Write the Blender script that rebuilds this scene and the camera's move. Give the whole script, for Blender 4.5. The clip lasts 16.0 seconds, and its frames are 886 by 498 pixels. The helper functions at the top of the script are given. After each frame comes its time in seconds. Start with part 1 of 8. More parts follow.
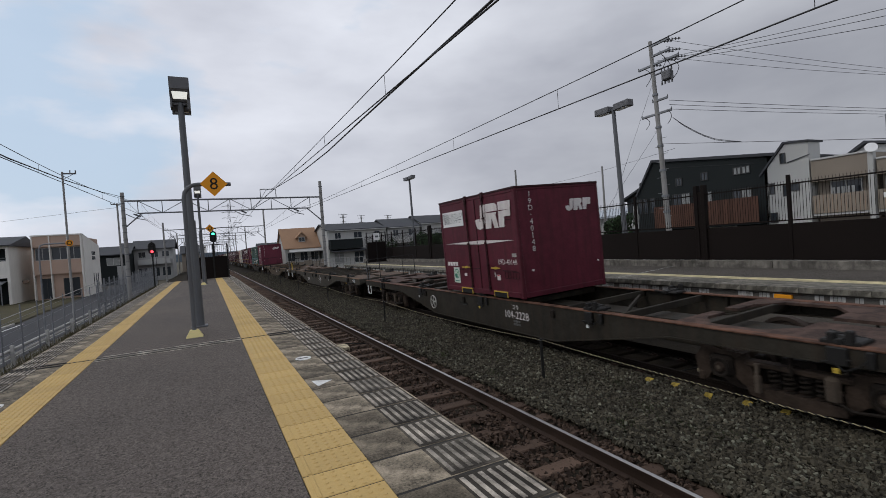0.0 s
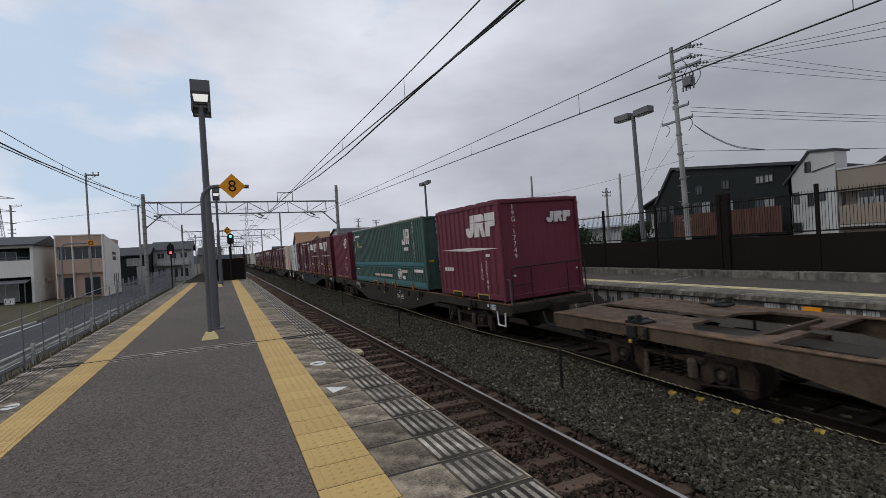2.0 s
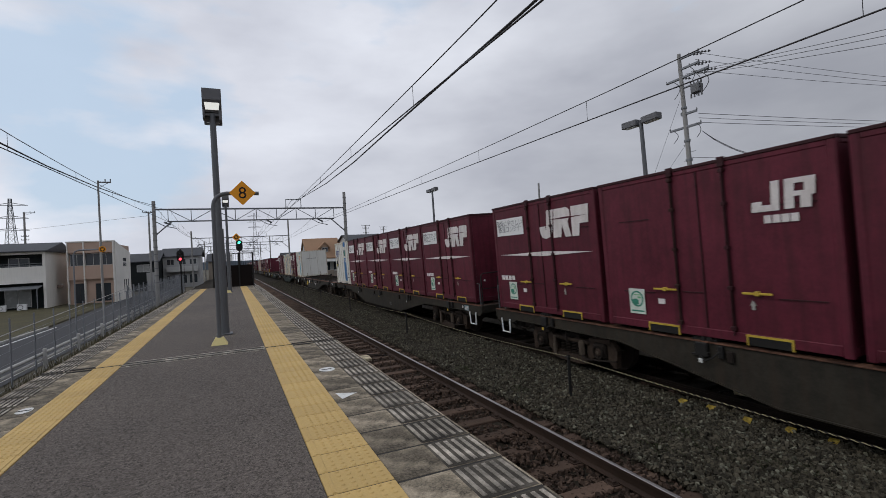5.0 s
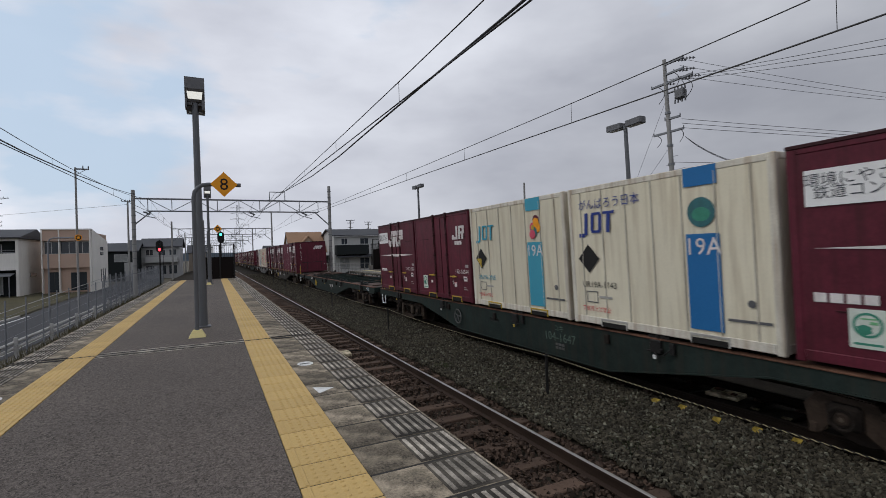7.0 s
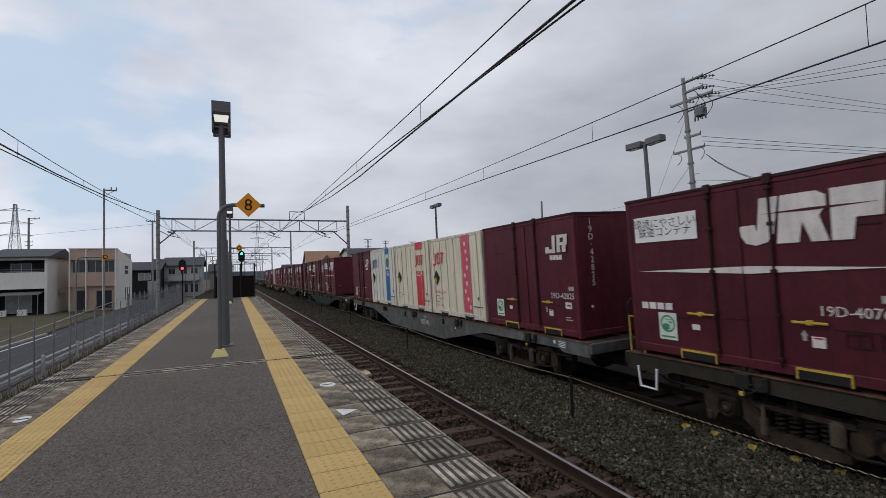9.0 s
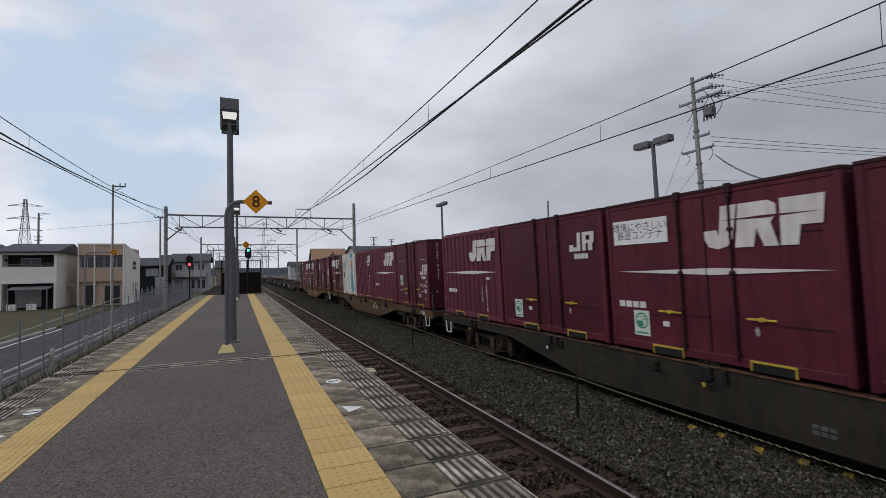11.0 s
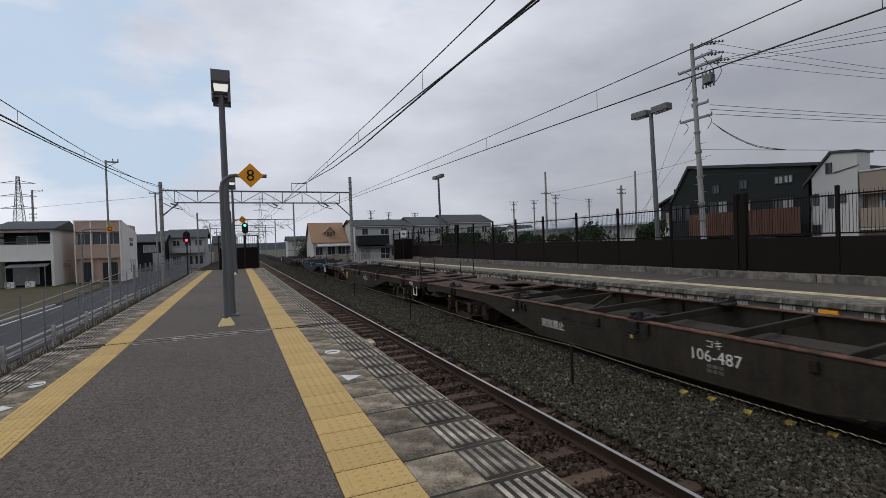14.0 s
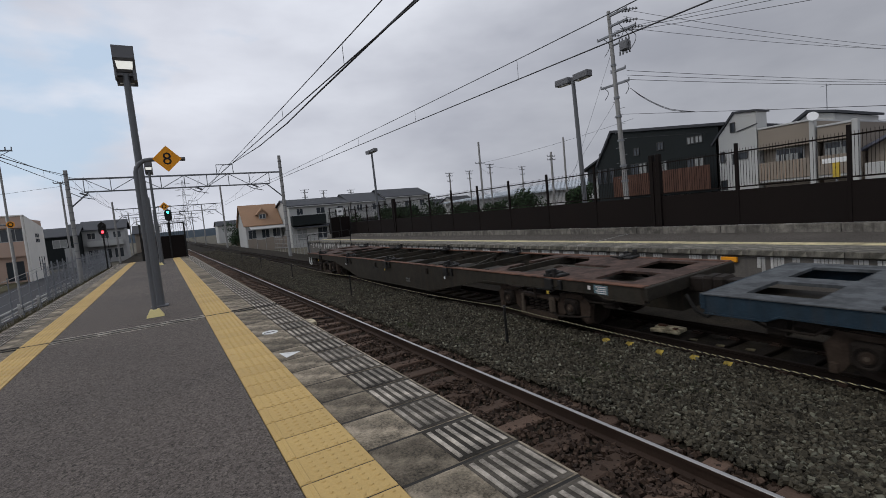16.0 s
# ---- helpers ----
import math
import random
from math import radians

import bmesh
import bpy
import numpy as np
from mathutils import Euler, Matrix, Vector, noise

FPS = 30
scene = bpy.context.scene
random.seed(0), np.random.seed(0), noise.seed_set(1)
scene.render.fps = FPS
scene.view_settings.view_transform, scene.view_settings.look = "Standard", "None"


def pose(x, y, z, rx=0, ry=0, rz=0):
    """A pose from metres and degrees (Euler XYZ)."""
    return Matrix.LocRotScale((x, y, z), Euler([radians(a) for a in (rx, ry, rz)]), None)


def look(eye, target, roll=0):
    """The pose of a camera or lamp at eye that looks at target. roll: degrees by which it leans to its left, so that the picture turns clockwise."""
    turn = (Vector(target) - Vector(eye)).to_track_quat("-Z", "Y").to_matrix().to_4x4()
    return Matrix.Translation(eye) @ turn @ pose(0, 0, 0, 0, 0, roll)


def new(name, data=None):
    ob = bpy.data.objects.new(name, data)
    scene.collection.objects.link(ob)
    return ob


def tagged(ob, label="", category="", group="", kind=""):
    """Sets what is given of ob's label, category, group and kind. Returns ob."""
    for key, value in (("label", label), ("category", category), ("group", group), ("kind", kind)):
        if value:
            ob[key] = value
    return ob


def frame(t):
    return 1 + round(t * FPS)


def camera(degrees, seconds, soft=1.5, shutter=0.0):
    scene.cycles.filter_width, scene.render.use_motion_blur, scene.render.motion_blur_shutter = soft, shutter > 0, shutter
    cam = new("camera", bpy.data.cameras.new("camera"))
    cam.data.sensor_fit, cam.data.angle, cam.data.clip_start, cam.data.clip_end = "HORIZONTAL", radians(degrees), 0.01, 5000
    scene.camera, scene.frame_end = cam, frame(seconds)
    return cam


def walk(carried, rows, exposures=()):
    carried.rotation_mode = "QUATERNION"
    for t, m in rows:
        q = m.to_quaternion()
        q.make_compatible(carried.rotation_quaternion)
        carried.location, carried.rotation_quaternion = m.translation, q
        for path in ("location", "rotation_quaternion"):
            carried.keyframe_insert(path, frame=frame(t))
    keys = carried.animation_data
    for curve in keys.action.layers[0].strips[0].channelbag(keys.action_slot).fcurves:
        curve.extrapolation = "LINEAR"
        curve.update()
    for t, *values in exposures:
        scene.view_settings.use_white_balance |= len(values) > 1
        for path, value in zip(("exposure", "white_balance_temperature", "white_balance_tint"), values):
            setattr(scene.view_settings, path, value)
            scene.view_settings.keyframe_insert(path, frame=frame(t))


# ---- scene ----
cam = camera(85.9, 16.0, soft=0.55, shutter=0.04)
# seconds, place, heading, pitch, lean in degrees
VIEW = [
    (0.0, 0.040, -0.116, 1.471, -26.51, -0.94, 4.10),
    (0.5, -0.015, 0.029, 1.470, -23.13, -0.31, 3.44),
    (1.0, 0.017, 0.045, 1.472, -23.82, 0.38, 3.34),
    (1.5, 0.040, 0.022, 1.475, -25.16, 0.03, 2.77),
    (2.0, 0.040, 0.031, 1.473, -24.82, -0.16, 3.24),
    (2.5, 0.031, 0.037, 1.481, -24.60, 0.56, 2.73),
    (3.0, 0.035, 0.008, 1.478, -24.78, 0.75, 2.66),
    (3.5, 0.006, 0.039, 1.473, -24.05, 0.82, 3.08),
    (4.0, 0.007, 0.037, 1.468, -23.81, 0.58, 3.16),
    (6.5, 0.033, -0.022, 1.479, -25.25, 1.02, 2.43),
    (7.0, 0.039, -0.034, 1.473, -25.82, 0.25, 1.79),
    (7.5, 0.008, 0.000, 1.479, -24.79, 0.64, 2.20),
    (8.0, -0.028, 0.038, 1.482, -23.81, 1.41, 1.88),
    (8.5, -0.026, 0.047, 1.482, -23.73, 1.85, 1.64),
    (9.0, -0.025, 0.038, 1.492, -23.82, 2.57, 1.77),
    (11.5, -0.042, 0.045, 1.486, -23.04, 2.17, 1.16),
    (12.0, -0.025, 0.026, 1.473, -23.45, 0.79, 1.39),
    (12.5, -0.001, -0.008, 1.462, -24.09, -0.75, 1.67),
    (13.0, 0.007, -0.007, 1.457, -24.42, -0.79, 1.61),
    (13.5, 0.004, -0.010, 1.461, -24.29, -0.91, 2.06),
    (14.0, -0.028, 0.005, 1.463, -23.45, -0.83, 1.88),
    (14.5, -0.001, -0.000, 1.459, -24.07, -0.96, 1.82),
    (15.0, 0.014, -0.011, 1.452, -24.45, -1.15, 2.17),
    (15.5, 0.042, -0.072, 1.454, -24.68, -2.90, 2.98),
    (16.0, 0.004, -0.220, 1.433, -30.75, -4.46, 5.32),
]
walk(cam, [(t, pose(x, y, z, 90 + p, r, a)) for t, x, y, z, a, p, r in VIEW])

# ---- sky and light ----
SUN_UP, SUN_ROUND = 46, -70          # degrees; clockwise from straight ahead
SUN_DIR = Vector((math.sin(radians(SUN_ROUND)) * math.cos(radians(SUN_UP)), math.cos(radians(SUN_ROUND)) * math.cos(radians(SUN_UP)), math.sin(radians(SUN_UP))))
world = bpy.data.worlds.new("overcast_sky")
scene.world = world
world.use_nodes = True
wn, wl = world.node_tree.nodes, world.node_tree.links
wn.clear()
w_out, w_bg = wn.new("ShaderNodeOutputWorld"), wn.new("ShaderNodeBackground")
w_bg.inputs["Strength"].default_value = 0.1
sky = wn.new("ShaderNodeTexSky")
sky.sky_type, sky.sun_disc = "NISHITA", False
sky.dust_density, sky.air_density = 3.0, 1.0
sky.sun_elevation, sky.sun_rotation = radians(SUN_UP), radians(SUN_ROUND)
w_co, w_map = wn.new("ShaderNodeTexCoord"), wn.new("ShaderNodeMapping")
w_map.inputs["Scale"].default_value = (1.0, 1.0, 2.6)
w_big, w_small, w_grey = (wn.new("ShaderNodeTexNoise") for _ in range(3))
w_big.inputs["Scale"].default_value, w_big.inputs["Detail"].default_value = 1.7, 6
w_small.inputs["Scale"].default_value, w_small.inputs["Detail"].default_value = 4.6, 9
w_small.inputs["Roughness"].default_value = 0.5
w_grey.inputs["Scale"].default_value, w_grey.inputs["Detail"].default_value = 2.6, 5
w_add = wn.new("ShaderNodeMath")
w_add.operation = "ADD"
w_ramp, w_tone = wn.new("ShaderNodeValToRGB"), wn.new("ShaderNodeValToRGB")
w_ramp.color_ramp.elements[0].position, w_ramp.color_ramp.elements[1].position = 0.585, 0.765
w_ramp.color_ramp.elements[0].color = (0.12, 0.12, 0.12, 1)
w_tone.color_ramp.elements[0].position, w_tone.color_ramp.elements[1].position = 0.30, 0.72
w_tone.color_ramp.elements[0].color = (4.5, 4.7, 5.4, 1)
w_tone.color_ramp.elements[1].color = (7.0, 7.25, 7.95, 1)
w_mix = wn.new("ShaderNodeMix")
w_mix.data_type = "RGBA"
wl.new(w_co.outputs["Generated"], w_map.inputs["Vector"])
for n in (w_big, w_small, w_grey):
    wl.new(w_map.outputs["Vector"], n.inputs["Vector"])
wl.new(w_big.outputs["Fac"], w_add.inputs[0])
w_soft = wn.new("ShaderNodeMath")
w_soft.operation = "MULTIPLY"
w_soft.inputs[1].default_value = 0.85
wl.new(w_small.outputs["Fac"], w_soft.inputs[0])
wl.new(w_soft.outputs[0], w_add.inputs[1])
# clouds are thinner and brighter on the sun's side
w_dot, w_glow = wn.new("ShaderNodeVectorMath"), wn.new("ShaderNodeMapRange")
w_dot.operation, w_glow.interpolation_type = "DOT_PRODUCT", "SMOOTHSTEP"
w_dot.inputs[1].default_value = SUN_DIR
wl.new(w_co.outputs["Generated"], w_dot.inputs[0])
wl.new(w_dot.outputs["Value"], w_glow.inputs["Value"])
for k, v in (("From Min", -0.5), ("From Max", 0.45), ("To Min", 0.62), ("To Max", 1.2)):
    w_glow.inputs[k].default_value = v
w_thin, w_cover = wn.new("ShaderNodeMath"), wn.new("ShaderNodeMath")
w_thin.operation, w_cover.operation = "MULTIPLY", "SUBTRACT"
w_thin.inputs[1].default_value = 0.26
wl.new(w_dot.outputs["Value"], w_thin.inputs[0])
wl.new(w_add.outputs[0], w_cover.inputs[0])
wl.new(w_thin.outputs[0], w_cover.inputs[1])
# the cover opens to blue low down, ahead and to the sun's side
w_gap, w_open, w_left = wn.new("ShaderNodeVectorMath"), wn.new("ShaderNodeMapRange"), wn.new("ShaderNodeMath")
w_gap.operation, w_open.interpolation_type, w_left.operation = "DOT_PRODUCT", "SMOOTHSTEP", "SUBTRACT"
w_gap.inputs[1].default_value = (-0.15, 0.963, 0.225)
wl.new(w_co.outputs["Generated"], w_gap.inputs[0])
wl.new(w_gap.outputs["Value"], w_open.inputs["Value"])
for k, v in (("From Min", 0.962), ("From Max", 0.999), ("To Min", 0.0), ("To Max", 0.42)):
    w_open.inputs[k].default_value = v
wl.new(w_cover.outputs[0], w_left.inputs[0])
wl.new(w_open.outputs["Result"], w_left.inputs[1])
# and closes again towards the horizon
w_xyz, w_low, w_veil = wn.new("ShaderNodeSeparateXYZ"), wn.new("ShaderNodeMapRange"), wn.new("ShaderNodeMath")
w_veil.operation = "ADD"
for k, v in (("From Min", 0.03), ("From Max", 0.19), ("To Min", 0.30), ("To Max", 0.0)):
    w_low.inputs[k].default_value = v
wl.new(w_co.outputs["Generated"], w_xyz.inputs["Vector"])
wl.new(w_xyz.outputs["Z"], w_low.inputs["Value"])
wl.new(w_left.outputs[0], w_veil.inputs[0])
wl.new(w_low.outputs["Result"], w_veil.inputs[1])
wl.new(w_veil.outputs[0], w_ramp.inputs["Fac"])
wl.new(w_grey.outputs["Fac"], w_tone.inputs["Fac"])
wl.new(w_ramp.outputs["Color"], w_mix.inputs["Factor"])
w_haze = wn.new("ShaderNodeMix")            # thin high haze lightens the blue
w_haze.data_type = "RGBA"
w_haze.inputs["Factor"].default_value = 0.8
w_haze.inputs["B"].default_value = (5.4, 6.85, 8.6, 1)
wl.new(sky.outputs["Color"], w_haze.inputs["A"])
wl.new(w_haze.outputs["Result"], w_mix.inputs["A"])
w_lit = wn.new("ShaderNodeMix")
w_lit.data_type, w_lit.blend_type = "RGBA", "MULTIPLY"
w_lit.inputs["Factor"].default_value = 1
wl.new(w_tone.outputs["Color"], w_lit.inputs["A"])
wl.new(w_glow.outputs["Result"], w_lit.inputs["B"])
wl.new(w_lit.outputs["Result"], w_mix.inputs["B"])
wl.new(w_mix.outputs["Result"], w_bg.inputs["Color"])
wl.new(w_bg.outputs["Background"], w_out.inputs["Surface"])

sun = new("sun", bpy.data.lights.new("sun", "SUN"))
sun.data.energy, sun.data.angle, sun.data.color = 0.65, radians(14), (1.0, 0.93, 0.83)
sun.matrix_world = look(SUN_DIR * 60, (0, 0, 0))
scene.view_settings.exposure = 0.0


# ---- materials ----
def mat(name, col, rough=0.75, metal=0.0, var=0.25, big=0.8, fine=45.0, bump=0.25, streak=0.0, dirt=None, rand=0.0, island=0.0, glow=None, speck=0.0, blotch=0.0, spec=0.22):
    """A worn surface: large stains, fine grain, upright streaks of dirt, some change from piece to piece."""
    m = bpy.data.materials.new(name)
    m.use_nodes = True
    n, l = m.node_tree.nodes, m.node_tree.links
    b = n["Principled BSDF"]
    co = n.new("ShaderNodeTexCoord")

    def noise_at(scale, detail, vec=None):
        t = n.new("ShaderNodeTexNoise")
        t.inputs["Scale"].default_value, t.inputs["Detail"].default_value = scale, detail
        l.new(vec or co.outputs["Object"], t.inputs["Vector"])
        return t.outputs["Fac"]

    def math_of(op, a, c):
        t = n.new("ShaderNodeMath")
        t.operation = op
        for i, v in enumerate((a, c)):
            if isinstance(v, (int, float)):
                t.inputs[i].default_value = v
            else:
                l.new(v, t.inputs[i])
        return t.outputs[0]

    big_n, fine_n = noise_at(big, 5), noise_at(fine, 3)
    tone = math_of("ADD", math_of("MULTIPLY", math_of("SUBTRACT", big_n, 0.5), 2.4 * var), math_of("MULTIPLY", math_of("SUBTRACT", fine_n, 0.5), 1.6 * var))
    tone = math_of("ADD", tone, 1.0)
    if speck:                              # small pits and pale grains
        for sc, k in ((62.0, 1.0), (140.0, 0.8)):
            g = n.new("ShaderNodeTexVoronoi")
            g.inputs["Scale"].default_value = sc
            l.new(co.outputs["Object"], g.inputs["Vector"])
            tone = math_of("ADD", tone, math_of("MULTIPLY", math_of("SUBTRACT", g.outputs["Color"], 0.45), speck * k))
    if blotch:                             # hard-edged stains
        rp = n.new("ShaderNodeValToRGB")
        rp.color_ramp.elements[0].position, rp.color_ramp.elements[1].position = 0.44, 0.60
        l.new(noise_at(4.6, 8), rp.inputs["Fac"])
        tone = math_of("ADD", tone, math_of("MULTIPLY", math_of("SUBTRACT", rp.outputs["Color"], 0.5), blotch))
    tone = math_of("MAXIMUM", tone, 0.15)
    if rand:
        info = n.new("ShaderNodeObjectInfo")
        tone = math_of("MULTIPLY", tone, math_of("ADD", math_of("MULTIPLY", info.outputs["Random"], 2 * rand), 1 - rand))
    if island:
        geo = n.new("ShaderNodeNewGeometry")
        tone = math_of("MULTIPLY", tone, math_of("ADD", math_of("MULTIPLY", geo.outputs["Random Per Island"], 2 * island), 1 - island))
    mul = n.new("ShaderNodeMix")
    mul.data_type, mul.blend_type = "RGBA", "MULTIPLY"
    mul.inputs["Factor"].default_value = 1
    mul.inputs["A"].default_value = (*col, 1)
    l.new(tone, mul.inputs["B"])
    base = mul.outputs["Result"]
    if streak:
        mp = n.new("ShaderNodeMapping")
        mp.inputs["Scale"].default_value = (9.0, 9.0, 0.7)
        l.new(co.outputs["Object"], mp.inputs["Vector"])
        s = noise_at(1.0, 6, mp.outputs["Vector"])
        ramp = n.new("ShaderNodeValToRGB")
        ramp.color_ramp.elements[0].position, ramp.color_ramp.elements[1].position = 0.47, 0.78
        l.new(s, ramp.inputs["Fac"])
        d = n.new("ShaderNodeMix")
        d.data_type = "RGBA"
        d.inputs["B"].default_value = (*(dirt or (0.05, 0.035, 0.025)), 1)
        l.new(math_of("MULTIPLY", ramp.outputs["Color"], streak), d.inputs["Factor"])
        l.new(base, d.inputs["A"])
        base = d.outputs["Result"]
    l.new(base, b.inputs["Base Color"])
    b.inputs["Metallic"].default_value = metal
    b.inputs["Specular IOR Level"].default_value = spec
    l.new(math_of("ADD", math_of("MULTIPLY", math_of("SUBTRACT", big_n, 0.5), 0.3), rough), b.inputs["Roughness"])
    if bump:
        bp = n.new("ShaderNodeBump")
        bp.inputs["Strength"].default_value, bp.inputs["Distance"].default_value = bump, 0.01
        l.new(fine_n, bp.inputs["Height"])
        l.new(bp.outputs["Normal"], b.inputs["Normal"])
    if glow:
        b.inputs["Emission Color"].default_value, b.inputs["Emission Strength"].default_value = (*glow[:3], 1), glow[3]
    return m


ASPHALT = mat("platform_asphalt", (0.095, 0.080, 0.070), 0.9, var=0.40, big=0.42, fine=95, bump=0.9, speck=1.25)
FAR_ASPHALT = mat("weathered_platform_asphalt", (0.080, 0.071, 0.062), 0.95, var=0.35, big=0.6, fine=70, bump=0.8, speck=0.8, spec=0.08)
ROAD = mat("road_asphalt", (0.048, 0.048, 0.052), 0.9, var=0.2, big=0.3, fine=90, bump=0.4)
TACTILE_FADED = mat("faded_tactile_yellow", (0.47, 0.405, 0.235), 0.8, var=0.5, blotch=0.35, big=2.2, fine=40, bump=0.2, island=0.12)
TACTILE = mat("tactile_yellow", (0.515, 0.352, 0.134), 0.7, var=0.16, big=1.6, fine=60, bump=0.3, rand=0.07)
SLAB = mat("edge_concrete", (0.218, 0.182, 0.134), 0.9, var=0.65, big=1.6, fine=50, bump=0.6, rand=0.38, blotch=0.8, speck=0.35)
RIDGE = mat("ridge_concrete", (0.33, 0.295, 0.25), 0.9, var=0.5, big=3.0, fine=60, bump=0.4, rand=0.25, blotch=0.75, speck=0.2)
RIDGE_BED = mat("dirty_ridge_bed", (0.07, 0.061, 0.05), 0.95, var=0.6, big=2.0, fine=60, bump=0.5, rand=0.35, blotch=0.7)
GROOVE = mat("groove_dirt", (0.035, 0.033, 0.03), 0.95, var=0.4, big=3, fine=60)
CONCRETE = mat("old_concrete", (0.125, 0.114, 0.102), 0.9, var=0.4, big=0.9, fine=50, bump=0.5, streak=0.6, dirt=(0.09, 0.085, 0.08))
KERB_CONCRETE = mat("stained_kerb_concrete", (0.150, 0.138, 0.120), 0.9, var=0.55, big=1.6, fine=50, bump=0.5, blotch=0.5, streak=0.8, dirt=(0.045, 0.04, 0.035))
PALE_CONCRETE = mat("pale_concrete", (0.42, 0.41, 0.39), 0.9, var=0.25, big=1.2, fine=50, bump=0.3, streak=0.3, dirt=(0.2, 0.19, 0.17))
LIME = mat("lime_stain", (0.50, 0.49, 0.47), 0.9, var=0.45, big=3, fine=40, bump=0.2, streak=0.7, dirt=(0.16, 0.15, 0.14))
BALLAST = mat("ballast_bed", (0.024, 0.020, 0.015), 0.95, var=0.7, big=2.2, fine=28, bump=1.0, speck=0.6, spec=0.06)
STONE = mat("ballast_stone", (0.055, 0.048, 0.034), 0.9, var=0.45, big=2.0, fine=70, bump=0.3, island=0.62)
STONE_RUST = mat("rusty_stone", (0.056, 0.037, 0.027), 0.9, var=0.35, big=2.0, fine=70, bump=0.3, island=0.55)
STONE_PALE = mat("pale_stone", (0.122, 0.118, 0.088), 0.9, var=0.35, big=2.0, fine=70, bump=0.3, island=0.4)
# track 2: stain plus the shade under the train, both put into the colour
SLEEPER_SHADED = mat("stained_shaded_sleeper", (0.017, 0.0125, 0.009), 0.9, var=0.5, big=2.0, fine=50, bump=0.5, rand=0.3, spec=0.1)
RAIL_SHADED = mat("shaded_rail", (0.017, 0.012, 0.009), 0.8, 0.1, var=0.3, big=2, fine=50, spec=0.12)
SLEEPER = mat("sleeper_wood", (0.088, 0.057, 0.041), 0.9, var=0.5, big=2.0, fine=50, bump=0.6, rand=0.35)
RAIL_RUST = mat("rail_rust", (0.044, 0.028, 0.021), 0.8, 0.2, var=0.3, big=2, fine=50)
# track 2's running head, darkened in colour for the train's shade
RAIL_TOP_SHADED = mat("shaded_rail_head", (0.028, 0.022, 0.018), 0.9, 0.0, var=0.3, spec=0.1)
RAIL_TOP = mat("rail_polish", (0.40, 0.39, 0.38), 0.42, 0.9, var=0.1, big=1, fine=80, bump=0.05, spec=0.5)
SOIL = mat("soil", (0.085, 0.075, 0.055), 0.95, var=0.5, big=0.3, fine=12, bump=0.6)
GRASS = mat("dry_grass", (0.066, 0.058, 0.030), 0.95, var=0.5, big=0.6, fine=25, bump=0.8)
LEAF = mat("leaf", (0.028, 0.05, 0.022), 0.8, var=0.3, big=1.0, fine=20, bump=0.1, island=0.5)
WEED = mat("weed", (0.055, 0.062, 0.030), 0.9, var=0.3, island=0.4)
BARK = mat("bark", (0.12, 0.09, 0.065), 0.9, var=0.4, big=3, fine=30, bump=0.7)
GALV = mat("galvanised_steel", (0.21, 0.218, 0.232), 0.55, 0.4, var=0.15, big=1.5, fine=50, bump=0.05)
POST_GREY = mat("painted_post", (0.125, 0.13, 0.138), 0.55, 0.2, var=0.15, big=1.2, fine=40, bump=0.05, streak=0.25)
LAMP_GREY = mat("lamp_housing", (0.13, 0.13, 0.135), 0.5, 0.3, var=0.1, bump=0.05)
MAST = mat("concrete_mast", (0.27, 0.265, 0.255), 0.85, var=0.2, big=1.5, fine=30, bump=0.2, streak=0.3)
STEEL_DARK = mat("gantry_steel", (0.15, 0.155, 0.165), 0.6, 0.4, var=0.2)
ROD_RUST = mat("rusty_rod", (0.036, 0.017, 0.014), 0.8, 0.1, var=0.4, big=3, fine=30, bump=0.2)
FAR_SLAB = mat("weathered_edge_concrete", (0.165, 0.152, 0.125), 0.9, var=0.6, big=1.3, fine=50, bump=0.6, rand=0.25, blotch=0.6)
FLANGE = mat("rusty_flange", (0.10, 0.049, 0.031), 0.85, 0.05, blotch=0.7, var=0.5, big=1.4, fine=25, bump=0.4)
SEAM_BROWN = mat("stained_seam", (0.47, 0.435, 0.36), 0.7, var=0.35, big=3, bump=0.1, streak=0.4, dirt=(0.2, 0.13, 0.07))
DIM_INK = mat("faded_lettering", (0.085, 0.12, 0.10), 0.7, var=0.4, big=4)
BOX_FRAME = mat("rust_stained_frame", (0.61, 0.575, 0.49), 0.6, var=0.3, big=2.5, bump=0.1, streak=0.8, dirt=(0.24, 0.13, 0.05))
DECK_GREY = mat("grey_deck", (0.075, 0.08, 0.084), 0.8, 0.05, blotch=0.5, var=0.4, big=1.4, fine=25, bump=0.3)
DUST = mat("dusty_casting", (0.043, 0.030, 0.022), 0.9, 0.05, var=0.6, big=3, fine=30, bump=0.5, blotch=0.4)
PLATE_BLUE = mat("pale_blue_plate", (0.11, 0.17, 0.19), 0.6, var=0.2, big=4)
RUST_RUN = mat("rust_run", (0.17, 0.105, 0.045), 0.8, var=0.5, big=4, fine=30, streak=0.6)
ROPE_YELLOW = mat("rope_yellow", (0.30, 0.26, 0.15), 0.8, var=0.3, big=3)
WIRE = mat("wire", (0.05, 0.05, 0.052), 0.6, 0.3, var=0.1, bump=0)
BLACK = mat("black_paint", (0.016, 0.015, 0.014), 0.6, var=0.3, big=1.0, fine=40, bump=0.1)
FENCE_BROWN = mat("fence_panel", (0.0115, 0.0085, 0.0075), 0.7, 0.0, var=0.3, big=0.5, fine=40, bump=0.1, spec=0.08)
ORANGE = mat("marker_orange", (0.83, 0.33, 0.02), 0.5, var=0.06, bump=0.05)
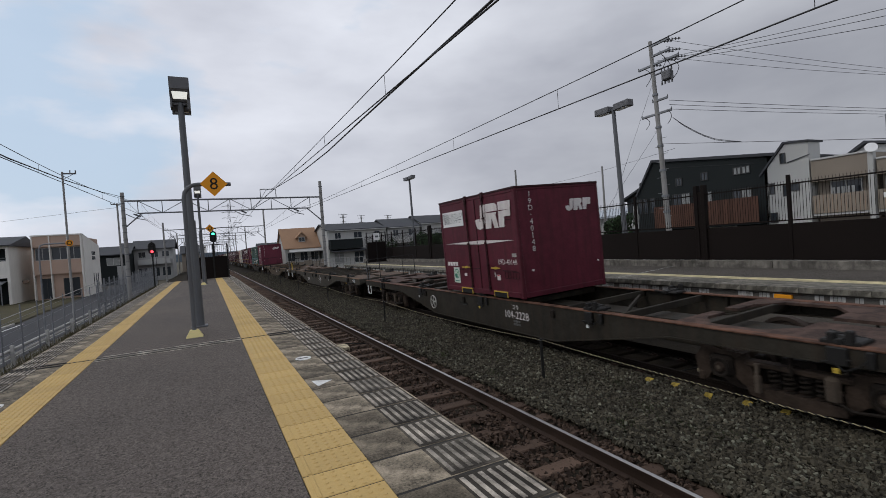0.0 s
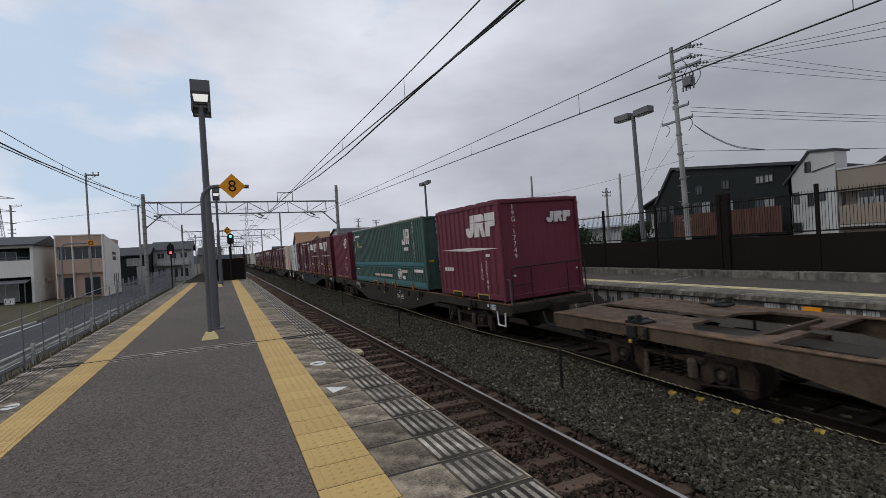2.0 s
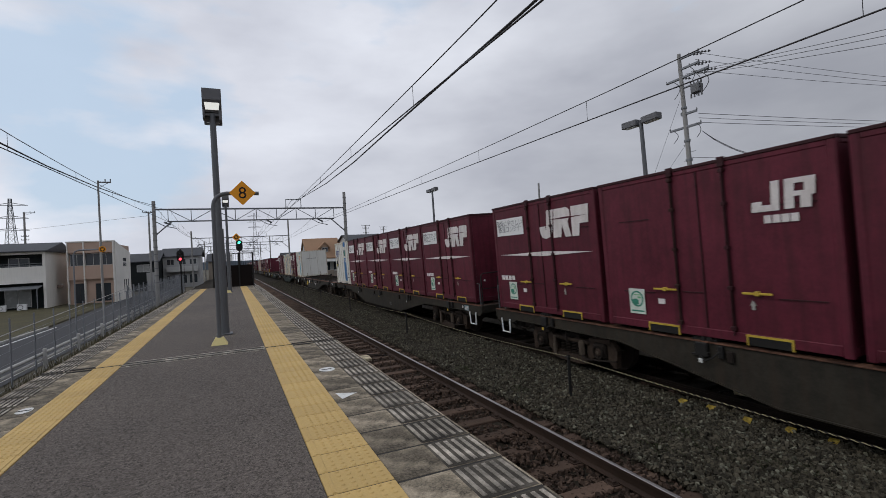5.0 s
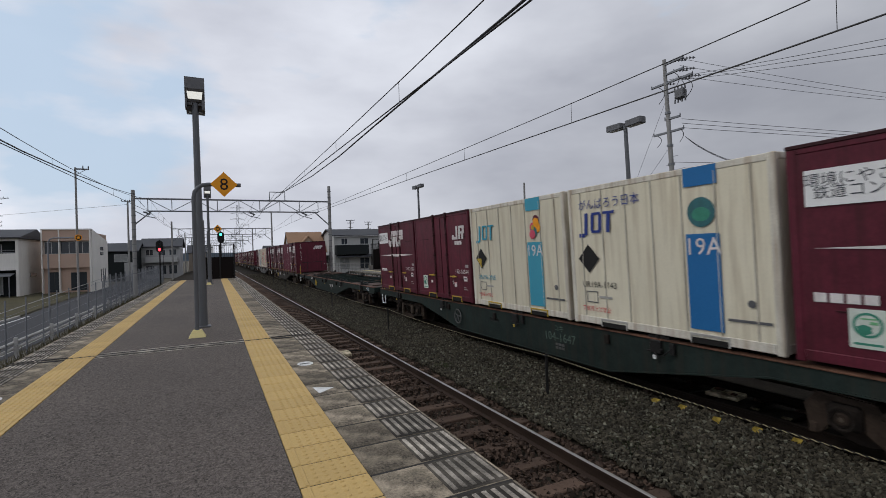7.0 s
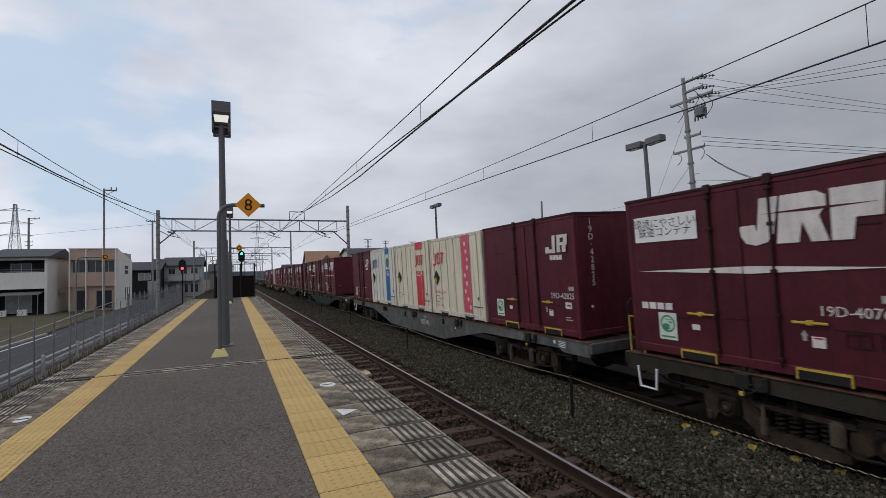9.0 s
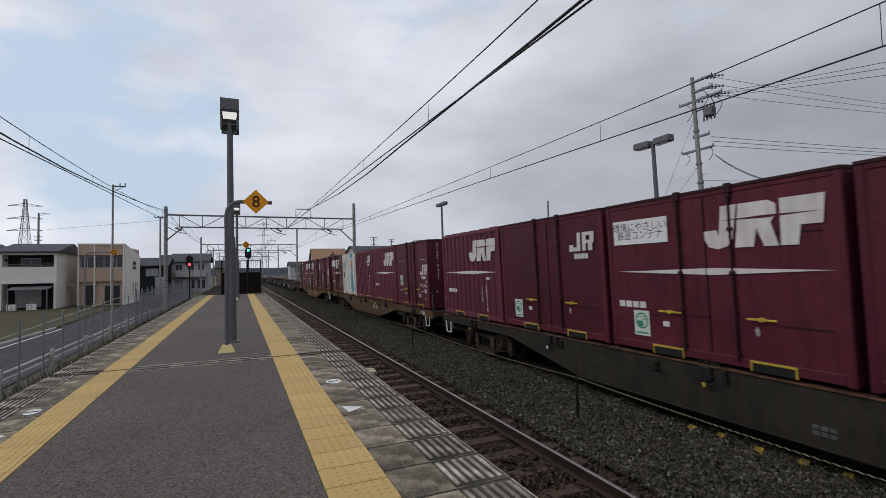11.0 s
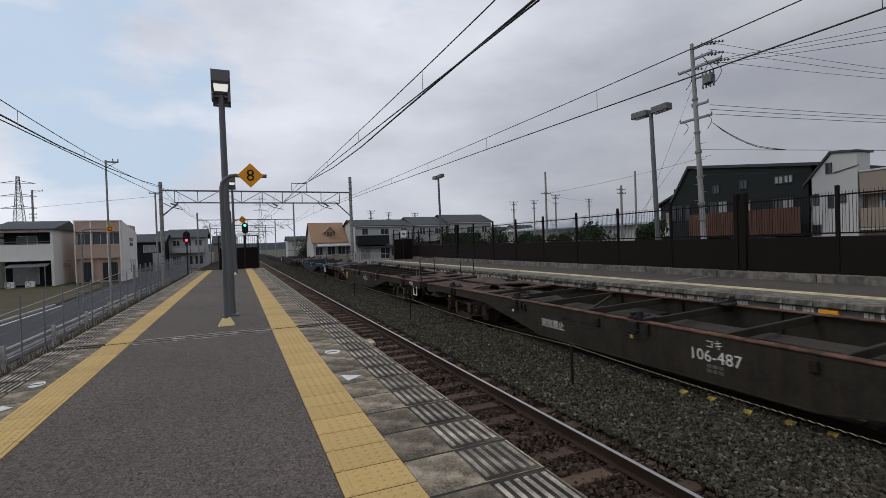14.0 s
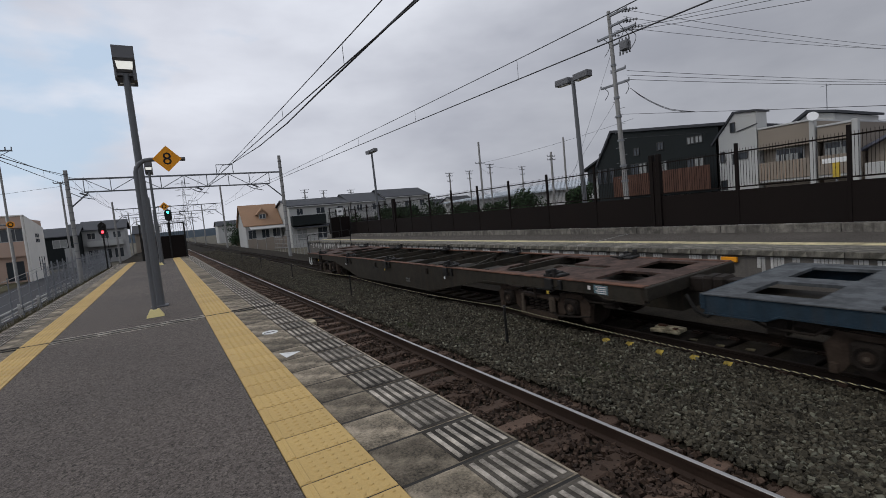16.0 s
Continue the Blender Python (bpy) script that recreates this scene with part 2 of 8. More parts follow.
OLIVE_PLATE = mat("grimy_yellow_plate", (0.10, 0.085, 0.05), 0.85, var=0.5, big=9, bump=0.1, blotch=0.5)
MARKER_YELLOW = mat("dirty_yellow_plate", (0.36, 0.26, 0.05), 0.7, var=0.45, big=9, bump=0.1, blotch=0.4)
YELLOW = mat("yellow_paint", (0.50, 0.35, 0.05), 0.6, var=0.25, big=4, bump=0.1, streak=0.4)
PALE_YELLOW = mat("pale_yellow_paint", (0.66, 0.56, 0.26), 0.7, var=0.12, big=4, bump=0.1)
WHITE = mat("white_paint", (0.76, 0.76, 0.75), 0.6, var=0.1, big=2.5, bump=0.05)
MARK = mat("worn_white_mark", (0.62, 0.62, 0.60), 0.8, var=0.3, big=12, fine=80, bump=0.1)
LETTER = mat("container_white", (0.66, 0.62, 0.60), 0.7, var=0.22, big=2.5, bump=0.05, streak=0.3, dirt=(0.3, 0.2, 0.18))
MAROON = mat("maroon_steel", (0.095, 0.0152, 0.0265), 0.5, 0.05, var=0.34, big=0.8, fine=25, bump=0.12, blotch=0.16, streak=0.75, dirt=(0.045, 0.012, 0.014), rand=0.2)
MAROON_WORN = mat("worn_maroon_steel", (0.105, 0.026, 0.030), 0.6, 0.05, var=0.4, big=0.8, fine=25, bump=0.12, blotch=0.2, streak=0.6, dirt=(0.06, 0.022, 0.02))
MAROON_FADED = mat("faded_maroon_steel", (0.115, 0.040, 0.036), 0.6, 0.05, var=0.4, big=0.8, fine=25, bump=0.12, blotch=0.2, streak=0.6, dirt=(0.06, 0.028, 0.02))
PURPLE = mat("plum_steel", (0.127, 0.027, 0.044), 0.55, 0.05, var=0.25, big=0.9, fine=25, bump=0.1, streak=0.35, dirt=(0.05, 0.018, 0.02), rand=0.15)
MAROON_DARK = mat("dark_maroon_trim", (0.035, 0.010, 0.012), 0.6, var=0.3)
TEAL = mat("teal_steel", (0.052, 0.102, 0.086), 0.55, var=0.35, big=0.9, bump=0.1, blotch=0.15, streak=0.95, dirt=(0.050, 0.052, 0.034))
CAUTION = mat("faded_caution_strip", (0.52, 0.40, 0.36), 0.7, var=0.6, big=9, fine=40)
LATCH_RUST = mat("orange_rust", (0.26, 0.09, 0.035), 0.85, var=0.5, big=6, bump=0.3)
TEAL_LIGHT = mat("light_teal_paint", (0.045, 0.15, 0.165), 0.5, var=0.25, streak=0.4, dirt=(0.04, 0.06, 0.05))
BOX_WHITE = mat("white_container_paint", (0.67, 0.66, 0.61), 0.5, var=0.08, big=1.2, bump=0.08, streak=0.22, dirt=(0.3, 0.25, 0.18), rand=0.05)
BOX_CREAM = mat("cream_container_paint", (0.66, 0.61, 0.47), 0.5, var=0.1, big=1.2, bump=0.08, streak=0.45, dirt=(0.27, 0.19, 0.1), rand=0.06)
BOX_GREY = mat("pale_trim_grey", (0.40, 0.39, 0.36), 0.6, var=0.2, streak=0.4)
BLUE = mat("stripe_blue", (0.02, 0.14, 0.35), 0.5, var=0.12)
CYAN = mat("stripe_cyan", (0.055, 0.30, 0.41), 0.5, var=0.12)
RED = mat("stripe_red", (0.55, 0.045, 0.06), 0.5, var=0.12)
PINK = mat("stripe_pink", (0.58, 0.085, 0.135), 0.5, var=0.25, big=5)
NAVY = mat("logo_navy", (0.03, 0.05, 0.22), 0.5, var=0.1)
GREEN = mat("sticker_green", (0.05, 0.235, 0.16), 0.5, var=0.2, big=8)
LEAF_PRINT = mat("leaf_print_green", (0.16, 0.42, 0.20), 0.5, var=0.2, big=8)
STICKER = mat("sticker_pale", (0.58, 0.63, 0.56), 0.6, var=0.15, big=8)
COIL_CREAM = mat("stained_cream_plastic", (0.40, 0.35, 0.24), 0.8, var=0.6, big=9, fine=40, blotch=0.6)
PRINT_GREY = mat("dark_grey_print", (0.06, 0.065, 0.075), 0.6, var=0.2, big=6)
WASHED = mat("washed_casting", (0.085, 0.066, 0.05), 0.85, 0.05, var=0.5, big=5, fine=30, bump=0.3)
W_DARK = mat("wagon_dark_olive", (0.027, 0.0235, 0.0175), 0.75, 0.05, var=0.5, big=1.2, fine=30, bump=0.25, blotch=0.25, streak=0.6, dirt=(0.045, 0.03, 0.02))
W_BROWN = mat("wagon_dusty_brown", (0.078, 0.058, 0.038), 0.8, 0.05, blotch=0.25, var=0.5, big=1.2, fine=30, bump=0.2, streak=0.5, dirt=(0.06, 0.035, 0.02))
W_DRAB = mat("wagon_drab_grey", (0.058, 0.052, 0.042), 0.8, 0.05, blotch=0.25, var=0.5, big=1.2, fine=30, bump=0.2, streak=0.5, dirt=(0.06, 0.035, 0.02))
W_GREEN = mat("wagon_green", (0.015, 0.0245, 0.021), 0.7, 0.05, blotch=0.2, var=0.45, big=1.2, fine=30, bump=0.2, streak=0.4, dirt=(0.045, 0.03, 0.02))
W_GREY = mat("wagon_grey", (0.105, 0.105, 0.102), 0.7, 0.05, var=0.5, big=1.2, bump=0.2, blotch=0.3, streak=0.45, dirt=(0.06, 0.045, 0.03))
W_TAN = mat("wagon_rust_tan", (0.088, 0.051, 0.025), 0.8, 0.05, blotch=0.3, var=0.45, big=1.2, bump=0.15, streak=0.45, dirt=(0.08, 0.045, 0.02))
W_OCHRE = mat("wagon_ochre", (0.148, 0.078, 0.029), 0.8, 0.05, blotch=0.35, var=0.45, big=1.2, bump=0.15, streak=0.6, dirt=(0.08, 0.045, 0.02))
W_BLUE = mat("wagon_blue", (0.0165, 0.032, 0.047), 0.65, 0.05, blotch=0.25, var=0.45, big=1.2, bump=0.15, streak=0.4, dirt=(0.04, 0.035, 0.03))
DECK = mat("rusty_deck", (0.066, 0.041, 0.032), 0.85, 0.05, blotch=0.6, var=0.5, big=1.4, fine=25, bump=0.4)
DECK_TAN = mat("dusty_tan_deck", (0.094, 0.063, 0.045), 0.85, 0.05, blotch=0.5, var=0.5, big=1.4, fine=25, bump=0.4)
FLANGE_TAN = mat("dusty_flange", (0.115, 0.072, 0.043), 0.85, 0.05, blotch=0.6, var=0.5, big=1.4, fine=25, bump=0.4)
UNDER = mat("bogie_grime", (0.018, 0.0135, 0.0105), 0.85, 0.1, var=0.5, big=3, fine=30, bump=0.4)
WHEEL = mat("wheel_steel", (0.045, 0.033, 0.026), 0.7, 0.2, var=0.3, big=3)


# ---- mesh building ----
class Solid:
    """Gathers points and faces of one mesh."""

    def __init__(self):
        self.v, self.f = [], []

    def add(self, pts, faces):
        k = len(self.v)
        self.v += [tuple(p) for p in pts]
        self.f += [tuple(k + i for i in f) for f in faces]
        return self

    def box(self, x0, x1, y0, y1, z0, z1):
        p = [(x, y, z) for z in (z0, z1) for y in (y0, y1) for x in (x0, x1)]
        return self.add(p, [(0, 2, 3, 1), (4, 5, 7, 6), (0, 1, 5, 4), (2, 6, 7, 3), (0, 4, 6, 2), (1, 3, 7, 5)])

    def cbox(self, x0, x1, y0, y1, z0, z1, c=0.01):
        """A box with its edges taken off."""
        bm = bmesh.new()
        bmesh.ops.create_cube(bm, size=1, matrix=Matrix.LocRotScale(((x0 + x1) / 2, (y0 + y1) / 2, (z0 + z1) / 2), None, (x1 - x0, y1 - y0, z1 - z0)))
        bmesh.ops.bevel(bm, geom=bm.edges[:], offset=c, segments=1, affect="EDGES")
        bm.verts.index_update()
        self.add([v.co[:] for v in bm.verts], [[v.index for v in f.verts] for f in bm.faces])
        bm.free()
        return self

    def tube(self, a, b, r, seg=8, r2=None, caps=True):
        a, b = Vector(a), Vector(b)
        d = (b - a).normalized()
        u = d.orthogonal().normalized()
        w = d.cross(u)
        r2 = r if r2 is None else r2
        ring = [(math.cos(2 * math.pi * i / seg), math.sin(2 * math.pi * i / seg)) for i in range(seg)]
        p = [a + (u * c + w * s) * r for c, s in ring] + [b + (u * c + w * s) * r2 for c, s in ring]
        f = [(i, (i + 1) % seg, seg + (i + 1) % seg, seg + i) for i in range(seg)]
        if caps:
            f += [tuple(range(seg))[::-1], tuple(range(seg, 2 * seg))]
        return self.add(p, f)

    def path(self, pts, r, seg=6):
        """A bent tube through the points."""
        pts = [Vector(q) for q in pts]
        n = len(pts)
        rings = []
        u = None
        for i, q in enumerate(pts):
            d = (pts[min(i + 1, n - 1)] - pts[max(i - 1, 0)]).normalized()
            u = d.orthogonal().normalized() if u is None else (u - d * u.dot(d)).normalized()
            w = d.cross(u)
            rings += [q + (u * math.cos(2 * math.pi * k / seg) + w * math.sin(2 * math.pi * k / seg)) * r for k in range(seg)]
        f = [(i * seg + k, i * seg + (k + 1) % seg, (i + 1) * seg + (k + 1) % seg, (i + 1) * seg + k) for i in range(n - 1) for k in range(seg)]
        return self.add(rings, f + [tuple(range(seg))[::-1], tuple(range((n - 1) * seg, n * seg))])

    def prism(self, outline, axis, lo, hi):
        """An outline in the plane across an axis, drawn out from lo to hi."""
        def at(p, s):
            return {"x": (s, p[0], p[1]), "y": (p[0], s, p[1]), "z": (p[0], p[1], s)}[axis]
        n = len(outline)
        return self.add([at(p, lo) for p in outline] + [at(p, hi) for p in outline],
                        [tuple(range(n))[::-1], tuple(range(n, 2 * n))] + [(i, (i + 1) % n, n + (i + 1) % n, n + i) for i in range(n)])

    def disc(self, centre, axis, r, depth, seg=20):
        c = Vector(centre)
        d = {"x": Vector((1, 0, 0)), "y": Vector((0, 1, 0)), "z": Vector((0, 0, 1))}[axis] * depth / 2
        return self.tube(c - d, c + d, r, seg)

    def ring(self, centre, axis, r, thick, seg=20):
        c = Vector(centre)
        e = {"x": ((0, 1, 0), (0, 0, 1)), "y": ((1, 0, 0), (0, 0, 1)), "z": ((1, 0, 0), (0, 1, 0))}[axis]
        u, w = Vector(e[0]), Vector(e[1])
        p = [c + (u * math.cos(2 * math.pi * i / seg) + w * math.sin(2 * math.pi * i / seg)) * r for i in range(seg + 1)]
        return self.path(p, thick, 6)

    def mesh(self, name):
        m = bpy.data.meshes.new(name)
        m.from_pydata(self.v, [], self.f)
        bm = bmesh.new()
        bm.from_mesh(m)
        bmesh.ops.recalc_face_normals(bm, faces=bm.faces[:])
        bm.to_mesh(m)
        bm.free()
        return m


def part(name, solid, material, parent=None, label="", at=None, smooth=False):
    """One mesh object, alone or under its thing."""
    m = solid if isinstance(solid, bpy.types.Mesh) else solid.mesh(name)
    if not m.materials:
        m.materials.append(material)
    if smooth:
        m.polygons.foreach_set("use_smooth", [True] * len(m.polygons))
    ob = new(name, m)
    ob.parent = parent
    if at is not None:
        ob.matrix_basis = at if isinstance(at, Matrix) else Matrix.Translation(at)
    return tagged(ob, label)


def thing(name, label, category, group="", at=None, kind=""):
    ob = new(name)
    if at is not None:
        ob.matrix_basis = at
    return tagged(ob, label, category, group, kind)


TEXT = {}


def letters(body):
    """A flat mesh of the built-in font's letters, one unit high, centred."""
    if body not in TEXT:
        c = bpy.data.curves.new("writing", "FONT")
        c.body, c.align_x, c.align_y, c.space_line = body, "CENTER", "CENTER", 0.85
        c.resolution_u = 2
        ob = new("writing", c)
        TEXT[body] = bpy.data.meshes.new_from_object(ob.evaluated_get(bpy.context.evaluated_depsgraph_get()))
        bpy.data.objects.remove(ob)
        bpy.data.curves.remove(c)
    return TEXT[body]


def written(name, body, size, material, parent, at, side="x", bold=0.0):
    """Letters on a face that looks to -x (side x) or to -y (side y)."""
    m = letters(body).copy()
    s = Matrix.Scale(size, 4)
    turn = Matrix(((0, 0, -1, 0), (-1, 0, 0, 0), (0, 1, 0, 0), (0, 0, 0, 1))) if side == "x" else Matrix(((1, 0, 0, 0), (0, 0, -1, 0), (0, 1, 0, 0), (0, 0, 0, 1)))
    m.transform(turn @ s)
    m.materials.clear()
    m.materials.append(material)
    return part(name, m, material, parent, at=at)


NUMBERS = ["19D-40148", "19G-17749", "V19C-8220", "V19C-3692", "20D-9517", "19D-42227", "19D-48088", "19D-41203", "19D-36279", "19D-50544", "V19C-1809",
           "19D-32542", "19D-23984", "19D-51732", "19D-40764", "19D-42825", "19G-18316", "V19C-9461", "19G-22452", "19D-40943", "19G-15553", "20D-6041", "V19C-6002", "48A-38035", "19G-19100",
           "UR19A-1930", "UR19A-1143", "UR19A-2005", "UR19A-12600", "UR19A-329", "UR19A-12695", "V19C-9228", "UR19A-2120", "19G-22326"]
for body in NUMBERS + ["\n".join(s.replace("-", "·")) for s in NUMBERS] + ["8", "19A", "20A", "環境にやさしい\n鉄道コンテナ", "がんばろう日本", "コキ", "突放禁止", "104-2228", "107-227", "107-1621", "104-2627",
             "104-1647", "104-795", "104-1879", "107-741", "107-1757", "107-1004", "104-2221", "106-487", "104-1615", "104-1650", "104-423", "104-433", "19G", "下部吊上げ禁止"]:
    letters(body)
WALL_WHITE = mat("white_siding", (0.44, 0.44, 0.425), 0.8, var=0.08, big=0.5, fine=30, bump=0.15, streak=0.12, dirt=(0.35, 0.34, 0.32))
HOUSE_WHITE = mat("cream_white_siding", (0.74, 0.715, 0.665), 0.8, var=0.1, big=0.5, fine=30, bump=0.15, streak=0.2, dirt=(0.4, 0.38, 0.35))
HOUSE_TAN = mat("pinkish_tan_siding", (0.46, 0.33, 0.26), 0.8, var=0.12, big=0.5, fine=30, bump=0.2)
WALL_TAN = mat("tan_siding", (0.36, 0.255, 0.185), 0.8, var=0.12, big=0.5, fine=30, bump=0.2)
WALL_BEIGE = mat("beige_siding", (0.25, 0.212, 0.172), 0.8, var=0.12, big=0.5, fine=30, bump=0.2)
WALL_GREY = mat("grey_siding", (0.36, 0.36, 0.355), 0.8, var=0.1, big=0.5, fine=30, bump=0.2, rand=0.1)
WALL_BLACK = mat("black_siding", (0.021, 0.0245, 0.025), 0.8, var=0.2, big=0.4, fine=20, bump=0.2, spec=0.08)
WALL_SLATE = mat("slate_grey_siding", (0.045, 0.05, 0.053), 0.8, var=0.2, big=0.4, fine=20, bump=0.2, spec=0.1)
WOOD_RED = mat("red_brown_boards", (0.085, 0.042, 0.029), 0.75, var=0.25, big=0.8, fine=20, bump=0.3, rand=0.2)
ROOF_DARK = mat("dark_roof", (0.05, 0.052, 0.058), 0.7, var=0.15, big=0.5, fine=15, bump=0.3, rand=0.15)
ROOF_BROWN = mat("orange_brown_roof", (0.30, 0.185, 0.115), 0.8, var=0.15, big=0.6, fine=15, bump=0.3)
ROOF_BLUE = mat("slate_blue_roof", (0.12, 0.125, 0.16), 0.7, var=0.12)
GLASS = mat("window_glass", (0.035, 0.042, 0.05), 0.08, 0.0, var=0.2, big=0.8, bump=0, spec=0.5)
CURTAIN = mat("curtained_window", (0.25, 0.26, 0.255), 0.25, 0.0, var=0.2, big=2, bump=0, spec=0.5)
FRAME = mat("window_frame", (0.45, 0.45, 0.44), 0.5, 0.2, var=0.1, bump=0)
DARK_FRAME = mat("dark_window_frame", (0.05, 0.05, 0.05), 0.5, 0.2, var=0.1, bump=0)
HILL = mat("far_hill", (0.13, 0.16, 0.19), 0.95, var=0.15, big=0.01, fine=0.2, bump=0)
SHED = mat("pale_metal_roof", (0.40, 0.44, 0.48), 0.5, 0.2, var=0.1, big=0.1, fine=2, bump=0)
SIG_GREEN = mat("signal_green_lens", (0.02, 0.3, 0.2), 0.3, var=0, bump=0, glow=(0.05, 1.0, 0.55, 5.0), spec=0.5)
SIG_RED = mat("signal_red_lens", (0.3, 0.02, 0.02), 0.3, var=0, bump=0, glow=(1.0, 0.04, 0.06, 5.0), spec=0.5)
LENS_DARK = mat("dark_lens", (0.01, 0.01, 0.01), 0.2, var=0, bump=0, spec=0.5)
LAMP_LIT = mat("lit_lamp_glass", (0.75, 0.77, 0.74), 0.25, 0.0, var=0.0, bump=0, glow=(1.0, 1.0, 0.94, 0.6))
LAMP_FACE = mat("lamp_glass", (0.75, 0.77, 0.74), 0.25, 0.0, var=0.1, bump=0, spec=0.5)


# ---- ground, tracks and platforms ----
RAIL_Z = -0.95
TRACK_1, TRACK_2 = 3.22, 7.48
GAUGE = 1.067


def build_ground():
    g = Solid()
    g.add([(-1500, -700, -2.0), (1500, -700, -2.0), (1500, 2500, -2.0), (-1500, 2500, -2.0)], [(0, 1, 2, 3)])
    tagged(part("ground", g, SOIL), "flat brown earth reaching to the horizon", "ground", kind="structure")
    b = Solid()
    xs = [(-6.3, -1.99), (-5.7, -1.72), (-4.9, -1.45), (-2.8, -1.16), (1.6, -1.17), (2.1, -1.165), (4.15, -1.165), (4.35, -1.10), (4.9, -1.06), (5.6, -1.08), (6.5, -1.10), (6.72, -1.17), (8.2, -1.17), (10.9, -1.2), (11.2, -1.99)]
    ys = [-30, 0] + [2 + 0.5 * i for i in range(60)] + [40, 80, 160, 320, 600]
    pts = [(x, y, z + 0.03 * noise.noise((x * 1.3, y * 0.9, 0))) for y in ys for x, z in xs]
    n = len(xs)
    b.add(pts, [(j * n + i, j * n + i + 1, (j + 1) * n + i + 1, (j + 1) * n + i) for j in range(len(ys) - 1) for i in range(n - 1)])
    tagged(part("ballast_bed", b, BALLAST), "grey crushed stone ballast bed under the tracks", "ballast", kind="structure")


def stones(count, x0, x1, y0, y1, z, material, name, label, seed, size=(0.015, 0.034), near=True):
    rng = random.Random(seed)
    s = Solid()
    for i in range(count + (count * 28 // 100 if near else 0)):
        x, y = rng.uniform(x0, x1), y0 + (y1 - y0) * rng.random() ** 1.7
        if i >= count:           # the stretch by the platform's near end
            y = rng.uniform(-5.0, y0)
        r = size[0] + (size[1] - size[0]) * rng.random() ** 1.6
        q = Euler((rng.uniform(0, 6), rng.uniform(0, 6), rng.uniform(0, 6))).to_matrix()
        p = [q @ Vector((sx * r * rng.uniform(0.6, 1.2), sy * r * rng.uniform(0.5, 1.0), sz * r * rng.uniform(0.4, 0.9))) for sx in (-1, 1) for sy in (-1, 1) for sz in (-1, 1)]
        zz = z + 0.03 * noise.noise((x * 1.3, y * 0.9, 0)) + rng.uniform(-0.006, 0.022)
        s.add([(x + a.x, y + a.y, zz + a.z) for a in p], [(0, 2, 3, 1), (4, 5, 7, 6), (0, 1, 5, 4), (2, 6, 7, 3), (0, 4, 6, 2), (1, 3, 7, 5)])
    m = bpy.data.meshes.new(name)
    m.from_pydata(s.v, [], s.f)
    m.materials.append(material)
    tagged(new(name, m), label, "ballast", kind="stuff")


def build_track(name, centre, y1, label, head=None):
    t = thing(name, label, "railway track", kind="structure")
    prof = [(-0.061, -0.153), (0.061, -0.153), (0.061, -0.143), (0.011, -0.125), (0.010, -0.045), (0.031, -0.036), (0.031, -0.004), (-0.031, -0.004), (-0.031, -0.036), (-0.010, -0.045), (-0.011, -0.125), (-0.061, -0.143)]
    for side in (-1, 1):
        x = centre + side * (GAUGE / 2 + 0.031)
        part("rail", Solid().prism([(x + a, RAIL_Z + c) for a, c in prof], "y", -30, y1), RAIL_RUST if head is None else RAIL_SHADED, t)
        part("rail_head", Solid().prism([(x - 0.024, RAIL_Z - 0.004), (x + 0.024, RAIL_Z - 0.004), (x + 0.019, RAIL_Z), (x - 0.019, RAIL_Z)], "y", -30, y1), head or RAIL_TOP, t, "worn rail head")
    return t


def build_sleepers(t, centre, y0, y1, wood):
    m = Solid().cbox(-1.05, 1.05, -0.105, 0.105, -0.12, 0.0, 0.012).mesh("sleeper")
    plate = Solid()
    for side in (-1, 1):
        plate.box(side * 0.565 - 0.14, side * 0.565 + 0.14, -0.08, 0.08, 0.0, 0.012)
        for d in (-0.1, 0.1):
            plate.box(side * 0.565 + d - 0.02, side * 0.565 + d + 0.02, -0.05, 0.05, 0.012, 0.04)
    pm = plate.mesh("tie_plate")
    rng = random.Random(5)
    y = y0
    while y < y1:
        at = pose(centre + rng.uniform(-0.03, 0.03), y, RAIL_Z - 0.163 + rng.uniform(-0.006, 0.006), 0, 0, rng.uniform(-0.8, 0.8))
        part("sleeper", m, wood, t, at=at)
        if y < 22:
            part("tie_plate", pm, RAIL_RUST, t, at=at)
        y += 0.62


Y0, Y1 = -6.0, 37.6              # ends of the near platform
EDGE_R, EDGE_L = 1.74, -2.70


